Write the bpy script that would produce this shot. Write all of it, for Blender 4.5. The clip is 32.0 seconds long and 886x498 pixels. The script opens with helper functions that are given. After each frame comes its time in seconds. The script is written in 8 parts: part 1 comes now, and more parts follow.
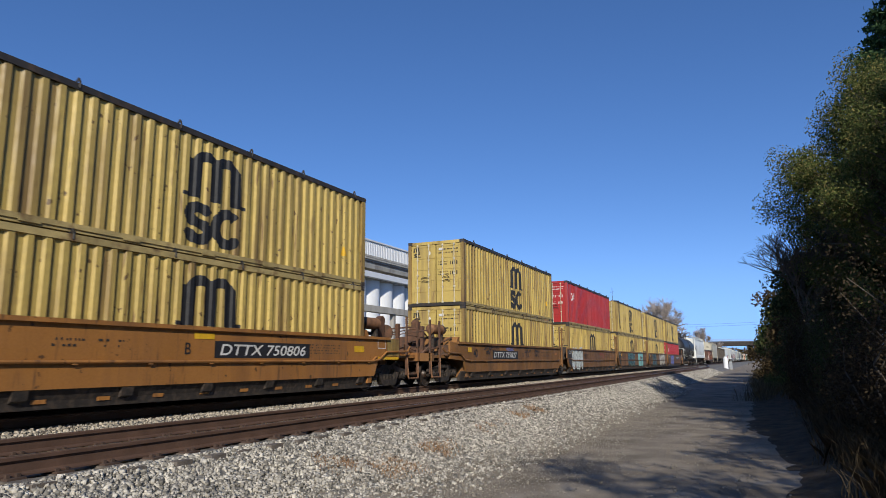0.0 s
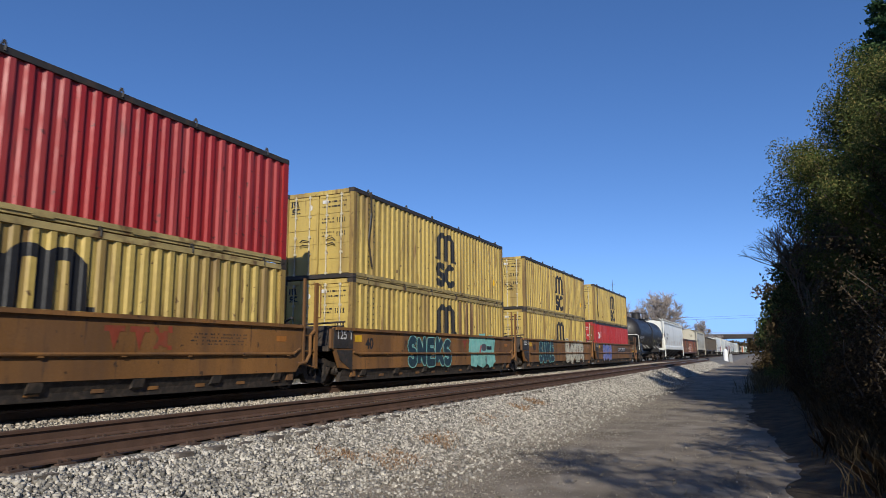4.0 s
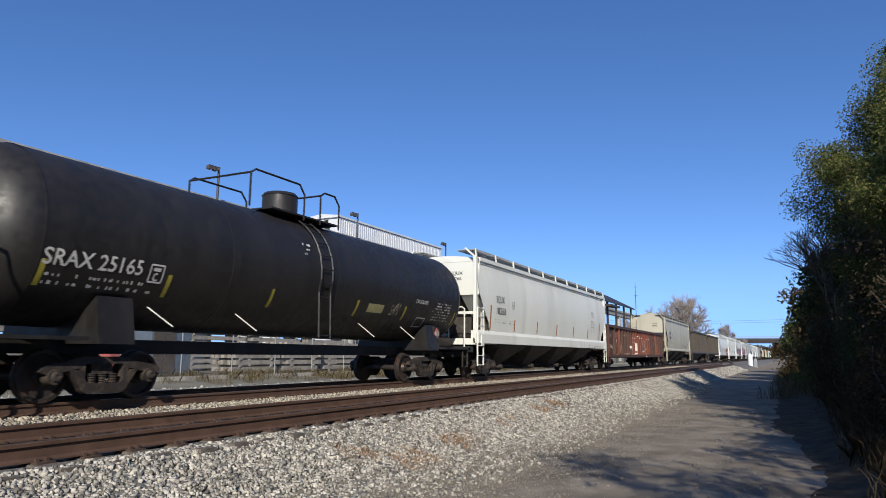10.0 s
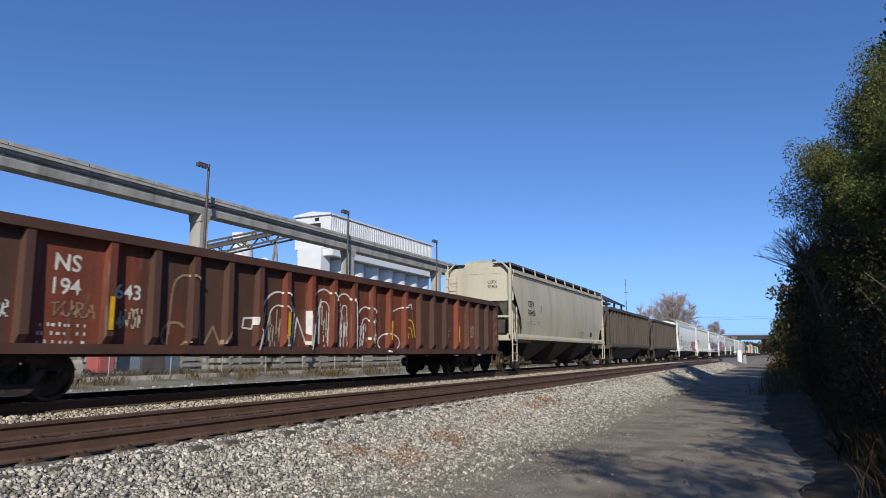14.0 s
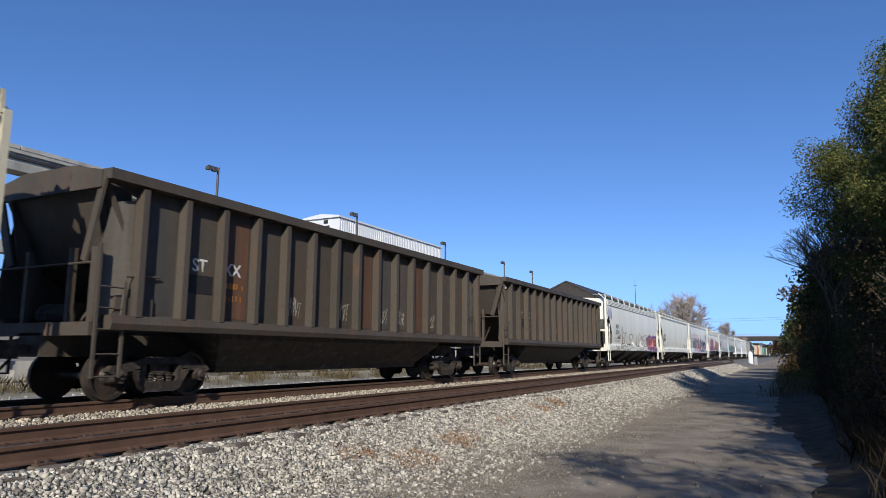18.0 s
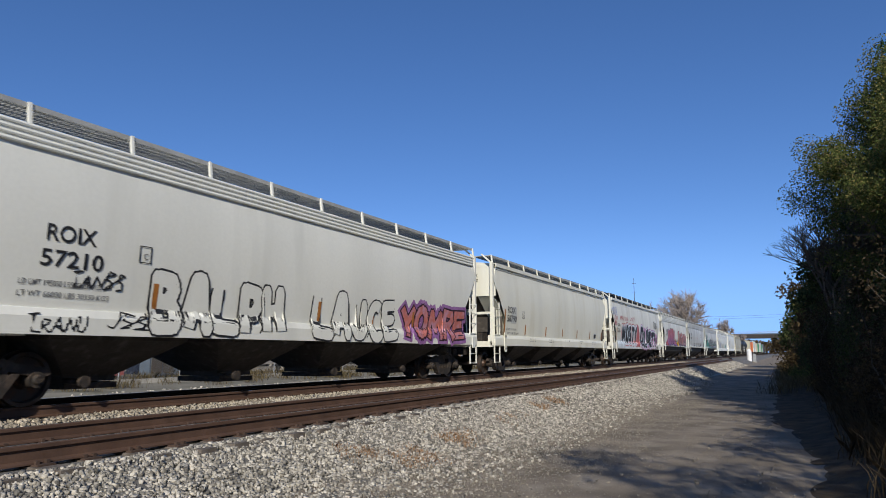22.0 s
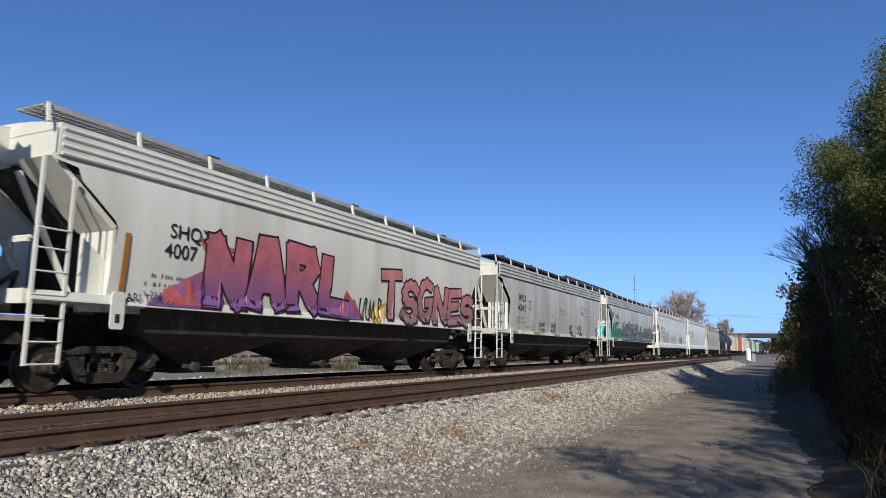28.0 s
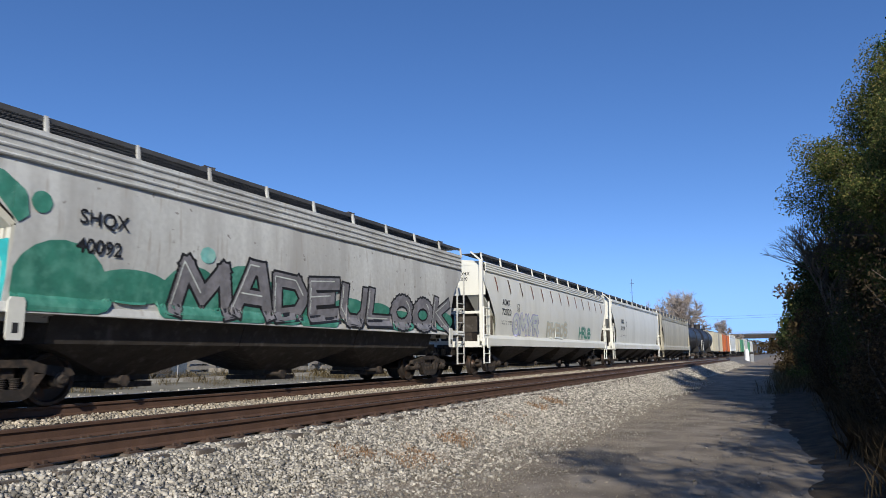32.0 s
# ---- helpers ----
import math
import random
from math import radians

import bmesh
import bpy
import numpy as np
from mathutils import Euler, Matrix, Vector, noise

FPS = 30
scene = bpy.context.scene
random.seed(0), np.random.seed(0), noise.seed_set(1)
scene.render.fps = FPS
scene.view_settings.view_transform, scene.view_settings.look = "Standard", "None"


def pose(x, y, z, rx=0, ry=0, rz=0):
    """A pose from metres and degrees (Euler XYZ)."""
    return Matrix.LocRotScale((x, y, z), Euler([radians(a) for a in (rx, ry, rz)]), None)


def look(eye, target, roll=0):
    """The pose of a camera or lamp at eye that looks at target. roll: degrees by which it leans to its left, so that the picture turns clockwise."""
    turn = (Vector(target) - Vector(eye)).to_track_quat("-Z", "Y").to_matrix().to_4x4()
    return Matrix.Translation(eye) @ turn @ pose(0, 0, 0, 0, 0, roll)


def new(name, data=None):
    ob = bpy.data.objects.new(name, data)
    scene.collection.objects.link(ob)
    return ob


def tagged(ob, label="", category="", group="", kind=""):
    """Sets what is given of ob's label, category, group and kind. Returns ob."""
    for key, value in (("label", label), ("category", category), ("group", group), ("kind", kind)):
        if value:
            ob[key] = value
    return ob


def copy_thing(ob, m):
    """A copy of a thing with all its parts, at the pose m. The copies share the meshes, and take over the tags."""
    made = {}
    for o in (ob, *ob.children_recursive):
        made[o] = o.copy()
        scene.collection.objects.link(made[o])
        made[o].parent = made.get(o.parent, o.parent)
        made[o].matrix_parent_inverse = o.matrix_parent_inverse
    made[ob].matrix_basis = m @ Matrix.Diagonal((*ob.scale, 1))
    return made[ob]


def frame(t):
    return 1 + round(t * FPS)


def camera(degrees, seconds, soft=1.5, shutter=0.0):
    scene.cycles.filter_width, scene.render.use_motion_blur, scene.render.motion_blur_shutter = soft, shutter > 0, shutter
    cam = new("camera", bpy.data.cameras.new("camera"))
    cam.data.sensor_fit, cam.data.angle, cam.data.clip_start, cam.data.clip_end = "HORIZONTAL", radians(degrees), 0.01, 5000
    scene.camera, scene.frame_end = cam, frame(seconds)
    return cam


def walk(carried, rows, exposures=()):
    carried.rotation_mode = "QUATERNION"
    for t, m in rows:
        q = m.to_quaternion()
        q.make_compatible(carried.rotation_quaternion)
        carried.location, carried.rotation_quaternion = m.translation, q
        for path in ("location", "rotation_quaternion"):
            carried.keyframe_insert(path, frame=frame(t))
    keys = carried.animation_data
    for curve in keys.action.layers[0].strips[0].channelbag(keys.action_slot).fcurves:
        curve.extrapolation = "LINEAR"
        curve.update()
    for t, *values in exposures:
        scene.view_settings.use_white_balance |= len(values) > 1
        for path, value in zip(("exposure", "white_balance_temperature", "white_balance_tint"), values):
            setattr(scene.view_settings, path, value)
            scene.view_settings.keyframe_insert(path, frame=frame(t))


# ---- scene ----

# camera: a hand-held camera that stands beside the line
EYE = (0.0, 0.0, 1.6)
cam = camera(66.68, 32.0, soft=0.75, shutter=0.12)
TURNS = (
    (0, 99.48, 0.30, 25.12), (0.5, 99.55, 0.24, 25.17), (1, 99.53, 0.19, 25.12), (1.5, 99.40, 0.37, 25.14), (2, 99.25, 0.58, 25.18),
    (2.5, 99.11, 0.32, 25.12), (3, 98.97, 0.28, 25.07), (3.5, 98.86, 0.16, 25.10), (5.5, 98.96, 0.98, 25.53), (6, 98.91, 0.97, 25.64),
    (6.5, 99.04, 1.06, 25.77), (7, 99.21, 1.19, 26.04), (7.5, 99.30, 0.97, 26.30), (8, 99.28, 0.18, 26.46), (8.5, 99.23, -0.29, 26.59),
    (9, 99.14, -0.38, 26.82), (9.5, 99.02, -0.43, 26.94), (10, 98.88, -0.56, 26.88), (10.5, 98.79, -0.70, 26.74), (11, 98.71, -0.68, 26.62),
    (11.5, 98.75, -0.46, 26.48), (12, 98.75, -0.38, 26.28), (12.5, 98.82, -0.21, 26.20), (13, 98.75, -0.21, 26.09), (13.5, 98.73, -0.32, 26.09),
    (14, 98.66, -0.38, 26.14), (14.5, 98.50, -0.41, 26.18), (16.5, 98.64, 0.09, 26.47), (17, 98.70, 0.01, 26.62), (17.5, 98.83, -0.25, 26.79),
    (18, 98.83, -0.27, 26.90), (18.5, 98.78, -0.35, 26.95), (19, 98.72, -0.11, 27.07), (19.5, 98.74, -0.17, 27.01), (20, 98.79, -0.11, 26.93),
    (20.5, 98.86, -0.23, 26.85), (21, 98.79, -0.47, 26.81), (21.5, 98.76, -0.32, 26.80), (22, 98.73, -0.01, 26.83), (22.5, 98.75, -0.07, 26.89),
    (23, 98.71, -0.55, 26.86), (23.5, 98.68, -0.83, 26.85), (24, 98.55, -1.08, 26.79), (24.5, 98.42, -1.14, 26.75), (25, 98.21, -1.21, 26.65),
    (25.5, 98.07, -1.18, 26.62), (27.5, 98.21, -0.94, 26.72), (28, 98.24, -1.01, 26.79), (28.5, 98.20, -0.60, 26.91), (29, 98.32, -0.19, 26.91),
    (29.5, 98.44, -0.02, 26.87), (30, 98.53, 0.40, 26.79), (30.5, 98.65, 0.55, 26.76), (31, 98.67, 0.27, 26.64), (31.5, 98.77, 0.09, 26.65),
    (32, 98.76, 0.07, 26.66),
)
walk(cam, [(t, pose(*EYE, rx, ry, rz)) for t, rx, ry, rz in TURNS],
     exposures=((0, -0.16), (3.5, -0.17), (6, -0.04), (9, -0.03), (11, 0.0), (12, -0.12), (13, -0.2), (14, -0.08), (17, 0.0), (18, 0.03), (20, 0.09), (21, 0.0), (22, -0.25), (25.5, -0.29),
                (27.5, -0.12), (28.4, -0.06), (30, -0.1), (32, -0.06)))

# plan: +y along the line, away from the camera; x across it; the access road lies at z = 0
XN, XT, ZR = -7.04, -11.43, 0.764      # near track, train track, railhead
RUN = ((0, 0.00), (2, 19.27), (4, 38.51), (6, 57.72), (8, 76.85), (10, 95.81), (12, 114.62), (14, 133.51), (16, 152.46), (18, 171.43), (20, 190.37), (22, 209.27), (24, 228.13), (26, 246.99), (28, 265.84), (30, 284.67), (32, 303.38))

# world and sun
SUN_TO = Vector((0.45, -0.89, 0)).normalized() * math.cos(radians(28)) + Vector((0, 0, math.sin(radians(28))))
world = bpy.data.worlds.new("sky")
scene.world = world
world.use_nodes = True
nt = world.node_tree
sky = nt.nodes.new("ShaderNodeTexSky")
sky.sky_type, sky.sun_disc = "NISHITA", False
sky.sun_elevation, sky.sun_rotation = radians(28), math.atan2(SUN_TO.x, SUN_TO.y)
sky.air_density, sky.dust_density, sky.ozone_density = 0.5, 0.0, 4.0
nt.nodes["Background"].inputs[1].default_value = 0.232
# the haze at the horizon is thin: the sky is read a few degrees higher there
way = nt.nodes.new("ShaderNodeTexCoord")
axes = nt.nodes.new("ShaderNodeSeparateXYZ")
nt.links.new(way.outputs["Generated"], axes.inputs[0])
lifted = nt.nodes.new("ShaderNodeMath")
lifted.operation = "SMOOTH_MAX"
lifted.inputs[1].default_value, lifted.inputs[2].default_value = 0.085, 0.12
nt.links.new(axes.outputs["Z"], lifted.inputs[0])
joined = nt.nodes.new("ShaderNodeCombineXYZ")
nt.links.new(axes.outputs["X"], joined.inputs[0])
nt.links.new(axes.outputs["Y"], joined.inputs[1])
nt.links.new(lifted.outputs[0], joined.inputs[2])
unit_way = nt.nodes.new("ShaderNodeVectorMath")
unit_way.operation = "NORMALIZE"
nt.links.new(joined.outputs[0], unit_way.inputs[0])
nt.links.new(unit_way.outputs[0], sky.inputs["Vector"])
rich = nt.nodes.new("ShaderNodeHueSaturation")
rich.inputs["Hue"].default_value, rich.inputs["Saturation"].default_value = 0.510, 1.17
nt.links.new(sky.outputs[0], rich.inputs["Color"])
even_out = nt.nodes.new("ShaderNodeGamma")
even_out.inputs["Gamma"].default_value = 0.8
nt.links.new(rich.outputs[0], even_out.inputs[0])
nt.links.new(even_out.outputs[0], nt.nodes["Background"].inputs[0])
lamp = bpy.data.lights.new("sun", "SUN")
lamp.energy, lamp.angle, lamp.color = 4.9, radians(0.53), (1.0, 0.94, 0.82)
new("sun", lamp).matrix_world = look(SUN_TO * 100, (0, 0, 0))


# ---- materials ----
def mat(name, base, rough=0.6, metal=0.0, vary=0.25, scale=3.0, grain=60.0, bump=0.15, dirt=None, dirt_amount=0.0,
        streak=False, spec=0.5, island=0.0, runs=None, shift=False):
    """A painted, rusty or stony surface: base colour, mottling at two scales, dirt, fine relief."""
    m = bpy.data.materials.new(name)
    m.use_nodes = True
    n, l = m.node_tree.nodes, m.node_tree.links
    b = n["Principled BSDF"]
    b.inputs["Metallic"].default_value = metal
    b.inputs["Specular IOR Level"].default_value = spec
    co = n.new("ShaderNodeTexCoord")
    mp = n.new("ShaderNodeMapping")
    if streak:
        mp.inputs["Scale"].default_value = (1.0, 1.0, 0.12)
    l.new(co.outputs["Object"], mp.inputs[0])
    if shift:
        own = n.new("ShaderNodeObjectInfo")
        far = n.new("ShaderNodeVectorMath")
        far.operation = "SCALE"
        far.inputs[0].default_value = (31.0, 57.0, 13.0)
        l.new(own.outputs["Random"], far.inputs["Scale"])
        l.new(far.outputs[0], mp.inputs["Location"])

    def noise_at(s, d=4.0, mapped=False):
        t = n.new("ShaderNodeTexNoise")
        t.inputs["Scale"].default_value, t.inputs["Detail"].default_value = s, d
        l.new(mp.outputs[0] if mapped else co.outputs["Object"], t.inputs["Vector"])
        return t.outputs["Fac"]

    def mix(kind, fac, a, c):
        x = n.new("ShaderNodeMix")
        x.data_type, x.blend_type = "RGBA", kind
        for sock, v in ((x.inputs[0], fac), (x.inputs[6], a), (x.inputs[7], c)):
            if hasattr(v, "is_output"):
                l.new(v, sock)
            else:
                sock.default_value = v
        return x.outputs[2]

    def ramp(fac, lo, hi, a=0.0, c=1.0):
        r = n.new("ShaderNodeMapRange")
        r.inputs[1].default_value, r.inputs[2].default_value, r.inputs[3].default_value, r.inputs[4].default_value = lo, hi, a, c
        l.new(fac, r.inputs[0])
        return r.outputs[0]

    broad = ramp(noise_at(scale, 5.0, True), 0.3, 0.7, 1 - vary, 1 + vary * 0.6)
    fine = ramp(noise_at(grain, 3.0), 0.25, 0.75, 1 - vary * 0.5, 1 + vary * 0.4)
    v = n.new("ShaderNodeMath")
    v.operation = "MULTIPLY"
    l.new(broad, v.inputs[0])
    l.new(fine, v.inputs[1])
    value = v.outputs[0]
    if island:
        r = n.new("ShaderNodeNewGeometry")
        k = n.new("ShaderNodeMath")
        k.operation = "MULTIPLY"
        l.new(ramp(r.outputs["Random Per Island"], 0, 1, 1 - island, 1 + island), k.inputs[0])
        l.new(value, k.inputs[1])
        value = k.outputs[0]
    tint = n.new("ShaderNodeCombineColor")
    for i in range(3):
        l.new(value, tint.inputs[i])
    col = mix("MULTIPLY", 1.0, (*base, 1), tint.outputs[0])
    if dirt:
        f = ramp(noise_at(scale * 1.7, 8.0, True), 0.62 - 0.35 * dirt_amount, 0.72 - 0.1 * dirt_amount, 0.0, 0.85)
        col = mix("MIX", f, col, (*dirt, 1))
    if runs:
        # narrow runs of rust below rivets and seams, and small chips
        f = ramp(noise_at(9.0, 6.0, True), 0.60, 0.70, 0.0, 0.75)
        col = mix("MIX", f, col, (*runs, 1))
        f = ramp(noise_at(5.5, 10.0), 0.665, 0.70, 0.0, 0.9)
        col = mix("MIX", f, col, (*[c * 0.6 for c in runs], 1))
    l.new(col, b.inputs["Base Color"])
    l.new(ramp(noise_at(scale * 4), 0.3, 0.7, max(rough - 0.12, 0.03), min(rough + 0.12, 1)), b.inputs["Roughness"])
    if bump:
        k = n.new("ShaderNodeBump")
        k.inputs["Strength"].default_value, k.inputs["Distance"].default_value = bump, 0.02
        l.new(noise_at(grain * 0.7, 5.0), k.inputs["Height"])
        l.new(k.outputs[0], b.inputs["Normal"])
    return m


RUST = (0.10, 0.045, 0.022)
M_YELLOW = mat("yellow_paint", (0.53, 0.385, 0.108), 0.55, vary=0.22, scale=1.3, grain=9, bump=0.08, dirt=(0.20, 0.125, 0.05), dirt_amount=0.4, streak=True, runs=(0.15, 0.075, 0.03), shift=True)
# darker yellow for rusty posts and panels, and for the shaded corrugation flanks
M_YELLOW_RUST_SHADE = mat("rust_and_shade_yellow_paint", (0.37, 0.255, 0.073), 0.65, vary=0.3, scale=2.2, grain=14, bump=0.1, dirt=(0.13, 0.07, 0.03), dirt_amount=0.75, streak=True, runs=(0.10, 0.05, 0.025), shift=True)
M_YELLOW_DOOR = mat("yellow_door_paint", (0.52, 0.38, 0.105), 0.5, vary=0.12, scale=1.5, grain=18, bump=0.05, dirt=(0.26, 0.18, 0.07), dirt_amount=0.4, streak=True, runs=(0.2, 0.12, 0.05), shift=True)
M_RED = mat("red_paint", (0.36, 0.022, 0.022), 0.5, vary=0.22, scale=0.9, grain=18, bump=0.05, dirt=(0.40, 0.065, 0.06), dirt_amount=0.4, streak=True, runs=(0.16, 0.035, 0.03), shift=True)
M_DARKRAIL = mat("dark_rail_paint", (0.035, 0.03, 0.026), 0.6, dirt=(0.08, 0.05, 0.03), dirt_amount=0.3)
M_WELL = mat("yellow_brown_car_paint", (0.25, 0.115, 0.032), 0.65, vary=0.3, scale=0.8, grain=25, dirt=(0.12, 0.062, 0.028), dirt_amount=0.55, streak=True, runs=(0.075, 0.042, 0.025), shift=True)
M_WELL_CLEAN = mat("orange_brown_car_paint", (0.36, 0.155, 0.036), 0.6, vary=0.22, scale=0.8, grain=25, dirt=(0.20, 0.09, 0.03), dirt_amount=0.45, streak=True, runs=(0.11, 0.055, 0.025), shift=True)
M_RUSTBROWN = mat("rusty_brown_fittings", (0.13, 0.062, 0.034), 0.75, vary=0.35, scale=4, grain=25, dirt=(0.05, 0.035, 0.026), dirt_amount=0.5)
M_RUSTTAN = mat("rusty_tan_paint", (0.26, 0.125, 0.055), 0.7, vary=0.35, scale=3, grain=25, dirt=(0.11, 0.055, 0.03), dirt_amount=0.55)
M_BLACK = mat("black_car_paint", (0.019, 0.0165, 0.0155), 0.5, vary=0.3, scale=1.5, grain=20, bump=0.04, dirt=(0.026, 0.023, 0.021), dirt_amount=0.35, streak=True, shift=True)
M_STEEL = mat("dirty_truck_steel", (0.030, 0.024, 0.020), 0.75, vary=0.4, scale=5, dirt=(0.08, 0.057, 0.042), dirt_amount=0.42)
M_WHEEL = mat("worn_wheel_steel", (0.055, 0.045, 0.04), 0.5, metal=0.4, vary=0.4, scale=4, dirt=RUST, dirt_amount=0.3)
M_WHITE = mat("white_car_paint", (0.775, 0.77, 0.70), 0.5, vary=0.06, scale=0.6, grain=15, bump=0.03, dirt=(0.66, 0.655, 0.59), dirt_amount=0.2, streak=True, shift=True)
M_GREYWHITE = mat("pale_grey_car_paint", (0.715, 0.71, 0.64), 0.55, vary=0.09, scale=0.7, grain=15, bump=0.03, dirt=(0.58, 0.565, 0.50), dirt_amount=0.3, streak=True, shift=True)
M_CREAM = mat("cream_grey_car_paint", (0.49, 0.45, 0.345), 0.55, vary=0.12, scale=0.7, grain=15, bump=0.03, dirt=(0.36, 0.33, 0.25), dirt_amount=0.35, streak=True, shift=True)
M_IVORY = mat("ivory_car_paint", (0.765, 0.755, 0.66), 0.55, vary=0.08, scale=0.7, grain=15, bump=0.03, dirt=(0.67, 0.645, 0.53), dirt_amount=0.3, streak=True, shift=True)
M_WORNGREY = mat("weathered_grey_car_paint", (0.61, 0.615, 0.585), 0.6, vary=0.2, scale=0.9, grain=10, bump=0.03, dirt=(0.40, 0.39, 0.365), dirt_amount=0.55, streak=True, runs=(0.42, 0.39, 0.35), shift=True)
M_DARKGREY = mat("dark_grey_car_paint", (0.072, 0.060, 0.048), 0.65, vary=0.28, scale=0.9, grain=20, dirt=(0.085, 0.058, 0.04), dirt_amount=0.35, streak=True, runs=(0.11, 0.06, 0.035), shift=True)
M_GONDOLA = mat("rusty_red_car_paint", (0.20, 0.052, 0.028), 0.65, vary=0.35, scale=0.9, grain=22, dirt=(0.05, 0.032, 0.024), dirt_amount=0.5, streak=True, runs=(0.2, 0.13, 0.09), shift=True)
M_RAIL = mat("rusty_rail", (0.10, 0.055, 0.036), 0.7, vary=0.25, scale=3, grain=40)
M_RAILTOP = mat("polished_railhead", (0.25, 0.22, 0.20), 0.35, metal=0.8, vary=0.15)
M_TIE = mat("weathered_tie_wood", (0.15, 0.125, 0.105), 0.85, vary=0.35, scale=5, grain=80, bump=0.4)
M_STONE = mat("grey_ballast_stone", (0.38, 0.35, 0.30), 0.85, vary=0.3, scale=5, grain=60, bump=0.5, island=0.68)
M_PEBBLE = mat("road_pebble", (0.26, 0.23, 0.19), 0.9, vary=0.2, island=0.35)
M_STONE_WARM = mat("warm_ballast_stone", (0.38, 0.33, 0.26), 0.85, vary=0.25, scale=3, grain=60, bump=0.4, island=0.5)
M_ROAD = mat("dusty_asphalt", (0.245, 0.205, 0.16), 0.95, vary=0.4, scale=0.9, grain=55, bump=0.9, dirt=(0.33, 0.285, 0.23), dirt_amount=0.4, spec=0.2)
M_BALLASTBED = mat("ballast_bed", (0.17, 0.16, 0.145), 0.9, vary=0.4, scale=9, grain=30, bump=1.0)
M_GROUND = mat("dry_ground", (0.22, 0.20, 0.15), 0.95, vary=0.35, scale=0.4, grain=20, bump=0.6, dirt=(0.10, 0.09, 0.045), dirt_amount=0.4)
M_GRAVELROAD = mat("pale_gravel", (0.28, 0.25, 0.21), 0.9, vary=0.25, scale=1, grain=40, bump=0.5)
M_CONCRETE = mat("concrete", (0.40, 0.38, 0.34), 0.85, vary=0.2, scale=0.8, grain=25, dirt=(0.22, 0.2, 0.18), dirt_amount=0.35, streak=True)
M_CLAD = mat("white_cladding", (0.66, 0.67, 0.68), 0.5, vary=0.06, scale=0.5, grain=8, bump=0.02)
M_DARK = mat("dark_opening", (0.02, 0.02, 0.022), 0.7)
M_BLACKTXT = mat("black_stencil_paint", (0.018, 0.018, 0.02), 0.6, vary=0.3, scale=6)
M_WHITETXT = mat("white_stencil_paint", (0.66, 0.65, 0.62), 0.6, vary=0.2, scale=6)
M_SMALLTXT = mat("faded_small_lettering", (0.13, 0.13, 0.13), 0.6, vary=0.3, scale=6)
M_SMALLGREY = mat("pale_grey_lettering", (0.33, 0.33, 0.32), 0.6, vary=0.3, scale=6)
M_ORANGE = mat("orange_reflector", (0.42, 0.16, 0.03), 0.5, vary=0.2, scale=8)
M_YREF = mat("yellow_reflector", (0.72, 0.42, 0.02), 0.4, vary=0.15, scale=8)
M_BARK = mat("bark", (0.10, 0.08, 0.06), 0.9, vary=0.35, scale=6, grain=40, bump=0.6)
M_RUSTRUN = mat("brown_rust_stain", (0.15, 0.085, 0.045), 0.85, vary=0.45, scale=2.5, grain=20, dirt=(0.30, 0.20, 0.09), dirt_amount=0.45, streak=True)
M_GREYPATCH = mat("grey_patch_paint", (0.52, 0.53, 0.51), 0.55, vary=0.06, scale=0.8, grain=12)
M_TWIG = mat("bare_twigs", (0.36, 0.305, 0.27), 0.9, vary=0.3, scale=4)
M_GRATE = mat("dark_steel_grating", (0.10, 0.10, 0.10), 0.6, metal=0.3, vary=0.2)
M_GRATELIGHT = mat("pale_grey_grating", (0.42, 0.42, 0.40), 0.6, metal=0.1, vary=0.2)
M_GALV = mat("galvanised_steel", (0.36, 0.37, 0.38), 0.5, metal=0.5, vary=0.15)


def leaf_mat(name, base, spread):
    """Leaves that differ in tone leaf by leaf, with light coming through."""
    m = bpy.data.materials.new(name)
    m.use_nodes = True
    n, l = m.node_tree.nodes, m.node_tree.links
    b = n["Principled BSDF"]
    g = n.new("ShaderNodeNewGeometry")
    r = n.new("ShaderNodeValToRGB")
    e = r.color_ramp.elements
    e[0].color = (*[c * 0.45 for c in base], 1)
    e[1].color = (*spread, 1)
    k = e.new(0.6)
    k.color = (*base, 1)
    l.new(g.outputs["Random Per Island"], r.inputs[0])
    l.new(r.outputs[0], b.inputs["Base Color"])
    b.inputs["Roughness"].default_value = 0.85
    b.inputs["Specular IOR Level"].default_value = 0.15
    tr = n.new("ShaderNodeBsdfTranslucent")
    l.new(r.outputs[0], tr.inputs[0])
    mx = n.new("ShaderNodeMixShader")
    mx.inputs[0].default_value = 0.25
    l.new(b.outputs[0], mx.inputs[1])
    l.new(tr.outputs[0], mx.inputs[2])
    l.new(mx.outputs[0], n["Material Output"].inputs[0])
    return m


M_LEAF = leaf_mat("green_leaves", (0.105, 0.135, 0.038), (0.27, 0.215, 0.075))
M_LEAF_DARK = leaf_mat("dark_green_leaves", (0.055, 0.075, 0.028), (0.11, 0.11, 0.04))
M_LEAF_PINE = leaf_mat("pine_needles", (0.04, 0.085, 0.035), (0.08, 0.13, 0.05))
M_LEAF_BROWN = leaf_mat("autumn_leaves", (0.095, 0.067, 0.033), (0.15, 0.105, 0.05))
M_GRASS = leaf_mat("dry_grass", (0.155, 0.12, 0.062), (0.23, 0.18, 0.10))
M_LEAF_DEAD = leaf_mat("dead_brown_leaves", (0.05, 0.036, 0.022), (0.085, 0.062, 0.034))
M_GRASS_BROWN = leaf_mat("brown_verge_grass", (0.085, 0.062, 0.036), (0.14, 0.105, 0.062))
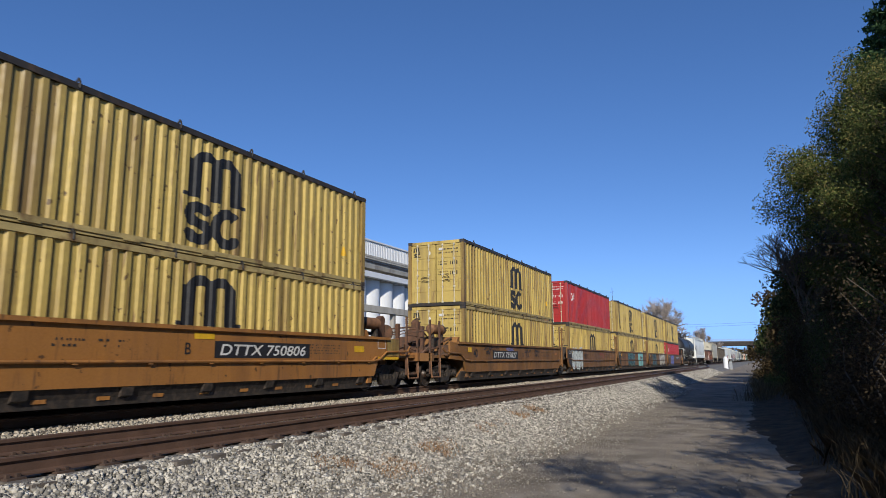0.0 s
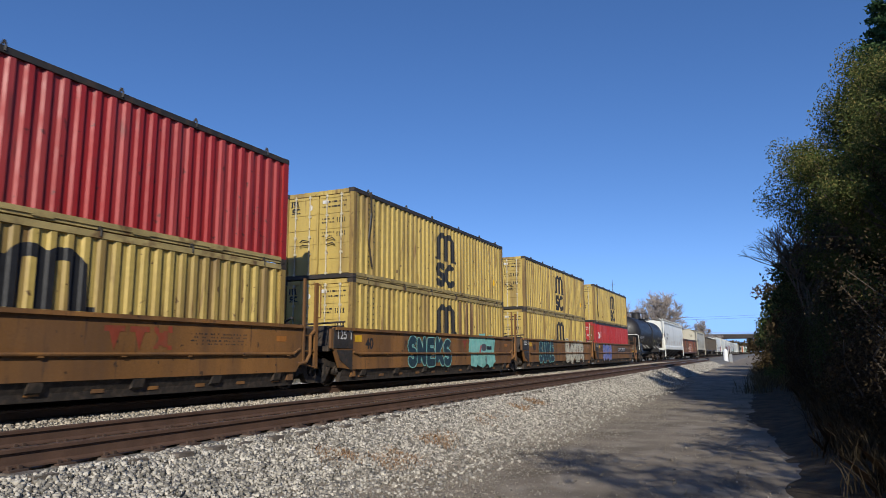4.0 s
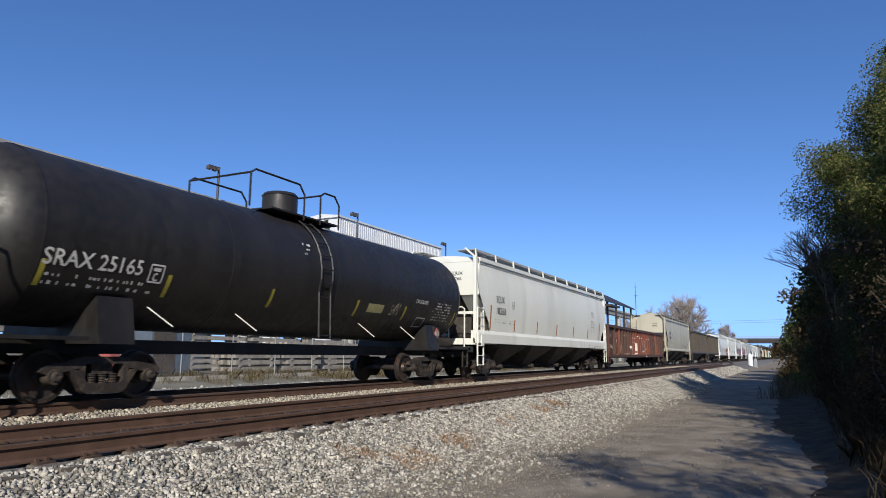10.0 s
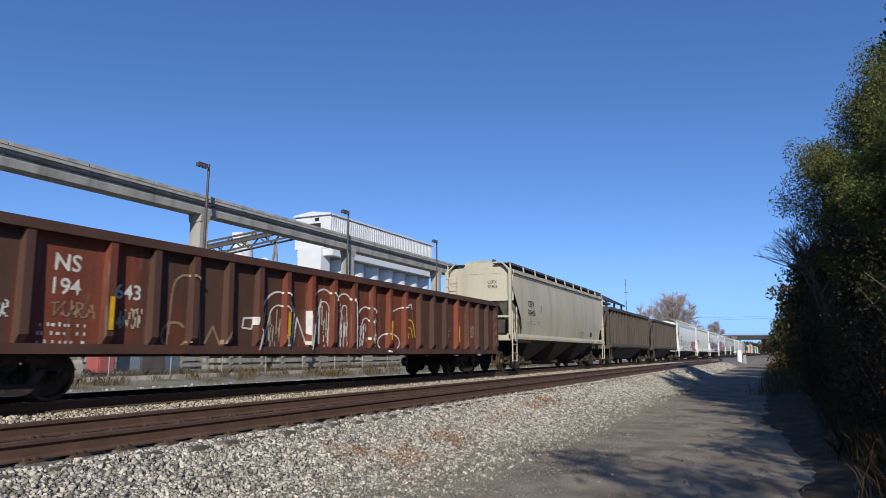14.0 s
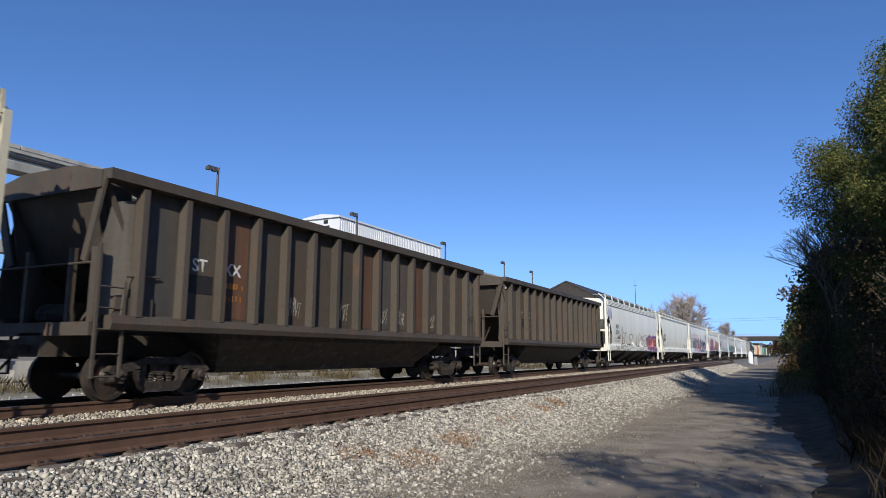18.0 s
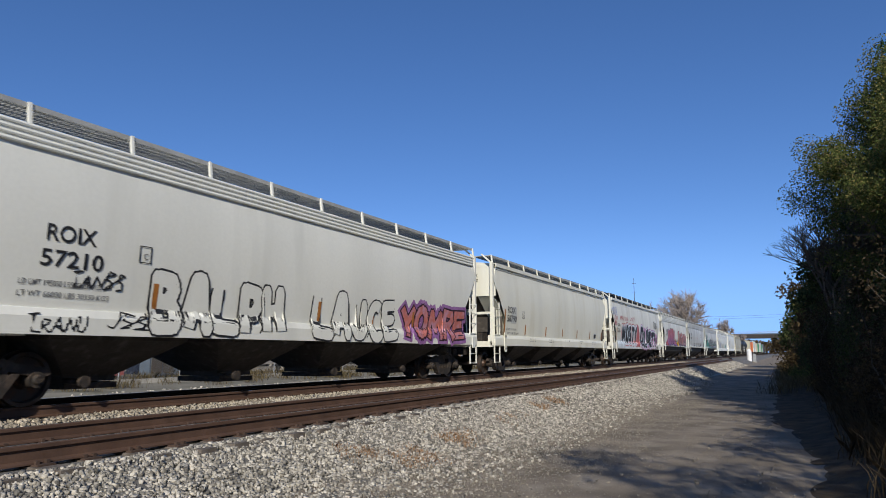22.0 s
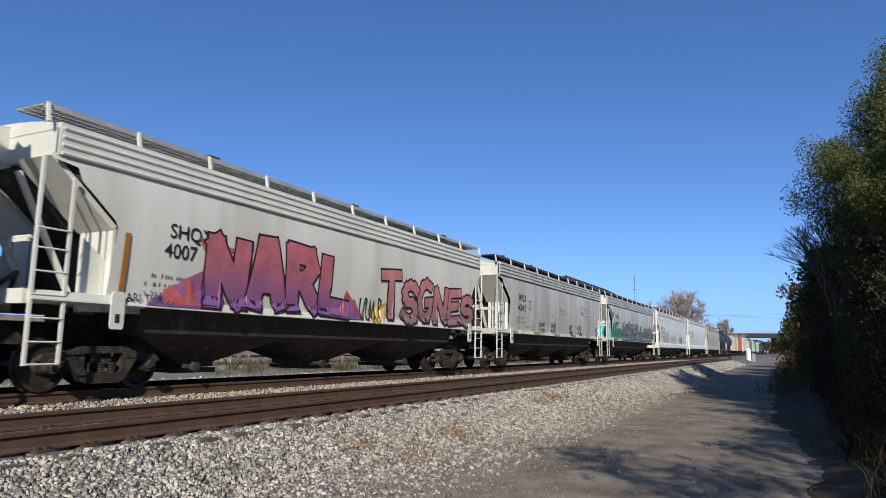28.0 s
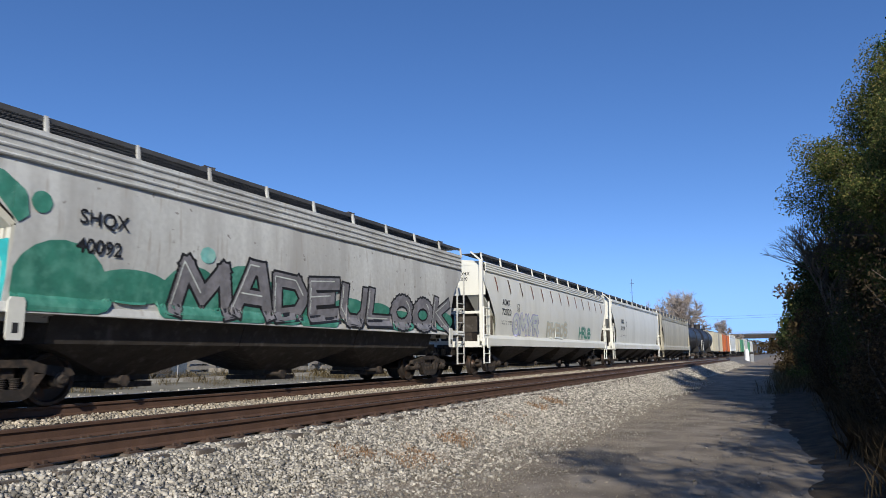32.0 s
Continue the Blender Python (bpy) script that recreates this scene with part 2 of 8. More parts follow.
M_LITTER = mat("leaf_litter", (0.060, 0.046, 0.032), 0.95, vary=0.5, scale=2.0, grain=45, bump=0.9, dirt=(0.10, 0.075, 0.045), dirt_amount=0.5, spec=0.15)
M_GRASS_RED = leaf_mat("reddish_dry_weeds", (0.40, 0.235, 0.13), (0.50, 0.34, 0.21))


# ---- mesh helpers ----
class Mesh:
    """Collects faces of one part."""

    def __init__(self):
        self.v, self.f = [], []

    def add(self, verts, faces):
        o = len(self.v)
        self.v += [tuple(p) for p in verts]
        self.f += [tuple(i + o for i in q) for q in faces]
        return self

    def box(self, x0, x1, y0, y1, z0, z1):
        return self.add([(x, y, z) for x in (x0, x1) for y in (y0, y1) for z in (z0, z1)],
                        [(0, 1, 3, 2), (4, 6, 7, 5), (0, 4, 5, 1), (2, 3, 7, 6), (0, 2, 6, 4), (1, 5, 7, 3)])

    def bar(self, a, b, w, h=None):
        """A square bar from a to b."""
        a, b = Vector(a), Vector(b)
        d = (b - a).normalized()
        s = d.cross(Vector((0, 0, 1)))
        s = (s if s.length > 1e-3 else Vector((1, 0, 0))).normalized()
        u = s.cross(d) * (h or w) / 2
        s = s * w / 2
        return self.add([p + q for p in (a, b) for q in (s + u, -s + u, -s - u, s - u)],
                        [(0, 1, 2, 3), (7, 6, 5, 4), (0, 4, 5, 1), (1, 5, 6, 2), (2, 6, 7, 3), (3, 7, 4, 0)])

    def tube(self, a, b, r, n=10, r2=None, cap=True):
        a, b = Vector(a), Vector(b)
        d = (b - a).normalized()
        s = d.cross(Vector((0, 0, 1)))
        s = (s if s.length > 1e-3 else Vector((1, 0, 0))).normalized()
        u = s.cross(d)
        r2 = r if r2 is None else r2
        ring = [math.cos(2 * math.pi * i / n) * s + math.sin(2 * math.pi * i / n) * u for i in range(n)]
        f = [(i, (i + 1) % n, n + (i + 1) % n, n + i) for i in range(n)]
        if cap:
            f += [tuple(range(n))[::-1], tuple(range(n, 2 * n))]
        return self.add([a + p * r for p in ring] + [b + p * r2 for p in ring], f)

    def prism(self, poly, axis, lo, hi):
        """A polygon drawn out along an axis: for 'y' its points are (x, z), for 'x' (y, z), for 'z' (x, y)."""
        n = len(poly)
        put = {"y": lambda p, t: (p[0], t, p[1]), "x": lambda p, t: (t, p[0], p[1]), "z": lambda p, t: (p[0], p[1], t)}[axis]
        return self.add([put(p, t) for t in (lo, hi) for p in poly],
                        [(i, (i + 1) % n, n + (i + 1) % n, n + i) for i in range(n)] + [tuple(range(n))[::-1], tuple(range(n, 2 * n))])

    def loft(self, rings, cap=True, closed=True):
        n = len(rings[0])
        f = []
        for k in range(len(rings) - 1):
            for i in range(n if closed else n - 1):
                j = (i + 1) % n
                f.append((k * n + i, k * n + j, (k + 1) * n + j, (k + 1) * n + i))
        if cap:
            f += [tuple(range(n))[::-1], tuple(range((len(rings) - 1) * n, len(rings) * n))]
        return self.add([p for r in rings for p in r], f)

    def path(self, pts, r, n=6):
        for a, b in zip(pts, pts[1:]):
            self.tube(a, b, r, n)
        return self

    def data(self, name, material, smooth=False):
        me = bpy.data.meshes.new(name)
        me.from_pydata(self.v, [], self.f)
        bm = bmesh.new()
        bm.from_mesh(me)
        bmesh.ops.recalc_face_normals(bm, faces=bm.faces)
        bm.to_mesh(me)
        bm.free()
        me.materials.append(material)
        if smooth:
            me.shade_smooth()
            me.set_sharp_from_angle(angle=radians(35))
        return me


def part(name, m, material, parent=None, label="", smooth=False, at=None):
    """One mesh object, under a thing or a part."""
    ob = new(name, m if isinstance(m, bpy.types.Mesh) else m.data(name, material, smooth))
    if parent:
        ob.parent = parent
    if at is not None:
        ob.matrix_basis = at
    return tagged(ob, label)


def thing(name, label, category, m=None, group="", kind=""):
    ob = new(name)
    ob.matrix_basis = m or Matrix()
    return tagged(ob, label, category, group, kind)


MOVERS = []


def rolling(name, label, category, y, group="", z=0.0):
    """A thing of the train, y metres along it, which is keyed in motions()."""
    ob = thing(name, label, category, pose(XT, y, ZR + z), group)
    MOVERS.append((ob, y, z))
    return ob


# ---- setting: ground, road, track ----
def ground_z(x):
    """Height of the ground across the line: road, ballast shoulder, track bed, lot behind."""
    return float(np.interp(x, (-60, -24, -20, -15.6, -14.6, -13.0, -12.4, -10.3, -9.2, -8.2, -5.85, -4.55, -4.0, 0.3, 1.6, 4, 9, 30),
                           (0.45, 0.45, 0.28, 0.22, 0.20, 0.48, 0.56, 0.56, 0.50, 0.56, 0.55, 0.06, 0.0, 0.0, 0.25, 0.5, 0.6, 0.5)))


def sheet(name, xs, ys, lift, material, label, category, rough=0.0, seed=0):
    v, f = [], []
    n = len(xs)
    for j, y in enumerate(ys):
        for i, x in enumerate(xs):
            r = noise.noise((x * 1.7 + seed, y * 1.7, seed)) * rough + noise.noise((x * 6, y * 6, seed + 5)) * rough * 0.5 if rough else 0
            v.append((x, y, ground_z(x) + lift + r))
    f = [(j * n + i, j * n + i + 1, (j + 1) * n + i + 1, (j + 1) * n + i) for j in range(len(ys) - 1) for i in range(n - 1)]
    me = bpy.data.meshes.new(name)
    me.from_pydata(v, [], f)
    me.materials.append(material)
    me.shade_smooth()
    return tagged(new(name, me), label, category, kind="structure")


far_y = [-1500, -400, -120] + list(range(-60, 200, 4)) + [220, 260, 320, 420, 600, 1000, 3000]
sheet("ground", [-3000, -600, -150, -60, -40, -30, -24, -20, -15.6, -14.6, -13, -12.4, -10.3, -9.2, -8.2, -5.85, -4.55, -4, -2, 0.3, 1.0, 1.6, 2.6, 4, 6, 9, 15, 30, 100, 600, 3000],
      far_y, -0.03, M_GROUND, "dry earth with sparse brown grass", "ground")
near_y = [-700, -300, -120, -60, -40, -20, -10] + [k * 0.5 for k in range(-10, 100)] + list(range(50, 120, 3)) + [130, 160, 200, 300, 600]
sheet("road", [-4.75 + 0.25 * i for i in range(22)], near_y, 0.004, M_ROAD, "dusty worn asphalt access road beside the track", "road", 0.02, 3)
sheet("ballast_bed", [-14.7, -14, -13.4, -12.9, -12.4, -11.4, -10.3, -9.7, -9.2, -8.7, -8.2, -7.0, -6.2, -5.9, -5.7, -5.5, -5.3, -5.1, -4.9, -4.7, -4.5, -4.35],
      near_y, 0.0, M_BALLASTBED, "crushed grey stone track bed", "ballast", 0.035, 7)
sheet("gravel_lane", [-19.6, -19, -18, -17, -16.4], near_y[::2] + [600.5], 0.012, M_GRAVELROAD, "pale gravel lane behind the line", "lane", 0.02, 9)


def stones(name, x0, x1, y0, y1, per_m2, size, seed, material, label, fade=None):
    """Loose stones, each a small irregular block."""
    rng = np.random.default_rng(seed)
    n = int((x1 - x0) * (y1 - y0) * per_m2)
    c = np.empty((n, 3))
    c[:, 0], c[:, 1] = rng.uniform(x0, x1, n), rng.uniform(y0, y1, n)
    if fade:
        keep = rng.random(n) < np.interp(c[:, 0], *fade)
        c, n = c[keep], int(keep.sum())
    gx = np.linspace(x0, x1, 60)
    gz = np.array([ground_z(x) for x in gx])
    c[:, 2] = np.interp(c[:, 0], gx, gz) + rng.uniform(0.0, 0.022, n)
    cube = np.array([(x, y, z) for x in (-1, 1) for y in (-1, 1) for z in (-1, 1)], float)
    v = cube[None] * rng.uniform(0.4, 1.0, (n, 8, 3)) * (size * rng.uniform(0.5, 1.15, (n, 1, 1))) * rng.uniform(0.45, 1.3, (n, 1, 3)) * 0.5
    a, b = rng.uniform(0, 6.28, n), rng.uniform(-0.7, 0.7, n)
    ca, sa, cb, sb = np.cos(a), np.sin(a), np.cos(b), np.sin(b)
    x, y, z = v[..., 0], v[..., 1], v[..., 2]
    y, z = y * cb[:, None] - z * sb[:, None], y * sb[:, None] + z * cb[:, None]
    v = np.stack([x * ca[:, None] - y * sa[:, None], x * sa[:, None] + y * ca[:, None], z], -1) + c[:, None]
    quads = np.array([(0, 1, 3, 2), (4, 6, 7, 5), (0, 4, 5, 1), (2, 3, 7, 6), (0, 2, 6, 4), (1, 5, 7, 3)])
    f = (quads[None] + 8 * np.arange(n)[:, None, None]).reshape(-1, 4)
    me = bpy.data.meshes.new(name)
    me.vertices.add(n * 8)
    me.vertices.foreach_set("co", v.ravel())
    me.loops.add(f.size)
    me.loops.foreach_set("vertex_index", f.ravel().astype(np.int32))
    me.polygons.add(len(f))
    me.polygons.foreach_set("loop_start", np.arange(0, f.size, 4, dtype=np.int32))
    me.update(calc_edges=True)
    me.materials.append(material)
    return tagged(new(name, me), label, "gravel", kind="stuff")


stones("ballast_stones", -5.95, -3.3, 2.5, 16, 1350, 0.054, 1, M_STONE, "crushed grey and white ballast stones on the shoulder", ((-5.95, -5.0, -4.6, -4.2, -3.3), (1, 1, 0.6, 0.22, 0.02)))
stones("ballast_stones", -5.95, -4.2, -12, 2.5, 300, 0.055, 11, M_STONE, "crushed grey and white ballast stones on the shoulder")
stones("ballast_stones", -10.5, -7.95, -12, 4, 120, 0.06, 12, M_STONE_WARM, "crushed tan and grey ballast stones between the tracks")
stones("ballast_stones", -5.95, -3.4, 16, 40, 560, 0.062, 2, M_STONE, "crushed grey and white ballast stones on the shoulder", ((-5.95, -4.9, -4.3, -3.4), (1, 1, 0.25, 0.02)))
stones("ballast_stones", -5.95, -4.4, 40, 90, 110, 0.11, 3, M_STONE, "crushed grey and white ballast stones on the shoulder")
stones("ballast_stones", -10.5, -7.95, 4, 30, 300, 0.06, 4, M_STONE_WARM, "crushed tan and grey ballast stones between the tracks")
stones("ballast_stones", -10.5, -7.95, 30, 80, 90, 0.10, 5, M_STONE_WARM, "crushed tan and grey ballast stones between the tracks")
stones("ballast_stones", -12.3, -10.6, 4, 40, 60, 0.06, 8, M_STONE_WARM, "crushed tan and grey ballast stones under the train")
stones("loose_stones", -4.5, -0.2, 4.5, 34, 320, 0.016, 6, M_PEBBLE, "small pale stones scattered over the road", ((-4.5, -3.8, -3.0, -0.2), (1, 0.6, 0.3, 0.2)))
stones("loose_stones", -4.2, 0.4, 5, 40, 5, 0.04, 16, M_PEBBLE, "pale stones strewn over the road")
stones("shoulder_gravel", -4.7, -2.2, 4.5, 24, 900, 0.024, 17, M_PEBBLE, "small brown gravel spread at the foot of the ballast", ((-4.7, -4.0, -3.2, -2.2), (1, 0.8, 0.35, 0.05)))
stones("loose_stones", -20, -15, 5, 60, 8, 0.10, 9, M_STONE, "pale stones scattered beside the lane")


# two tracks: the near one joins the other far down the line
def track_x(base, y):
    if base == XT or y < 85:
        return base
    k = min(1.0, (y - 85) / 75)
    return base + (XT - base) * k * k * (3 - 2 * k)


RAIL = [(-0.07, -0.18), (0.07, -0.18), (0.07, -0.165), (0.012, -0.145), (0.009, -0.05), (0.036, -0.04), (0.037, -0.008), (0.028, 0.0),
        (-0.028, 0.0), (-0.037, -0.008), (-0.036, -0.04), (-0.009, -0.05), (-0.012, -0.145), (-0.07, -0.165)]
M_SPIKE = mat("rusty_plate", (0.075, 0.045, 0.032), 0.8, vary=0.3)
TIE = Mesh().box(-1.30, 1.30, -0.115, 0.115, -0.17, 0.0).data("tie", M_TIE)
PLATE = Mesh().box(-0.18, 0.18, -0.09, 0.09, 0.0, 0.018)
for px in (-0.11, 0.11):
    for py in (-0.05, 0.05):
        PLATE.box(px - 0.018, px + 0.018, py - 0.018, py + 0.018, 0.018, 0.05)
PLATE = PLATE.data("tie_plate", M_SPIKE)
for base, label, limit in ((XN, "empty near railway track with rusty rails", 75), (XT, "railway track under the passing train", 45)):
    track = thing("track", label, "railway track", kind="structure")
    ys = [-700, -300, -60, -20, 0, 20, 40, 60, 80] + list(range(84, 164, 4)) + [200, 300, 700]
    for d in (-0.7525, 0.7525):
        rings = [[(track_x(base, y) + d + px, y, ZR + pz) for px, pz in RAIL] for y in ys if base == XT or y <= 160]
        rail = part("rail", Mesh().loft(rings), M_RAIL, track, "rusty steel rail with a worn head")
        rings = [[(track_x(base, y) + d + px, y, ZR + 0.001) for px in (-0.022, 0.022)] for y in ys if base == XT or y <= 160]
        part("running_surface", Mesh().loft(rings, cap=False, closed=False), M_RAILTOP, rail, "bright worn running surface")
    rnd = random.Random(4)
    y, k = -12.0, 0
    while y < limit:
        t = part("tie", TIE, M_TIE, track, at=pose(base + rnd.uniform(-0.05, 0.05), y, ZR - 0.198 + rnd.uniform(-0.01, 0.005), 0, 0, rnd.uniform(-1.5, 1.5)))
        if y < 40:
            for d in (-0.7525, 0.7525):
                part("tie_plate", PLATE, M_SPIKE, t, at=pose(d, 0, 0))
        y += 0.52 + rnd.uniform(-0.02, 0.02)
        k += 1


# ---- writing and painted marks ----
def text_tris(body, height, bold=0.0, lean=0.0):
    """Triangles (u, v) of a word in the built-in font, its capitals that high, starting at the origin."""
    cu = bpy.data.curves.new("word", "FONT")
    cu.body, cu.size, cu.offset, cu.resolution_u = body, 1.0, bold, 4
    ob = bpy.data.objects.new("word", cu)
    me = ob.to_mesh()
    me.calc_loop_triangles()
    k = height / 0.69
    tris = [[((me.vertices[i].co.x + lean * me.vertices[i].co.y) * k, me.vertices[i].co.y * k) for i in t.vertices] for t in me.loop_triangles]
    ob.to_mesh_clear()
    bpy.data.objects.remove(ob)
    bpy.data.curves.remove(cu)
    return tris


def poly_tris(poly):
    return [[poly[0], poly[i], poly[i + 1]] for i in range(1, len(poly) - 1)]


def rect(u0, v0, u1, v1):
    return poly_tris([(u0, v0), (u1, v0), (u1, v1), (u0, v1)])


def disc(u, v, r, r2=None, n=20):
    r2 = r if r2 is None else r2
    return poly_tris([(u + r * math.cos(2 * math.pi * i / n), v + r2 * math.sin(2 * math.pi * i / n)) for i in range(n)])


def stroke(pts, w):
    """A painted line of that width."""
    out = []
    for (a, b), (c, d) in zip(pts, pts[1:]):
        s = math.hypot(c - a, d - b) or 1
        nx, ny = -(d - b) / s * w / 2, (c - a) / s * w / 2
        out += poly_tris([(a + nx, b + ny), (a - nx, b - ny), (c - nx, d - ny), (c + nx, d + ny)])
        out += disc(c, d, w / 2, n=6)
    return out


def moved(tris, du, dv, k=1.0, turn=0.0):
    c, s = math.cos(turn) * k, math.sin(turn) * k
    return [[(du + c * u - s * v, dv + s * u + c * v) for u, v in t] for t in tris]


def runs_at(tris, u):
    spans = []
    for t in tris:
        us = [p[0] for p in t]
        if min(us) <= u <= max(us):
            vs = []
            for (a, b), (c, d) in zip(t, t[1:] + t[:1]):
                if a != c and min(a, c) <= u <= max(a, c):
                    vs.append(b + (d - b) * (u - a) / (c - a))
            if len(vs) > 1:
                spans.append((min(vs), max(vs)))
    spans.sort()
    out = []
    for lo, hi in spans:
        if out and lo <= out[-1][1] + 0.004:
            out[-1][1] = max(out[-1][1], hi)
        elif hi - lo > 1e-4:
            out.append([lo, hi])
    return out


CURVED = {}


def painted(name, tris, material, parent, surf, breaks=(), step=0.025, proud=0.004, dv=0.25, label=""):
    """Paint that lies on a side: its shape (u along the car, v up) is cut into strips that follow surf(u, v) -> x."""
    if surf is CURVED.get("tank"):
        dv, proud = 0.05, max(proud, 0.007)
    us = [p[0] for t in tris for p in t]
    lo, hi = min(us), max(us)
    n = max(2, int((hi - lo) / step))
    cuts = sorted({round(lo + (hi - lo) * i / n, 4) for i in range(n + 1)} | {b for b in breaks if lo < b < hi})
    out = Mesh()
    order = sorted(tris, key=lambda t: min(p[0] for p in t))
    live, k = [], 0
    for a, b in zip(cuts, cuts[1:]):
        if b - a < 1e-4:
            continue
        while k < len(order) and min(p[0] for p in order[k]) <= b:
            live.append(order[k])
            k += 1
        live = [t for t in live if max(p[0] for p in t) >= a]
        e = (b - a) * 0.02
        ra, rb = runs_at(live, a + e), runs_at(live, b - e)
        if len(ra) != len(rb) or any(min(p[1], q[1]) < max(p[0], q[0]) for p, q in zip(ra, rb)):
            ra = rb = runs_at(live, (a + b) / 2)
        for (p0, p1), (q0, q1) in zip(ra, rb):
            m = max(1, int((p1 - p0) / dv))
            for j in range(m):
                c0, c1 = p0 + (p1 - p0) * j / m, p0 + (p1 - p0) * (j + 1) / m
                d0, d1 = q0 + (q1 - q0) * j / m, q0 + (q1 - q0) * (j + 1) / m
                s = lambda u, v: (surf(u, v) + proud, u, v)
                ea, eb = a + 1e-5, b - 1e-5
                out.add([s(ea, c0), s(eb, d0), s(eb, d1), s(ea, c1)], [(0, 1, 2, 3)])
    me = bpy.data.meshes.new(name)
    me.from_pydata(out.v, [], out.f)
    me.materials.append(material)
    return part(name, me, material, parent, label)


def word(name, body, height, u, v, material, parent, surf, bold=0.01, breaks=(), squeeze=1.0, proud=0.004, lean=0.0, label=""):
    t = [[(u + a * squeeze, v + b) for a, b in q] for q in text_tris(body, height, bold, lean)]
    return painted(name, t, material, parent, surf, breaks, min(0.02, height / 12), proud, label=label)


def fine_print(parent, surf, u, v, w, rows, size, material, breaks=()):
    """Small lettering that cannot be read, as bars."""
    t = []
    rnd = random.Random(int(u * 100) + int(v * 1000))
    for k in range(rows):
        a = u
        while a < u + w:
            b = a + size * rnd.uniform(0.15, 0.4)
            t += rect(a, v - k * size * 1.9, min(b, u + w), v - k * size * 1.9 + size * rnd.uniform(0.6, 0.95))
            a = b + size * rnd.choice((0.35, 0.35, 0.4, 0.9))
    return tagged(painted("small_print", t, M_SMALLTXT if material is M_BLACKTXT else material, parent, surf, breaks, 0.03), kind="stuff")


def scrawl(rnd, u, v, w, h, n=9, loops=2.2):
    """A tag: quick slanted strokes like hasty handwriting."""
    forms = (((0, 0), (0.1, 1), (0.35, 0.45), (0.62, 0.05), (0.72, 1)), ((0, 0), (0.3, 1), (0.6, 0), (0.5, 0.4), (0.1, 0.4)),
             ((0, 1), (0.05, 0.1), (0.45, 0), (0.65, 0.5), (0.6, 1)), ((0.1, 0), (0.1, 1), (0.5, 0.9), (0.5, 0.6), (0.1, 0.45), (0.65, 0)),
             ((0.6, 0.9), (0.2, 1), (0.05, 0.6), (0.55, 0.4), (0.5, 0.08), (0, 0)), ((0, 0.9), (0.6, 1), (0.3, 0.95), (0.3, 0)))
    count = max(2, n // 2 + 1)
    pts = []
    for i in range(count):
        tall = rnd.uniform(0.75, 1.15)
        for a, b in rnd.choice(forms):
            pts.append((u + w * (i + a * 1.15) / count + 0.15 * h * b + rnd.uniform(-0.02, 0.02), v + h * b * tall + rnd.uniform(-0.03, 0.03) * h))
    return pts


def bend(cx, cy, rx, ry, a0, a1, n=8):
    return [(cx + rx * math.cos(radians(a0 + (a1 - a0) * i / n)), cy + ry * math.sin(radians(a0 + (a1 - a0) * i / n))) for i in range(n + 1)]


# a painter's alphabet: the strokes of each letter in a unit box
STROKES = {
    "A": ([(0, 0), (0.36, 1), (0.64, 1), (1, 0)], [(0.2, 0.34), (0.82, 0.34)]),
    "B": ([(0.05, 0), (0, 1)], [(0, 1), (0.7, 0.97), (0.82, 0.75), (0.62, 0.54), (0.05, 0.5)], [(0.62, 0.54), (1, 0.34), (0.86, 0.03), (0.05, 0)]),
    "C": (bend(0.55, 0.5, 0.55, 0.5, 55, 305),),
    "D": ([(0.05, 0), (0, 1)], [(0, 1), (0.7, 0.92), (1, 0.5), (0.75, 0.08), (0.05, 0)]),
    "E": ([(1, 1), (0.02, 0.98), (0.05, 0), (1, 0.04)], [(0.05, 0.5), (0.8, 0.54)]),
    "G": (bend(0.55, 0.5, 0.55, 0.5, 55, 320), [(1, 0.16), (0.98, 0.46), (0.6, 0.44)]),
    "H": ([(0, 0), (0.05, 1)], [(1, 0), (0.95, 1)], [(0.05, 0.48), (0.95, 0.54)]),
    "I": ([(0.5, 0), (0.5, 1)],),
    "K": ([(0, 0), (0.05, 1)], [(0.9, 1), (0.15, 0.48), (1.05, 0)]),
    "L": ([(0.08, 1), (0, 0.04), (1.05, 0)],),
    "M": ([(-0.04, 0), (0.12, 1), (0.5, 0.34), (0.88, 1), (1.04, 0)],),
    "N": ([(0, 0), (0.06, 1), (0.92, 0.02), (1, 1)],),
    "O": (bend(0.5, 0.5, 0.5, 0.5, 0, 360, 12),),
    "P": ([(0.08, 0), (0, 1)], [(0, 1), (0.8, 0.96), (0.96, 0.72), (0.7, 0.44), (0.06, 0.42)]),
    "Q": (bend(0.5, 0.52, 0.5, 0.48, 0, 360, 12), [(0.55, 0.28), (1.06, -0.08)]),
    "R": ([(0.05, 0), (0, 1)], [(0, 1), (0.78, 0.96), (0.92, 0.72), (0.62, 0.46), (0.06, 0.44)], [(0.5, 0.46), (1.05, 0)]),
    "S": (bend(0.5, 0.74, 0.48, 0.26, 30, 250, 6) + bend(0.5, 0.26, 0.5, 0.26, 70, -150, 6),),
    "T": ([(-0.06, 0.98), (1.06, 1)], [(0.52, 1), (0.46, 0)]),
    "U": ([(0.02, 1), (0, 0.3), (0.28, 0), (0.72, 0), (1, 0.3), (0.98, 1)],),
    "Y": ([(0, 1), (0.5, 0.46), (1, 1)], [(0.5, 0.46), (0.46, 0)]),
    "!": ([(0.5, 0.36), (0.5, 1)], [(0.5, 0), (0.5, 0.06)]),
}


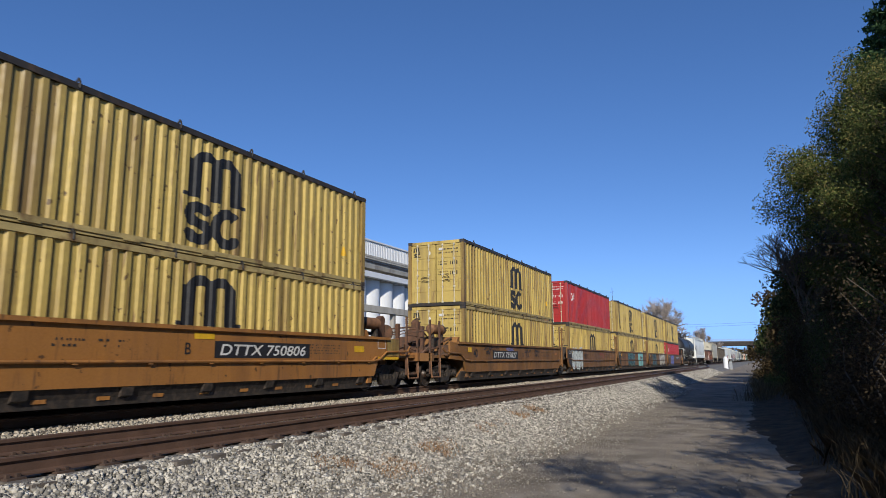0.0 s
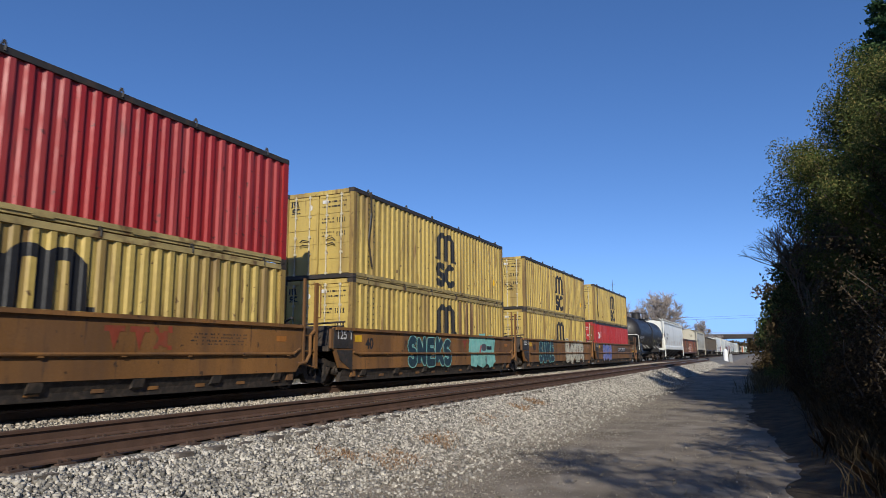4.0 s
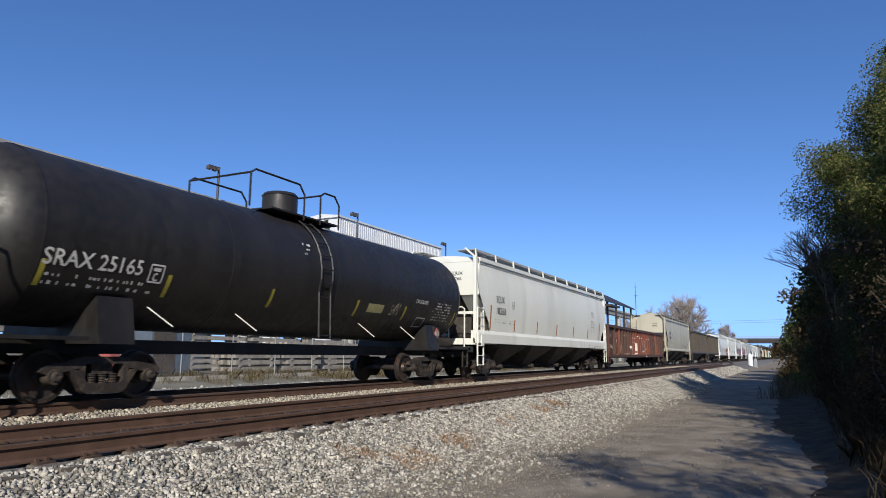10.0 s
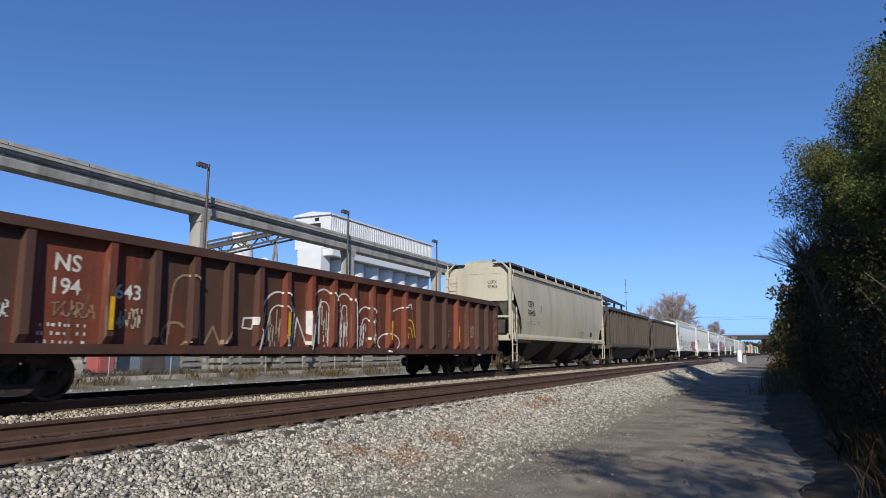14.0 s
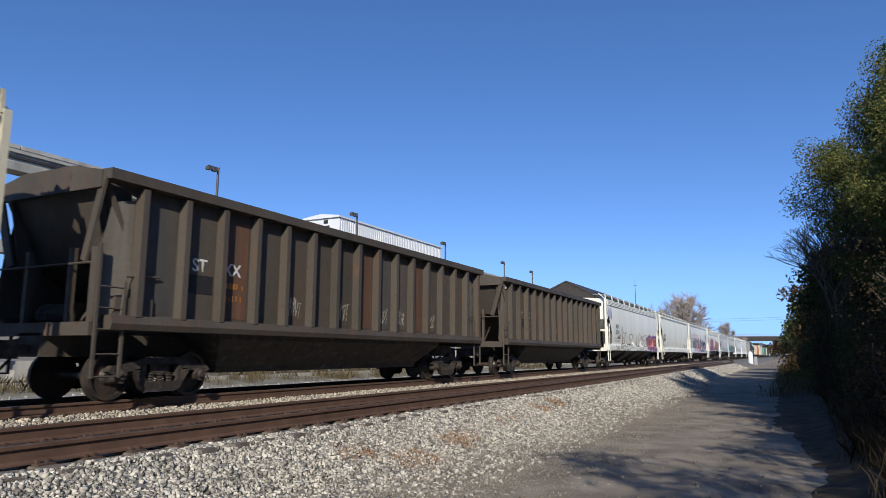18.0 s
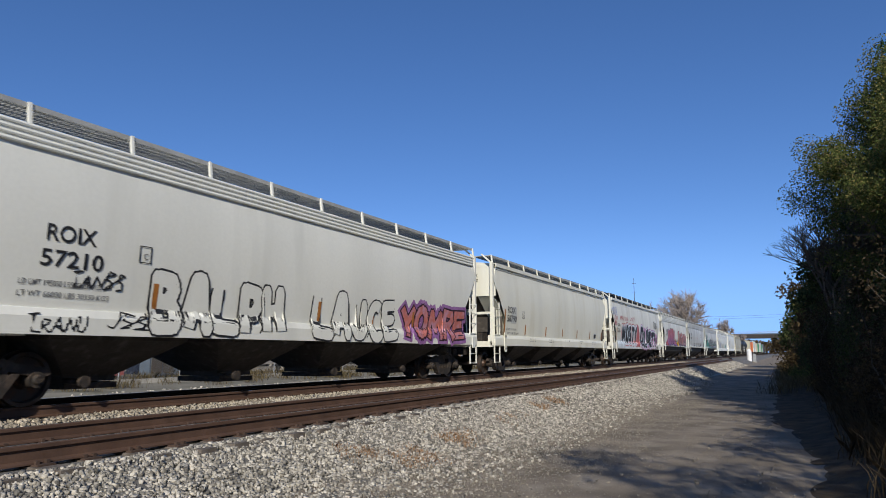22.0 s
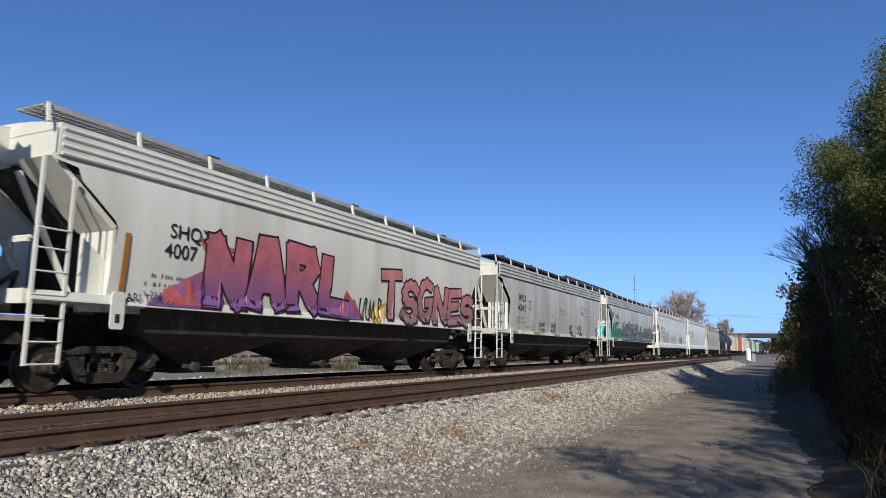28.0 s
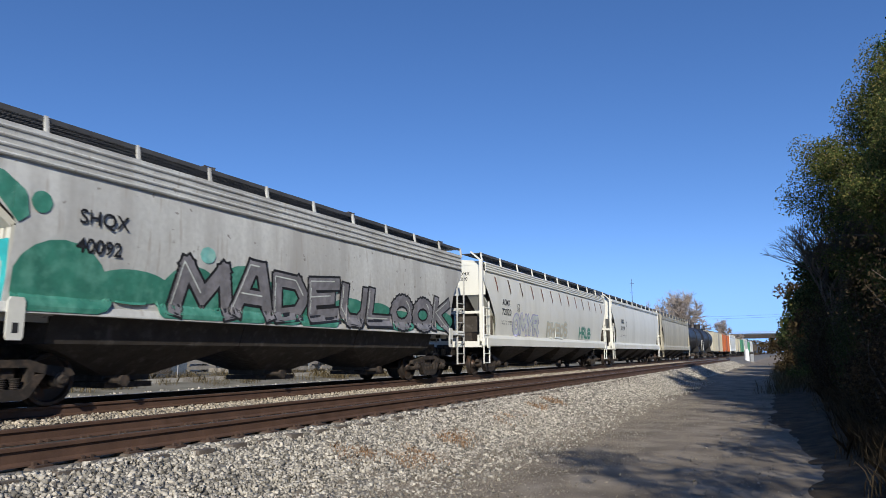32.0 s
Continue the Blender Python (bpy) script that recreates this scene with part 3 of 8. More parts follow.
def square_stroke(pts, w):
    """A painted line with cut ends, as of a broad brush."""
    out = []
    for (a, b), (c, d) in zip(pts, pts[1:]):
        s = math.hypot(c - a, d - b) or 1
        tx, ty = (c - a) / s * w * 0.42, (d - b) / s * w * 0.42
        nx, ny = -(d - b) / s * w / 2, (c - a) / s * w / 2
        a, b, c, d = a - tx, b - ty, c + tx, d + ty
        out += poly_tris([(a + nx, b + ny), (a - nx, b - ny), (c - nx, d - ny), (c + nx, d + ny)])
    return out


def letter_lines(rnd, body, u, v, w, h, fat, lean, fall=0.0):
    """The strokes of a painted word, each letter a little turned, shifted and sized."""
    out = []
    room = [0.5 if ch in "I!" else (1.2 if ch in "MW" else 1.0) for ch in body]
    at = u
    for ch, r in zip(body, room):
        cell = w * r / sum(room)
        tall = h * rnd.uniform(0.92, 1.06) * (1 - fall * (at - u) / w)
        tilt, dv = rnd.uniform(-0.07, 0.07), rnd.uniform(-0.02, 0.03) * h
        letter = []
        for pts in STROKES[ch]:
            q = []
            for a, b in pts:
                x, y = fat / 2 + a * max(cell - fat * 0.9, 0.05), fat / 2 + b * (tall - fat)
                q.append((at + x + (lean + tilt) * y, v + y + dv - tilt * x))
            letter.append(q)
        out.append(letter)
        at += cell
    return out


def piece(parent, surf, body, u, v, w, h, fill, line, seed, glow=None, breaks=(), lean=0.0, fat=0.36, edge=0.055, halo=0.10, soft_ends=False, fall=0.0, shine=None):
    """A painted wall piece: a halo, a dark outline and the letters' fill, all along the same strokes."""
    rnd = random.Random(seed)
    wide = fat * min(w / len(body), 0.62 * h)
    letters = letter_lines(rnd, body, u, v, w, h, wide, lean, fall)
    brush = stroke if soft_ends else square_stroke
    cover = lambda lines, d: [t for q in lines for t in brush(q, wide + 2 * d)]
    if glow:
        painted("graffiti_halo", [t for q in letters for t in cover(q, edge + halo)], glow, parent, surf, breaks, 0.04, 0.004, 0.07)
    for i, lines in enumerate(letters):
        # every other letter overlaps its neighbours
        up = 0.007 + 0.006 * (i % 2)
        painted("graffiti_outline", cover(lines, edge), line, parent, surf, breaks, 0.025, up, 0.07)
        painted("graffiti_letter", cover(lines, 0.0), fill, parent, surf, breaks, 0.025, up + 0.003, 0.07)
        if shine:
            t = [p for q in lines for p in stroke([(a - wide * 0.28, b + wide * 0.2) for a, b in q[:3]], 0.03)]
            painted("graffiti_highlight", t, shine, parent, surf, breaks, 0.03, 0.019, 0.07)


def spray(name, c, c2=None):
    return mat(name, c, 0.55, vary=0.22, scale=2.5, grain=12, bump=0.02, dirt=c2, dirt_amount=0.5 if c2 else 0)


def spray_fade(name, low, high, z0, z1):
    """Spray paint laid on in a fade from a low colour to a high one."""
    m = spray(name, high)
    n, l = m.node_tree.nodes, m.node_tree.links
    co, at_z, t, k, x = n.new("ShaderNodeTexCoord"), n.new("ShaderNodeSeparateXYZ"), n.new("ShaderNodeTexNoise"), n.new("ShaderNodeMapRange"), n.new("ShaderNodeMix")
    t.inputs["Scale"].default_value = 2.2
    l.new(co.outputs["Object"], at_z.inputs[0])
    l.new(co.outputs["Object"], t.inputs["Vector"])
    add = n.new("ShaderNodeMath")
    add.operation = "MULTIPLY_ADD"
    add.inputs[1].default_value = 0.5
    l.new(t.outputs["Fac"], add.inputs[0])
    l.new(at_z.outputs["Z"], add.inputs[2])
    k.inputs[1].default_value, k.inputs[2].default_value = z0 + 0.25, z1 + 0.25
    l.new(add.outputs[0], k.inputs[0])
    x.data_type, x.blend_type = "RGBA", "MIX"
    l.new(k.outputs[0], x.inputs[0])
    x.inputs[6].default_value = (*low, 1)
    old = n["Principled BSDF"].inputs["Base Color"].links[0].from_socket
    l.new(old, x.inputs[7])
    l.new(x.outputs[2], n["Principled BSDF"].inputs["Base Color"])
    return m


P_TEAL = spray("teal_spray", (0.22, 0.55, 0.50), (0.34, 0.62, 0.55))
P_NAVY = spray("dark_teal_spray", (0.02, 0.05, 0.07))
P_PALE = spray("pale_spray", (0.62, 0.66, 0.62))
P_CREAM = spray("cream_spray", (0.60, 0.56, 0.44))
P_BLUE = spray("blue_spray", (0.10, 0.14, 0.45), (0.30, 0.32, 0.55))
P_LILAC = spray("lilac_spray", (0.42, 0.42, 0.62))
P_RED = spray("red_spray", (0.48, 0.10, 0.10), (0.52, 0.20, 0.18))
P_ORANGE = spray("orange_red_spray", (0.55, 0.17, 0.13), (0.50, 0.28, 0.38))
P_PURPLE = spray("purple_spray", (0.30, 0.13, 0.34), (0.40, 0.22, 0.44))
P_GREEN = spray("green_spray", (0.05, 0.24, 0.17), (0.12, 0.36, 0.27))
P_GREY = spray("silver_grey_spray", (0.20, 0.195, 0.205), (0.29, 0.28, 0.30))
P_MAROON = spray("dark_maroon_spray", (0.035, 0.008, 0.016))
P_ORCHID = spray("orchid_spray", (0.50, 0.26, 0.44), (0.56, 0.32, 0.50))
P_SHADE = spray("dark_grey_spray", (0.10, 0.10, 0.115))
P_NARL = spray_fade("red_to_purple_spray", (0.22, 0.10, 0.30), (0.50, 0.15, 0.17), 1.55, 2.55)
P_TIGNES = spray_fade("rose_to_grey_spray", (0.24, 0.17, 0.19), (0.58, 0.24, 0.22), 1.55, 2.45)
P_TURQUOISE = spray("turquoise_spray", (0.03, 0.42, 0.46))
P_RUSTRED = spray("faded_rust_red_paint", (0.26, 0.05, 0.025), (0.2, 0.07, 0.03))
P_TAN = spray("faded_tan_spray", (0.30, 0.20, 0.12))
P_SNOW = spray("pale_blue_white_spray", (0.66, 0.72, 0.76))
P_BLACK = M_BLACKTXT


# ---- running gear shared by all cars ----
def lathe_x(profile, n=28):
    """A solid of revolution about the x axis; the profile is (x, r)."""
    m = Mesh()
    rings = [[(x, r * math.cos(2 * math.pi * i / n), r * math.sin(2 * math.pi * i / n)) for i in range(n)] for x, r in profile]
    return m.loft(rings)


def wheelset_mesh():
    m = Mesh()
    for s in (1, -1):
        m.add(*(lambda q: (q.v, q.f))(lathe_x([(s * x, r) for x, r in (
            (0.69, 0.11), (0.69, 0.30), (0.685, 0.36), (0.69, 0.455), (0.72, 0.455), (0.735, 0.425), (0.83, 0.418), (0.83, 0.36), (0.775, 0.34), (0.76, 0.16), (0.84, 0.12), (0.84, 0.07))])))
    m.tube((-1.0, 0, 0), (1.0, 0, 0), 0.075, 12)
    return m.data("wheelset", M_WHEEL, True)


def side_frame_mesh():
    """One cast side frame with its bearing ends, drawn about the truck's centre on the +x side."""
    m = Mesh()
    top = [(-1.14, 0.50), (-1.05, 0.60), (-0.62, 0.66), (-0.38, 0.74), (0.38, 0.74), (0.62, 0.66), (1.05, 0.60), (1.14, 0.50), (0.98, 0.44), (0.62, 0.52),
           (0.42, 0.56), (0.36, 0.62), (-0.36, 0.62), (-0.42, 0.56), (-0.62, 0.52), (-0.98, 0.44)]
    m.prism(top, "x", 0.96, 1.10)
    low = [(-0.64, 0.52), (-0.50, 0.52), (-0.30, 0.30), (0.30, 0.30), (0.50, 0.52), (0.64, 0.52), (0.40, 0.17), (0.30, 0.13), (-0.30, 0.13), (-0.40, 0.17)]
    m.prism(low, "x", 0.95, 1.11)
    for s in (-1, 1):
        m.prism([(s * 0.36, 0.62), (s * 0.46, 0.62), (s * 0.46, 0.28), (s * 0.36, 0.28)], "x", 0.96, 1.10)
        m.tube((0.92, s * 0.889, 0.42), (1.14, s * 0.889, 0.42), 0.125, 14)
        m.tube((1.14, s * 0.889, 0.42), (1.19, s * 0.889, 0.42), 0.085, 12, 0.06)
        for a in range(3):
            m.tube((1.18, s * 0.889 + 0.05 * math.cos(a * 2.1), 0.42 + 0.05 * math.sin(a * 2.1)), (1.205, s * 0.889 + 0.05 * math.cos(a * 2.1), 0.42 + 0.05 * math.sin(a * 2.1)), 0.014, 6)
    m.box(0.6, 1.02, -0.2, 0.2, 0.46, 0.62)
    return m.data("side_frame", M_STEEL, True)


def spring_mesh():
    rings = []
    for k in range(6):
        for z, r in ((0.0, 0.05), (0.006, 0.078), (0.018, 0.078), (0.024, 0.05)):
            rings.append([(1.03 + r * math.cos(0.628 * i), r * math.sin(0.628 * i), 0.30 + k * 0.028 + z) for i in range(10)])
    return Mesh().loft(rings).data("spring", M_STEEL)


def bolster_mesh():
    m = Mesh()
    m.prism([(-1.0, 0.50), (-0.6, 0.40), (0.6, 0.40), (1.0, 0.50), (1.0, 0.62), (0.5, 0.68), (-0.5, 0.68), (-1.0, 0.62)], "y", -0.2, 0.2)
    m.tube((0, 0, 0.66), (0, 0, 0.80), 0.2, 16)
    for s in (-1, 1):
        m.box(-0.75, 0.75, s * 0.44 - 0.05, s * 0.44 + 0.05, 0.36, 0.46)
        for x in (-0.7525, 0.7525):
            m.box(x - 0.05, x + 0.05, s * 0.44 - 0.06, s * 0.44 + 0.06, 0.28, 0.55)
    return m.data("bolster", M_STEEL)


WHEELS, FRAME, SPRING, BOLSTER = wheelset_mesh(), side_frame_mesh(), spring_mesh(), bolster_mesh()
WHEELSETS = []


def bogie(parent, y):
    b = part("bogie", BOLSTER, M_STEEL, parent, at=pose(0, y, 0))
    for s in (0, 180):
        part("side_frame", FRAME, M_STEEL, b, at=pose(0, 0, 0, 0, 0, s))
        for d in (-0.2, 0.0, 0.2):
            part("spring", SPRING, M_STEEL, b, at=pose(0, d, 0, 0, 0, s))
    for d in (-0.889, 0.889):
        WHEELSETS.append((part("wheelset", WHEELS, M_WHEEL, b, "steel wheels with worn bright treads", at=pose(0, d, 0.42)), d))
    return b


def coupler_mesh():
    m = Mesh()
    m.box(-0.07, 0.07, -0.55, 0.35, 0.80, 0.95)
    m.box(-0.16, 0.16, 0.30, 0.62, 0.72, 1.02)
    m.tube((0.10, 0.60, 0.70), (0.10, 0.60, 1.04), 0.10, 10)
    m.path([(0.25, 0.1, 0.82), (0.30, 0.3, 0.55), (0.24, 0.6, 0.42), (0.2, 0.85, 0.5)], 0.025, 6)
    m.path([(0.0, 0.2, 1.05), (0.7, 0.05, 0.98), (1.25, 0.02, 0.95)], 0.018, 5)
    return m.data("coupler", M_STEEL)


COUPLER = coupler_mesh()


def couplers(parent, half):
    part("coupler", COUPLER, M_STEEL, parent, at=pose(0, half, 0))
    part("coupler", COUPLER, M_STEEL, parent, at=pose(0, -half, 0, 0, 0, 180))


# ---- containers ----
PITCH, DEPTH = 0.305, 0.042
CORR = []
_y = -5.93
while _y < 5.9:
    CORR += [_y, _y + 0.10, _y + 0.145, _y + 0.26]
    _y += PITCH
CORR = [c for c in CORR if c < 5.93] + [5.93]


def corr_x(u, v=0.0):
    """How far the corrugated side stands out, u metres along the box."""
    k = (u + 5.93) % PITCH
    if k < 0.10:
        return 1.205
    if k < 0.145:
        return 1.205 - DEPTH * (k - 0.10) / 0.045
    if k < 0.26:
        return 1.205 - DEPTH
    return 1.205 - DEPTH * (1 - (k - 0.26) / 0.045)


def container_meshes(paint, door_paint, dark):
    out = {}
    m = Mesh()
    rows = [(0.16, 1), (2.47, 1)]
    m.add([(corr_x(c), c, z) for z, _ in rows for c in CORR], [(i, i + 1, len(CORR) + i + 1, len(CORR) + i) for i in range(len(CORR) - 1)])
    m.box(1.10, 1.15, -5.95, 5.95, 0.1, 2.5)
    out["side_panel"] = m.data("side_panel", paint)
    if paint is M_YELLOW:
        # flanks facing +y, away from the sun, get the darker yellow: rust, and shade put into colour
        out["side_panel"].materials.append(M_YELLOW_RUST_SHADE)
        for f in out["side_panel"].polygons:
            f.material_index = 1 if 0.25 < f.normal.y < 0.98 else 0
    m = Mesh()
    n = 30
    for i in range(n):
        y = -5.9 + 11.8 * i / n
        m.box(-1.14, 1.14, y + 0.02, y + 11.8 / n - 0.06, 2.545, 2.565)
    m.box(-1.17, 1.17, -5.95, 5.95, 2.50, 2.55)
    out["roof"] = m.data("roof", dark)
    m = Mesh().box(1.135, 1.219, -5.92, 5.92, 2.47, 2.585)
    out["top_rail"] = m.data("top_rail", dark)
    out["worn_top_rail"] = m.data("top_rail", M_SILLPALE)
    m = Mesh().box(1.12, 1.212, -5.92, 5.92, 0.075, 0.165)
    m.box(1.10, 1.19, -5.92, 5.92, 0.02, 0.08)
    for k in range(-2, 3):
        m.box(1.10, 1.216, k * 1.9 - 0.18, k * 1.9 + 0.18, 0.05, 0.12)
    out["bottom_rail"] = m.data("bottom_rail", M_SILLPALE)
    m = Mesh().prism([(1.08, -6.09), (1.219, -6.09), (1.219, -5.92), (1.17, -5.92), (1.15, -6.0), (1.08, -6.0)], "z", 0.1, 2.5)
    out["corner_post"] = m.data("corner_post", M_YELLOW_RUST_SHADE if paint is M_YELLOW else paint)
    m = Mesh().box(1.04, 1.222, -6.096, -5.92, 0, 0.118)
    m.box(1.223, 1.226, -6.04, -5.97, 0.03, 0.09)
    out["corner_casting"] = m.data("corner_casting", dark)
    m = Mesh()
    m.box(-1.1, 1.1, 6.0, 6.04, 0.1, 2.5)
    for k in range(9):
        x = -1.06 + k * 0.245
        m.box(x, x + 0.12, 6.03, 6.07, 0.16, 2.44)
    out["end_wall"] = m.data("end_wall", paint)
    m = Mesh().box(0.02, 1.08, -6.05, -6.0, 0.14, 2.46)
    for z in (0.15, 0.58, 1.02, 1.45, 1.9, 2.36):
        m.box(0.06, 1.05, -6.065, -6.03, z, z + 0.07)
    out["door"] = m.data("door", door_paint)
    m = Mesh()
    for x in (0.30, 0.80):
        m.tube((x, -6.09, 0.12), (x, -6.09, 2.48), 0.019, 8)
        for z in (0.16, 0.75, 1.25, 1.85, 2.42):
            m.box(x - 0.04, x + 0.04, -6.10, -6.05, z - 0.03, z + 0.03)
    out["lock_rod"] = m.data("lock_rod", M_ROD)
    m = Mesh()
    for z in (0.98, 1.12):
        m.path([(0.30, -6.11, z), (0.52, -6.12, z + 0.05), (0.62, -6.11, z - 0.02)], 0.014, 5)
    out["door_handle"] = m.data("door_handle", M_DARKRAIL)
    m = Mesh().box(-1.08, 1.08, -6.08, -5.98, 2.46, 2.58)
    out["door_header"] = m.data("door_header", paint)
    m = Mesh().box(-1.08, 1.08, -6.08, -5.98, 0.02, 0.14)
    out["door_sill"] = m.data("door_sill", dark)
    return out


M_SILLPALE = mat("worn_bottom_rail", (0.42, 0.32, 0.13), 0.7, vary=0.3, scale=2, dirt=RUST, dirt_amount=0.3)
M_ROD = mat("pale_lock_rod", (0.55, 0.50, 0.36), 0.5, vary=0.2, scale=5, dirt=RUST, dirt_amount=0.2)
BOXES = {"yellow": container_meshes(M_YELLOW, M_YELLOW_DOOR, M_DARKRAIL), "red": container_meshes(M_RED, M_RED, M_DARKRAIL)}


def arch_m(u, v, h, wide=None):
    """A mark of three upright bars under two arches."""
    w = wide or h * 0.33
    t = []
    for k in range(3):
        t += rect(u + k * w * 1.35 - w * 0.12, v, u + k * w * 1.35 + w * 0.68, v + h * 0.82)
    for k in range(2):
        c = u + w * 0.31 + (k + 0.5) * w * 1.35
        pts = [(c + w * 0.675 * math.cos(a), v + h * 0.74 + h * 0.2 * math.sin(a)) for a in [math.pi * i / 8 for i in range(9)]]
        t += stroke(pts, h * 0.22)
    t += rect(u - w * 0.5, v, u + w * 0.15, v + h * 0.08) + rect(u + w * 3.2, v, u + w * 3.85, v + h * 0.08)
    return t


def ring_marks(u, v, h):
    """Two ring-shaped marks side by side."""
    t, fat = [], 0.26
    pts = [(u + 0.30 * h + 0.26 * h * math.cos(a), v + 0.68 * h + 0.2 * h * math.sin(a)) for a in [0.3 + 4.4 * i / 10 for i in range(11)]]
    t += stroke(pts, h * fat)
    pts = [(u + 0.30 * h + 0.26 * h * math.cos(a), v + 0.28 * h + 0.2 * h * math.sin(a)) for a in [1.6 - 4.4 * i / 10 for i in range(11)]]
    t += stroke(pts, h * fat)
    pts = [(u + 1.05 * h + 0.3 * h * math.cos(a), v + 0.48 * h + 0.4 * h * math.sin(a)) for a in [0.8 + 4.7 * i / 12 for i in range(13)]]
    return t + stroke(pts, h * fat)


def container(y, z, paint, seed, lower=False, straps=0, marks=True):
    """A 40-foot box, its doors towards -y."""
    look_of = "yellow" if paint == "yellow" else "red"
    where = "in the well of a railcar" if lower else "stacked on another container"
    ob = rolling("shipping_container", "weathered %s corrugated steel shipping container %s" % (look_of, where), "container", y, "stacked containers", z)
    me = BOXES[paint]
    for s in (0, 180):
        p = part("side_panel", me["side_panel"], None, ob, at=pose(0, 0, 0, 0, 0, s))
        part("top_rail", me["worn_top_rail" if lower and paint == "yellow" else "top_rail"], None, ob, "worn tan top rail" if lower and paint == "yellow" else "dark top rail", at=pose(0, 0, 0, 0, 0, s))
        part("bottom_rail", me["bottom_rail"], None, ob, "worn pale bottom rail", at=pose(0, 0, 0, 0, 0, s))
    flip = Matrix.Diagonal((-1, 1, 1, 1))
    for s in (0, 180):
        for f in (Matrix(), flip):
            m = pose(0, 0, 0, 0, 0, s) @ f
            part("corner_post", me["corner_post"], None, ob, at=m)
            part("corner_casting", me["corner_casting"], None, ob, at=m)
            part("corner_casting", me["corner_casting"], None, ob, at=pose(0, 0, 2.473) @ m)
    part("roof", me["roof"], None, ob)
    part("end_wall", me["end_wall"], None, ob)
    part("door_header", me["door_header"], None, ob)
    part("door_sill", me["door_sill"], None, ob)
    end = lambda u, v: 6.056
    for f in (Matrix(), flip):
        d = part("door", me["door"], None, ob, at=f)
        part("lock_rod", me["lock_rod"], None, d, "pale lock rods")
        part("door_handle", me["door_handle"], None, d)
    # marks on the doors: a turned frame, so that u runs along +x at the -y end
    turn = pose(0, 0, 0, 0, 0, -90)
    dark = M_BLACKTXT if paint == "yellow" else M_WHITETXT
    q = painted("door_mark", (moved(arch_m(0, 0, 0.22), -0.98, 2.18) + moved(ring_marks(0, 0, 0.2), -0.95, 1.95)) if paint == "yellow" else rect(-0.95, 2.05, -0.6, 2.2), dark, ob, end)
    q.matrix_basis = turn
    rnd = random.Random(seed)
    t = []
    for k, zz in enumerate((2.22, 2.08, 1.72, 1.62, 1.32, 1.22)):
        a = 0.12
        while a < (0.95 if k < 2 else 0.5):
            b = a + rnd.uniform(0.02, 0.05)
            t += rect(a, zz, b, zz + 0.045)
            a = b + rnd.choice((0.02, 0.02, 0.05))
    for zz in (1.62, 1.22):
        for k in range(4):
            t += rect(0.62 + k * 0.09, zz, 0.65 + k * 0.09, zz + 0.14)
    q = tagged(painted("door_lettering", t, dark, ob, end), kind="stuff")
    q.matrix_basis = turn
    for mark in (rect(0.13, 2.2, 0.33, 2.3), disc(-0.28, 2.12, 0.055, 0.08)):
        q = painted("door_plate", mark, M_WHITETXT, ob, end, proud=0.006)
        q.matrix_basis = turn
    if paint == "yellow":
        painted("line_mark", arch_m(-0.55, 1.20, 0.98, 0.42), M_BLACKTXT, ob, corr_x, CORR, 0.03, label="black painted arches")
        painted("line_mark", [[(-0.62 + a * 1.3, b) for a, b in q] for q in ring_marks(0, 0.28, 0.84)], M_BLACKTXT, ob, corr_x, CORR, 0.03, label="black painted rings")
        for col, rows in ((-5.28, 13), (-4.98, 8)):
            t = []
            for k in range(rows):
                zz = 2.18 - k * 0.155
                t += rect(col, zz, col + 0.03, zz + 0.115) + rect(col + 0.08, zz, col + 0.105, zz + 0.115) + rect(col, zz + (0.045 if k % 3 else 0.09), col + 0.105, zz + (0.07 if k % 3 else 0.115))
            tagged(painted("upright_lettering", t, M_BLACKTXT, ob, corr_x, CORR, 0.03), kind="stuff")
        t = poly_tris([(4.9, 0.75), (5.16, 0.75), (5.03, 1.02)])
        painted("warning_triangle", t, M_YREF, ob, corr_x, CORR, 0.03)
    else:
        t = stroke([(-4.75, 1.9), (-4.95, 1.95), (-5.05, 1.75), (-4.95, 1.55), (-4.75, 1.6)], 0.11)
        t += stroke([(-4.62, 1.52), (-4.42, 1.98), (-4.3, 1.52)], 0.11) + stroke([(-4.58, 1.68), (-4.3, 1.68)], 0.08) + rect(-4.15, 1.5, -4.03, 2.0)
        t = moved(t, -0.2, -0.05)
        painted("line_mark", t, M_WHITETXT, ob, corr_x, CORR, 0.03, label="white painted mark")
    if straps:
        m = Mesh()
        m.path([(1.24, -5.2, 2.62), (1.23, -5.15, 2.0), (1.23, -5.3, 1.2), (1.235, -5.1, 0.4)], 0.03, 5)
        part("loose_strap", m, M_DARKRAIL, ob, "loose dark strap")
    if straps and not lower and seed == 203:
        m = Mesh().path([(1.1, 5.0, 2.6), (1.12, 5.5, 2.66), (1.12, 6.1, 2.5), (1.12, 6.4, 2.05), (1.1, 6.6, 1.7), (1.0, 7.0, 1.45)], 0.012, 5)
        part("loose_wire", m, M_DARKRAIL, ob, "loose dark wire hanging off the end")
    for k in range(6):
        yy = -5.2 + k * 2.1 + rnd.uniform(-0.2, 0.2)
        m = Mesh().path([(1.17, yy, 2.585), (1.20, yy + 0.03, 2.68), (1.215, yy + 0.05, 2.60), (1.222, yy + 0.04, 2.50)], 0.02, 5)
        part("roof_tie", m, M_DARKRAIL, ob)
    return ob


# ---- well cars ----
LIP_Z = 0.86      # the pipe along the side


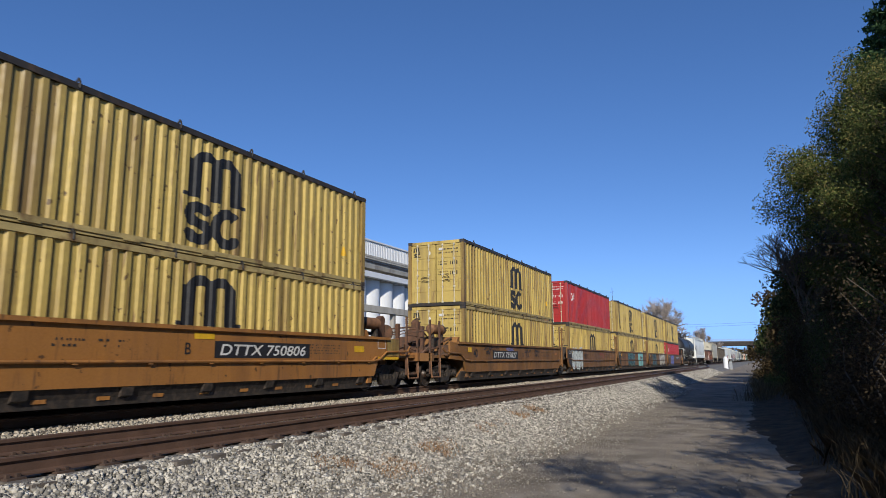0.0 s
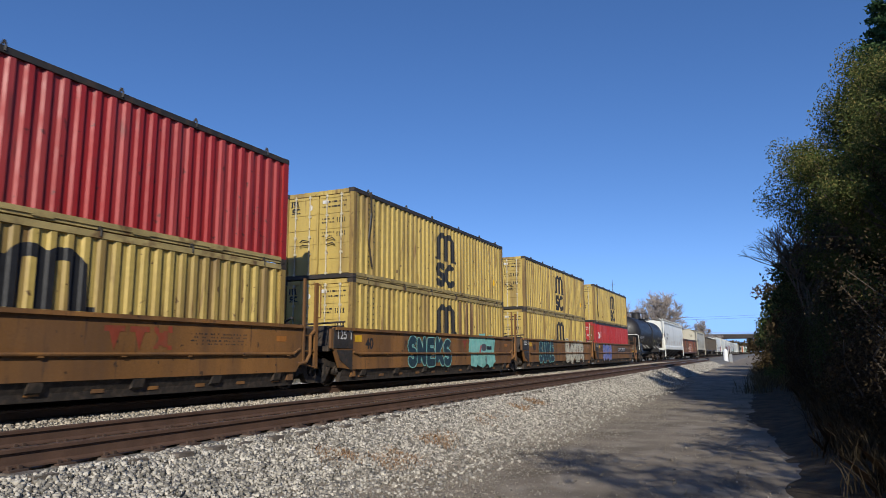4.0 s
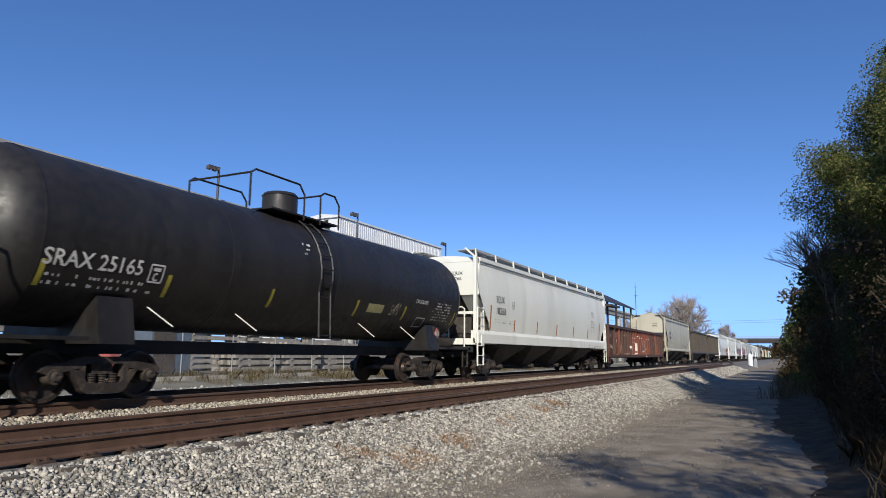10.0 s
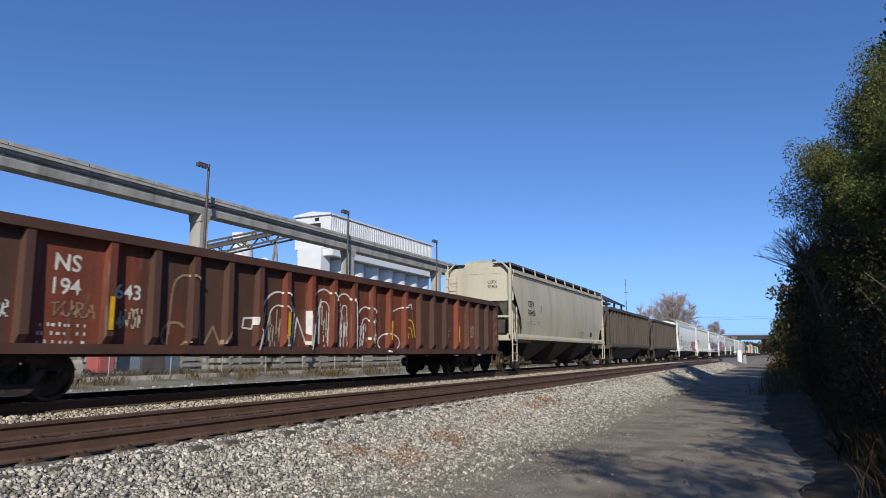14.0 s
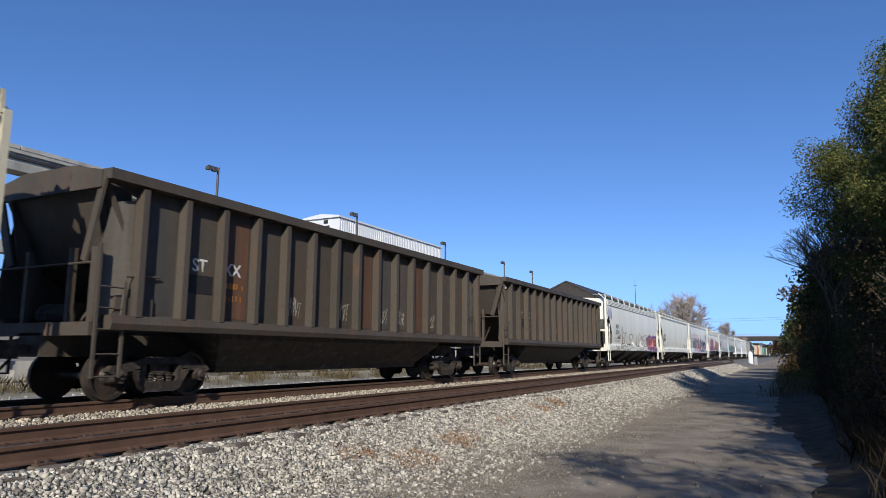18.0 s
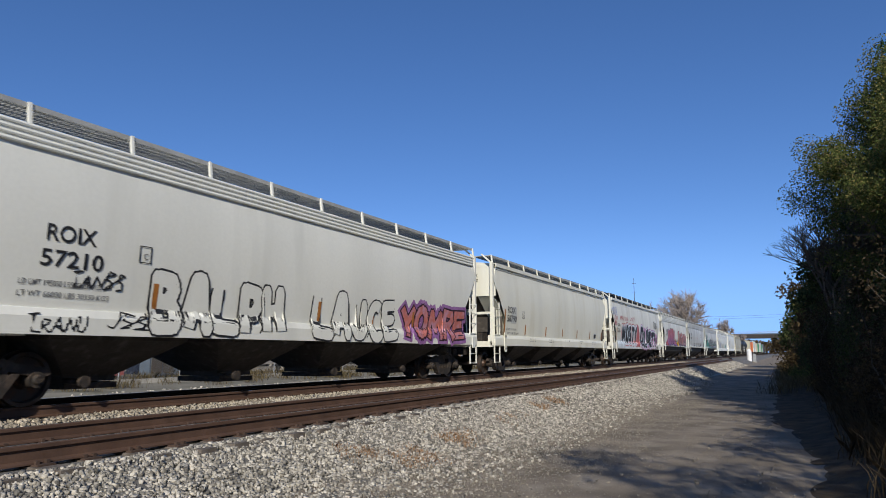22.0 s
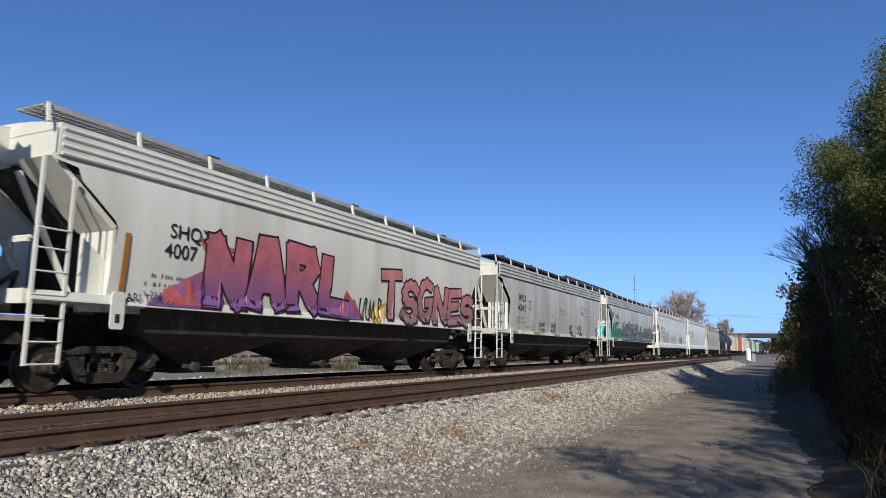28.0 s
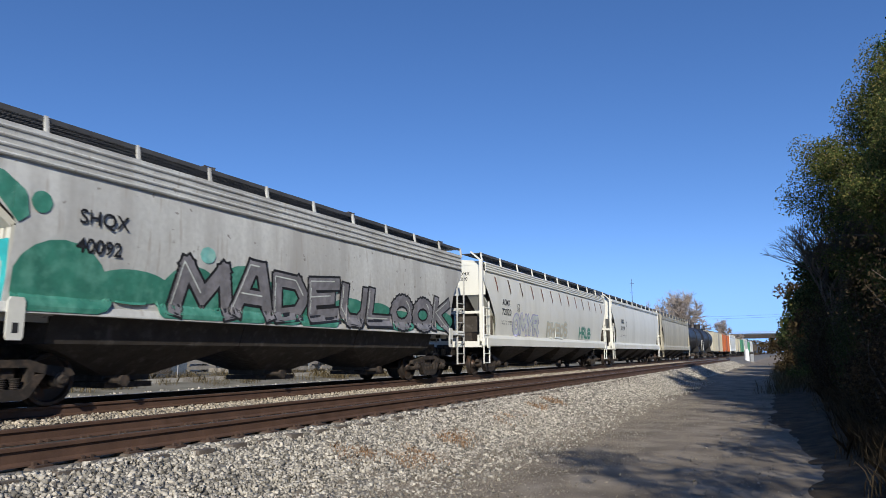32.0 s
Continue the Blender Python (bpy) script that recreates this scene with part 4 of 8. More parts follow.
def well_unit(parent, y, ends, seed, number="", frontplate=False, art=(), at=-0.92, paint=None):
    """One platform of a well car: deep sides with a lip, end castings. ends: 'c' coupler end, 'j' joint, for -y and +y."""
    rnd = random.Random(seed)
    paint = paint or M_WELL
    m = Mesh()
    for k in range(-5, 6):
        m.box(-1.3, 1.3, k * 1.15 - 0.12, k * 1.15 + 0.12, 0.22, 0.36)
    m.box(-1.36, 1.36, -6.3, -6.1, 0.25, 0.9)
    m.box(-1.36, 1.36, 6.1, 6.3, 0.25, 0.9)
    unit = part("platform", m, paint, parent, at=pose(0, y, 0))

    def outline(a, b):
        """Side of the platform: it rises at its ends over the trucks."""
        L, R = (-6.35, 6.35)
        pts = [(L, 0.44), (R, 0.44)]
        pts += [(R + 0.02, 0.46), (R + 0.1, 0.56), (R + 0.2, 0.68)] if b == "j" else [(R + 0.05, 0.48), (R + 0.24, 0.86), (R + 1.48, 0.93), (R + 1.48, 1.55)]
        pts += [(R + 0.2 if b == "j" else R + 1.0, 1.50), (R, 1.54), (L, 1.54), (L - 1.0, 1.50)]
        pts += [(L - 1.0, 1.0), (L - 0.85, 0.95), (L - 0.6, 0.5)] if a == "j" else [(L - 1.48, 1.55), (L - 1.48, 0.93), (L - 0.24, 0.86), (L - 0.05, 0.48)]
        return pts
    for s in (1, -1):
        m = Mesh().prism(outline(*ends), "x", s * 1.335, s * 1.405)
        side = part("side_sill", m, paint, unit)
        m = Mesh()
        m.box(s * 1.33, s * 1.47, -7.2, 6.5 if ends[1] == "j" else 7.2, 1.47, 1.545)
        part("chord", m, paint, unit)
        # hung low and coloured dark to stand in for the shadow beneath the well
        m = Mesh().prism([(s * 1.37, 0.46), (s * 1.32, 0.48), (s * 1.16, 0.24), (s * 1.16, 0.13), (s * 1.27, 0.13), (s * 1.29, 0.26)], "y", -6.75, 6.4)
        part("bottom_chord", m, M_STEEL, unit, "bottom chord, dark and low for the shadow beneath the well")
        m = Mesh()
        m.path([(s * 1.43, -6.3, 0.90), (s * 1.445, -6.1, LIP_Z), (s * 1.445, 6.2, LIP_Z), (s * 1.43, 6.45, LIP_Z + 0.12)], 0.03, 8)
        for k in range(-4, 5):
            m.box(s * 1.40, s * 1.46, k * 1.5 - 0.05, k * 1.5 + 0.05, LIP_Z - 0.05, LIP_Z + 0.02)
        part("side_pipe", m, paint, unit, "lip along the side")
        for k in range(-3, 4):
            m = Mesh().prism([(s * 1.2, 0.2), (s * 1.36, 0.28), (s * 1.40, 0.43), (s * 1.36, 0.45), (s * 1.3, 0.3), (s * 1.2, 0.26)], "y", k * 1.9 - 0.12, k * 1.9 + 0.12)
            part("bracket", m, M_STEEL, unit)
    for s, kind in ((-1, ends[0]), (1, ends[1])):
        m = Mesh()
        if kind == "c":
            m.box(-1.3, 1.3, s * 7.35, s * 9.2, 0.95, 1.05)
            m.box(-1.38, 1.38, s * 9.1, s * 9.27, 0.85, 1.12)
            m.box(-0.3, 0.3, s * 6.2, s * 8.9, 0.7, 1.0)
            m.prism([(s * 6.3, 0.9), (s * 6.3, 1.75), (s * 6.45, 1.75), (s * 7.0, 0.95)], "x", -1.1, 1.1)
            part("end_frame", m, paint, unit)
            m = Mesh().tube((0.6, s * 6.95, 2.0), (0.6, s * 7.8, 2.0), 0.18, 16).tube((0.6, s * 7.8, 2.0), (0.6, s * 7.88, 2.0), 0.18, 16, 0.08)
            tank = part("air_tank", m, M_RUSTTAN, unit, "rusty tan air reservoir", True)
            part("end_cap", Mesh().tube((0.6, s * 6.75, 2.0), (0.6, s * 6.96, 2.0), 0.16, 16, 0.19), M_DARKRAIL, tank, smooth=True)
            m = Mesh().box(0.3, 0.9, s * 6.8, s * 7.9, 1.05, 1.2)
            for yy in (6.95, 7.7):
                m.box(0.5, 0.7, s * yy - 0.04, s * yy + 0.04, 1.2, 1.84)
            m.path([(0.2, s * 6.7, 1.75), (0.1, s * 7.3, 1.7), (0.3, s * 8.3, 1.72)], 0.05, 6)
            part("cradle", m, M_STEEL, unit)
            if s > 0 or not frontplate:
                y0 = 7.07 if s > 0 else -7.8
                painted("end_panel", rect(y0, 1.0, y0 + 0.73, 1.5), M_YELLOW_RUST_SHADE, unit, lambda u, v: 1.406, step=0.4, proud=0.008)
                painted("yellow_stripe", rect(s * 7.18 - 0.6, 0.90, s * 7.18 + 0.6, 0.98), M_YREF, unit, lambda u, v: 1.406, step=0.4, proud=0.006)
                u0 = s * 6.78 - 0.22
                painted("stencil_box", stroke([(u0, 1.22), (u0 + 0.44, 1.22), (u0 + 0.44, 1.46), (u0, 1.46), (u0, 1.22)], 0.02) + rect(u0 + 0.21, 1.22, u0 + 0.23, 1.46), M_WHITETXT, unit, lambda u, v: 1.406, proud=0.006)
            m = Mesh()
            for x in (1.30, -1.30):
                for yy in (8.5, 9.24):
                    m.box(x - 0.03, x + 0.03, s * yy - 0.03, s * yy + 0.03, 0.42, 2.24)
                for z in (0.45, 0.85, 1.3, 1.65):
                    m.tube((x, s * 8.5, z), (x, s * 9.24, z), 0.016, 6)
            m.path([(-1.3, s * 9.24, 1.9), (0, s * 9.28, 1.75), (1.3, s * 9.24, 1.9)], 0.02, 6)
            part("handrail", m, M_RUSTBROWN, unit)
            m = Mesh().prism([(s * 8.15, 1.05), (s * 8.5, 1.05), (s * 8.55, 1.7), (s * 8.62, 2.2), (s * 8.5, 2.3), (s * 8.3, 2.2), (s * 8.2, 1.7)], "x", 0.25, 0.45)
            m.tube((0.9, s * 8.3, 1.25), (-0.6, s * 8.3, 1.25), 0.13, 10)
            m.box(-0.4, 0.1, s * 8.1, s * 8.5, 1.05, 1.5)
            m.path([(-0.9, s * 8.2, 1.1), (-0.9, s * 8.4, 2.0), (0.3, s * 8.5, 2.05)], 0.03, 6)
            m.box(0.75, 0.85, s * 8.75, s * 8.9, 1.05, 2.05)
            m.tube((0.4, s * 8.7, 1.75), (0.4, s * 8.74, 1.75), 0.28, 16)
            m.path([(0.4, s * 8.9, 1.3), (0.9, s * 9.1, 1.1), (1.1, s * 8.8, 1.4)], 0.04, 6)
            part("hand_brake", m, M_RUSTBROWN, unit, "rusty red hand brake stand")
            part("coupler", COUPLER, M_STEEL, unit, at=pose(0, s * 8.75, 0, 0, 0, 0 if s > 0 else 180))
            m = Mesh().path([(1.445, s * 6.2, LIP_Z), (1.445, s * 6.6, LIP_Z + 0.04), (1.445, s * 7.0, 1.12), (1.445, s * 8.3, 1.15), (1.42, s * 8.5, 1.3)], 0.03, 8)
            part("brake_pipe", m, paint, unit)
            m = Mesh().path([(1.33, s * 8.5, 0.95), (1.35, s * 8.55, 0.32), (1.35, s * 9.2, 0.32), (1.33, s * 9.24, 0.95)], 0.025, 6)
            part("stirrup_step", m, M_RUSTTAN, unit)
            m = Mesh().path([(0.9, s * 6.6, 1.72), (0.7, s * 7.2, 1.5), (1.0, s * 7.9, 1.35), (0.8, s * 8.6, 1.2)], 0.035, 6)
            m.path([(-0.2, s * 6.5, 1.8), (0.1, s * 7.4, 1.95), (0.0, s * 8.2, 1.6)], 0.03, 6)
            m.box(0.95, 1.25, s * 7.5 - 0.18, s * 7.5 + 0.18, 1.06, 1.42)
            m.box(-0.9, -0.3, s * 7.2 - 0.3, s * 7.2 + 0.3, 1.06, 1.75)
            part("brake_gear", m, M_RUSTBROWN, unit)
            bogie(parent, y + s * 7.75)
        else:
            m.box(-1.25, 1.25, s * 6.3, s * 7.25, 0.92, 1.06)
            m.box(-0.4, 0.4, s * 6.2, s * 7.6, 0.7, 1.15)
            m.prism([(s * 6.3, 1.0), (s * 6.3, 1.62), (s * 6.42, 1.62), (s * 6.9, 1.0)], "x", -1.1, 1.1)
            part("end_frame", m, M_STEEL, unit)
            if s > 0:
              m = Mesh().path([(1.40, s * 6.45, 0.62), (1.43, s * 6.7, 0.66), (1.43, s * 6.85, 0.85), (1.43, s * 6.85, 1.3), (1.40, s * 7.05, 1.42), (1.3, s * 7.3, 1.42)], 0.04, 8)
              part("pipe_bend", m, paint, unit)
            if s < 0:
                m = Mesh().box(1.406, 1.43, -7.25, -6.36, 1.0, 1.53)
                m.prism([(-6.36, 0.4), (-6.36, 0.95), (-7.1, 0.95), (-6.95, 0.7)], "x", 1.406, 1.42)
                part("end_plate", m, M_DARKRAIL, unit, "dark grey end plate with white lettering")
                word("lettering", "125 T", 0.23, -7.15, 1.24, M_WHITETXT, unit, lambda u, v: 1.431)
            m = Mesh()
            x = s * 1.40
            m.box(x - 0.03, x + 0.03, s * 6.62 - 0.03, s * 6.62 + 0.03, 0.62, 2.68)
            m.box(x - 0.04, x + 0.02, s * 7.12 - 0.06, s * 7.12 + 0.06, 0.5, 2.62)
            for z in (0.52, 0.92, 1.30):
                m.tube((x, s * 6.62, z + (0.1 if z < 0.6 else 0)), (x, s * 7.12, z), 0.02, 6)
            m.path([(x, s * 7.12, 1.75), (x + s * 0.05, s * 7.22, 1.75), (x + s * 0.05, s * 7.22, 2.55), (x, s * 7.14, 2.6)], 0.018, 6)
            part("handrail", m, paint, unit, "yellow-brown end ladder")
            if s > 0:
                for sx in (1, -1):
                    m = Mesh().prism([(6.52, 0.62), (6.7, 0.52), (7.0, 0.95), (7.3, 1.0), (7.3, 1.42), (6.9, 1.48), (6.52, 1.48)], "x", sx * 1.22, sx * 1.33)
                    m.prism([(6.6, 0.3), (7.0, 0.42), (6.9, 0.9), (6.55, 0.8)], "x", sx * 1.0, sx * 1.2)
                    part("end_casting", m, M_STEEL, unit, "grimy dark end casting")
            m = Mesh()
            m.box(-0.7, 0.4, s * 6.9, s * 7.2, 1.08, 1.3)
            m.path([(1.2, s * 6.4, 1.72), (0.3, s * 7.2, 1.62), (-1.0, s * 7.3, 1.55)], 0.03, 6)
            m.path([(0.6, s * 6.5, 1.4), (0.5, s * 7.3, 1.0), (0.1, s * 7.6, 0.8)], 0.03, 6)
            part("brake_gear", m, M_STEEL, unit)
    flat = lambda u, v: 1.406
    if number:
        painted("number_panel", rect(at - 0.12, 0.93, at + 3.08, 1.27), M_BLACKTXT, unit, flat, step=0.4)
        wide = max(p[0] for q in text_tris(number, 0.22, 0.014, 0.2) for p in q)
        word("lettering", number, 0.22, at, 0.99, M_WHITETXT, unit, lambda u, v: 1.411, 0.014, lean=0.2, squeeze=2.9 / wide)
        word("lettering", "B", 0.22, at + (3.7 if frontplate else -0.92), 1.0, M_BLACKTXT, unit, flat)
    for box in ((5.6, 1.14, 5.95, 1.26),) if frontplate else ((-6.32, 1.16, -5.85, 1.34), (-0.46, 1.3, 0.08, 1.42), (5.3, 1.1, 5.8, 1.26)):
        painted("reflector", rect(*box), M_ORANGE if frontplate else M_YREF, unit, flat, step=0.2, proud=0.007)
    if frontplate:
        word("lettering", "40", 0.29, -5.68, 1.0, M_BLACKTXT, unit, flat, 0.03)
        painted("reflector", rect(-6.24, 1.18, -5.88, 1.36), M_YREF, unit, flat, step=0.2, proud=0.007)
    fine_print(unit, flat, -3.4, 1.2, 1.4, 2, 0.05, M_DARKRAIL)
    fine_print(unit, flat, 3.0, 1.24, 1.6, 4, 0.035, M_DARKRAIL)
    if frontplate and not number:
        painted("faded_mark", [p for k in range(3) for p in moved(rect(0, 0.33, 0.42, 0.43) + rect(0.16, 0, 0.27, 0.36) if k < 2 else stroke([(0.03, 0.02), (0.38, 0.41)], 0.1) + stroke([(0.38, 0.02), (0.03, 0.41)], 0.1), 1.1 + k * 0.52, 0.92)], P_RUSTRED, unit, flat, step=0.1)
    tags = [(-4.3 + rnd.random(), 0.98, 1.1, 0.26, 7, M_BLACKTXT)]
    if number and frontplate and at < 0:
        tags = [(at - 1.15, 1.28, 1.9, 0.16, 18, M_BLACKTXT), (at - 0.9, 1.12, 0.5, 0.12, 6, M_BLACKTXT), (at + 1.5, 1.29, 1.0, 0.15, 8, P_BLUE), (at + 4.0, 1.22, 0.95, 0.2, 12, M_BLACKTXT),
                (at + 4.25, 1.02, 0.6, 0.14, 5, M_BLACKTXT), (at + 5.5, 1.22, 0.85, 0.2, 11, M_BLACKTXT), (at + 5.55, 1.04, 0.7, 0.16, 8, M_BLACKTXT)]
    elif number and frontplate:
        tags = [(at + 3.1, 0.95, 2.2, 0.26, 9, P_NAVY)]
    for u, v, w, h, n, c in tags if frontplate else ():
        painted("graffiti_tag", stroke(scrawl(rnd, u, v, w, h, n), 0.03), c, unit, flat, step=0.02, proud=0.006)
    for a in art:
        piece(unit, flat, **a)
    return unit


# the train, from its head: a well car, an articulated set of five, a tank car, hoppers and gondolas
STACKS = ((10.4, "yellow", "yellow"), (29.82, "yellow", "yellow"), (45.32, "red", "yellow"), (60.45, "yellow", "yellow"), (75.75, "yellow", "yellow"), (90.85, "yellow", "red"))
single = rolling("well_car", "yellow-brown double-stack well car with rusty fittings", "railcar", 10.4)
well_unit(single, 0, "cc", 3, "DTTX 750806", at=0.22, paint=M_WELL_CLEAN)
five = rolling("articulated_well_car", "yellow-brown articulated well car with graffiti on its sides", "railcar", 60.45)
ART = {
    1: (dict(body="ORUN", u=-6.25, v=0.42, w=2.5, h=1.08, fill=P_PALE, line=P_BLACK, seed=11, glow=P_PALE, fat=0.4, edge=0.035, soft_ends=True),),
    2: (dict(body="SNEKS", u=-3.2, v=0.42, w=3.3, h=1.0, fill=P_NAVY, line=P_TEAL, seed=12, fat=0.4, edge=0.035, soft_ends=True),
        dict(body="TAC", u=1.75, v=0.42, w=2.65, h=1.04, fill=P_TEAL, line=P_TEAL, seed=13, fat=0.62, edge=0.05, glow=P_TEAL, halo=0.06)),
    3: (dict(body="SUKE", u=-4.75, v=0.38, w=2.7, h=1.12, fill=P_NAVY, line=P_TEAL, seed=14, fat=0.42, edge=0.035, soft_ends=True),
        dict(body="BOKOR", u=0.4, v=0.38, w=4.1, h=1.12, fill=P_CREAM, line=P_BLACK, seed=15, glow=P_CREAM, fat=0.4, edge=0.035, halo=0.06, soft_ends=True)),
    4: (dict(body="SUKO", u=-4.9, v=0.36, w=2.9, h=1.16, fill=P_BLUE, line=P_LILAC, seed=16, fat=0.42, edge=0.04, soft_ends=True),),
}
for i, (y, top, low) in enumerate(STACKS):
    if i:
        unit = well_unit(five, y - 60.45, ("c" if i == 1 else "j") + ("c" if i == 5 else "j"), 20 + i, "DTTX 759827" if i in (1, 5) else "", True, ART.get(i - 1, ()), -3.52 if i == 1 else 0.5)
        if i == 3:
            side_flat = lambda u, v: 1.406
            painted("graffiti_mark", disc(3.2, 1.09, 0.3, 0.14), P_SHADE, unit, side_flat, step=0.04, proud=0.02)
            painted("graffiti_mark", rect(3.53, 1.0, 4.02, 1.14), P_BLACK, unit, side_flat, step=0.1, proud=0.021)
            painted("graffiti_mark", poly_tris([(2.68, 0.86), (2.85, 0.86), (2.95, 1.16), (2.82, 1.18)]), P_RED, unit, side_flat, step=0.04, proud=0.021)
            painted("graffiti_mark", disc(3.4, 0.6, 0.07, 0.2), P_SHADE, unit, side_flat, step=0.03, proud=0.021)
        if i > 1:
            bogie(five, (STACKS[i - 1][0] + y) / 2 - 60.45)
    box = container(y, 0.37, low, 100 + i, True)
    if abs(y - 60.45) < 1.0:
        # rust has run down the whole height of this box
        for k, (u0, u1) in enumerate(((0.2, 0.42), (1.3, 1.56), (1.95, 2.25), (2.3, 2.62), (3.05, 3.2), (3.3, 3.42), (4.6, 4.7))):
            painted("rust_run", poly_tris([(u0 + 0.02, 2.42), (u1 - 0.01, 2.42), (u1, 1.5), (u1 - 0.06, 0.7 + 0.1 * (k % 3)), (u0 + 0.05, 0.5 + 0.15 * (k % 2)), (u0, 1.6)]), M_RUSTRUN, box, corr_x, CORR, 0.03, 0.003, label="brown rust stain")
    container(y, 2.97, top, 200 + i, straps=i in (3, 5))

# tank car
tank = rolling("tank_car", "black pressure tank car with white stencilled lettering", "railcar", 109.3)
R0, ZC = 1.49, 2.72


def tank_surf(u, v):
    return math.sqrt(max(R0 * R0 - (v - ZC) ** 2, 0.01))


CURVED["tank"] = tank_surf


def tank_body(parent, half, r, zc, material):
    n, rings = 48, []
    for k in range(7):
        a = math.pi / 2 * k / 6
        rings.append((-half - 0.95 * math.cos(a), r * math.sin(a) if k else 0.02))
    rings += [(y, r) for y in (-half + 0.02, -half / 3, half / 3, half - 0.02)]
    for k in range(7):
        a = math.pi / 2 * (1 - k / 6)
        rings.append((half + 0.95 * math.cos(a), r * math.sin(a) if k < 6 else 0.02))
    m = Mesh().loft([[(q * math.cos(2 * math.pi * i / n), y, zc + q * math.sin(2 * math.pi * i / n)) for i in range(n)] for y, q in rings])
    part("shell", m, material, parent, smooth=True)
    for y in (-half, -half / 2.2, 0.35, half / 2.2, half):
        w = Mesh().loft([[((r + d) * math.cos(2 * math.pi * i / n), y + e, zc + (r + d) * math.sin(2 * math.pi * i / n)) for i in range(n)] for d, e in ((0, -0.03), (0.006, -0.015), (0.006, 0.015), (0, 0.03))], cap=False)
        part("weld_seam", w, material, parent, smooth=True)


def tank_car(ob, half, detailed):
    tank_body(ob, half, R0, ZC, M_BLACK)
    ym = -0.3      # the valve housing stands a little off the middle
    m = Mesh().tube((0, ym, ZC + R0 - 0.1), (0, ym, ZC + R0 + 0.58), 0.45, 20)
    m.tube((0, ym, ZC + R0 + 0.58), (0, ym, ZC + R0 + 0.66), 0.47, 20, 0.4)
    m.tube((0, ym, ZC + R0 + 0.02), (0, ym, ZC + R0 + 0.08), 0.62, 20)
    part("manway", m, M_BLACK, ob, "black valve housing", True)
    m = Mesh().box(-0.9, 0.9, -1.6, 1.0, ZC + R0 - 0.04, ZC + R0)
    part("top_platform", m, M_BLACK, ob)
    for a, b in ((-2.4, -0.5), (0.15, 0.95)):
        m = Mesh()
        for x in (-0.95, 0.95):
            z = ZC + R0
            m.path([(x, a, z - 0.15), (x, a, z + 0.62), (x, a + 0.15, z + 0.72), (x, b - 0.2, z + 0.72), (x, b, z + 0.5), (x, b, z - 0.15)], 0.025, 6)
        m.path([(-0.95, a, ZC + R0 + 0.62), (0.95, a, ZC + R0 + 0.62)], 0.025, 6)
        part("guard_rail", m, M_BLACK, ob)
    m = Mesh()
    for y in (-0.5, -0.05):
        m.path([(math.cos(t) * (R0 + 0.08), y, ZC + math.sin(t) * (R0 + 0.08)) for t in [math.pi / 2 - 0.35 - 1.5 * i / 8 for i in range(9)]] + [(R0 + 0.05, y, 1.2)], 0.025, 5)
    for i in range(9):
        t = math.pi / 2 - 0.4 - 1.75 * i / 8
        x, z = (math.cos(t) * (R0 + 0.08), ZC + math.sin(t) * (R0 + 0.08)) if i < 8 else (R0 + 0.05, 1.25)
        m.tube((x, -0.5, z), (x, -0.05, z), 0.018, 5)
    part("ladder", m, M_BLACK, ob)
    m = Mesh().box(-0.3, 0.3, -half - 1.2, half + 1.2, 0.78, 1.05)
    for s in (-1, 1):
        m.prism([(-1.35, 0.95), (1.35, 0.95), (1.2, 1.75), (0.9, 1.5), (0, 1.22), (-0.9, 1.5), (-1.2, 1.75)], "y", s * (half - 1.5) - 0.35, s * (half - 1.5) + 0.35)
        m.box(-1.45, 1.45, s * (half + 0.9), s * (half + 1.3), 0.92, 1.12)
        m.box(-1.45, -0.4, s * (half - 0.9), s * (half + 1.1), 1.0, 1.06)
        m.box(0.4, 1.45, s * (half - 0.9), s * (half + 1.1), 1.0, 1.06)
    part("underframe", m, M_BLACK, ob)
    for s in (-1, 1):
        bogie(ob, s * (half - 1.5))
        m = Mesh()
        y = s * (half + 0.98)
        m.path([(1.40, y - s * 0.3, 1.1), (1.40, y - s * 0.3, 2.42), (1.2, y - s * 0.1, 2.5), (-1.2, y - s * 0.1, 2.5), (-1.40, y - s * 0.3, 2.42), (-1.40, y - s * 0.3, 1.1)], 0.028, 6)
        part("end_handrail", m, M_WHITE, ob, "white painted end handrail")
        m = Mesh()
        for x in (-1.38, 1.38):
            for d in (0, 0.4):
                m.box(x - 0.02, x + 0.02, y - 0.02 - s * d, y + 0.02 - s * d, 0.4, 1.1)
            for z in (0.42, 0.75):
                m.tube((x, y, z), (x, y - s * 0.4, z), 0.015, 5)
        part("step", m, M_STEEL, ob)
    couplers(ob, half + 1.25)
    if not detailed:
        return
    m = Mesh().box(-0.7, -0.55, -half - 1.15, -half - 1.0, 1.1, 2.2)
    m.box(-0.25, -0.1, -half - 1.15, -half - 1.0, 1.1, 2.15)
    m.tube((-0.6, -half - 1.1, 1.55), (-0.6, -half - 1.05, 1.55), 0.3, 16)
    m.box(-0.75, -0.35, -half - 1.1, -half - 0.8, 1.2, 1.9)
    part("hand_brake", m, M_RUSTYRED, ob, "rusty red hand brake stand")
    m = Mesh().tube((0.7, half - 0.3, 1.22), (0.7, half + 0.75, 1.22), 0.22, 14)
    part("air_tank", m, M_STEEL, ob, smooth=True)
    wide = max(p[0] for q in text_tris("SRAX 25165", 0.25, 0.012) for p in q)
    word("lettering", "SRAX 25165", 0.25, -half + 0.03, 2.15, M_WHITETXT, ob, tank_surf, 0.012, squeeze=1.8 / wide, proud=0.012)
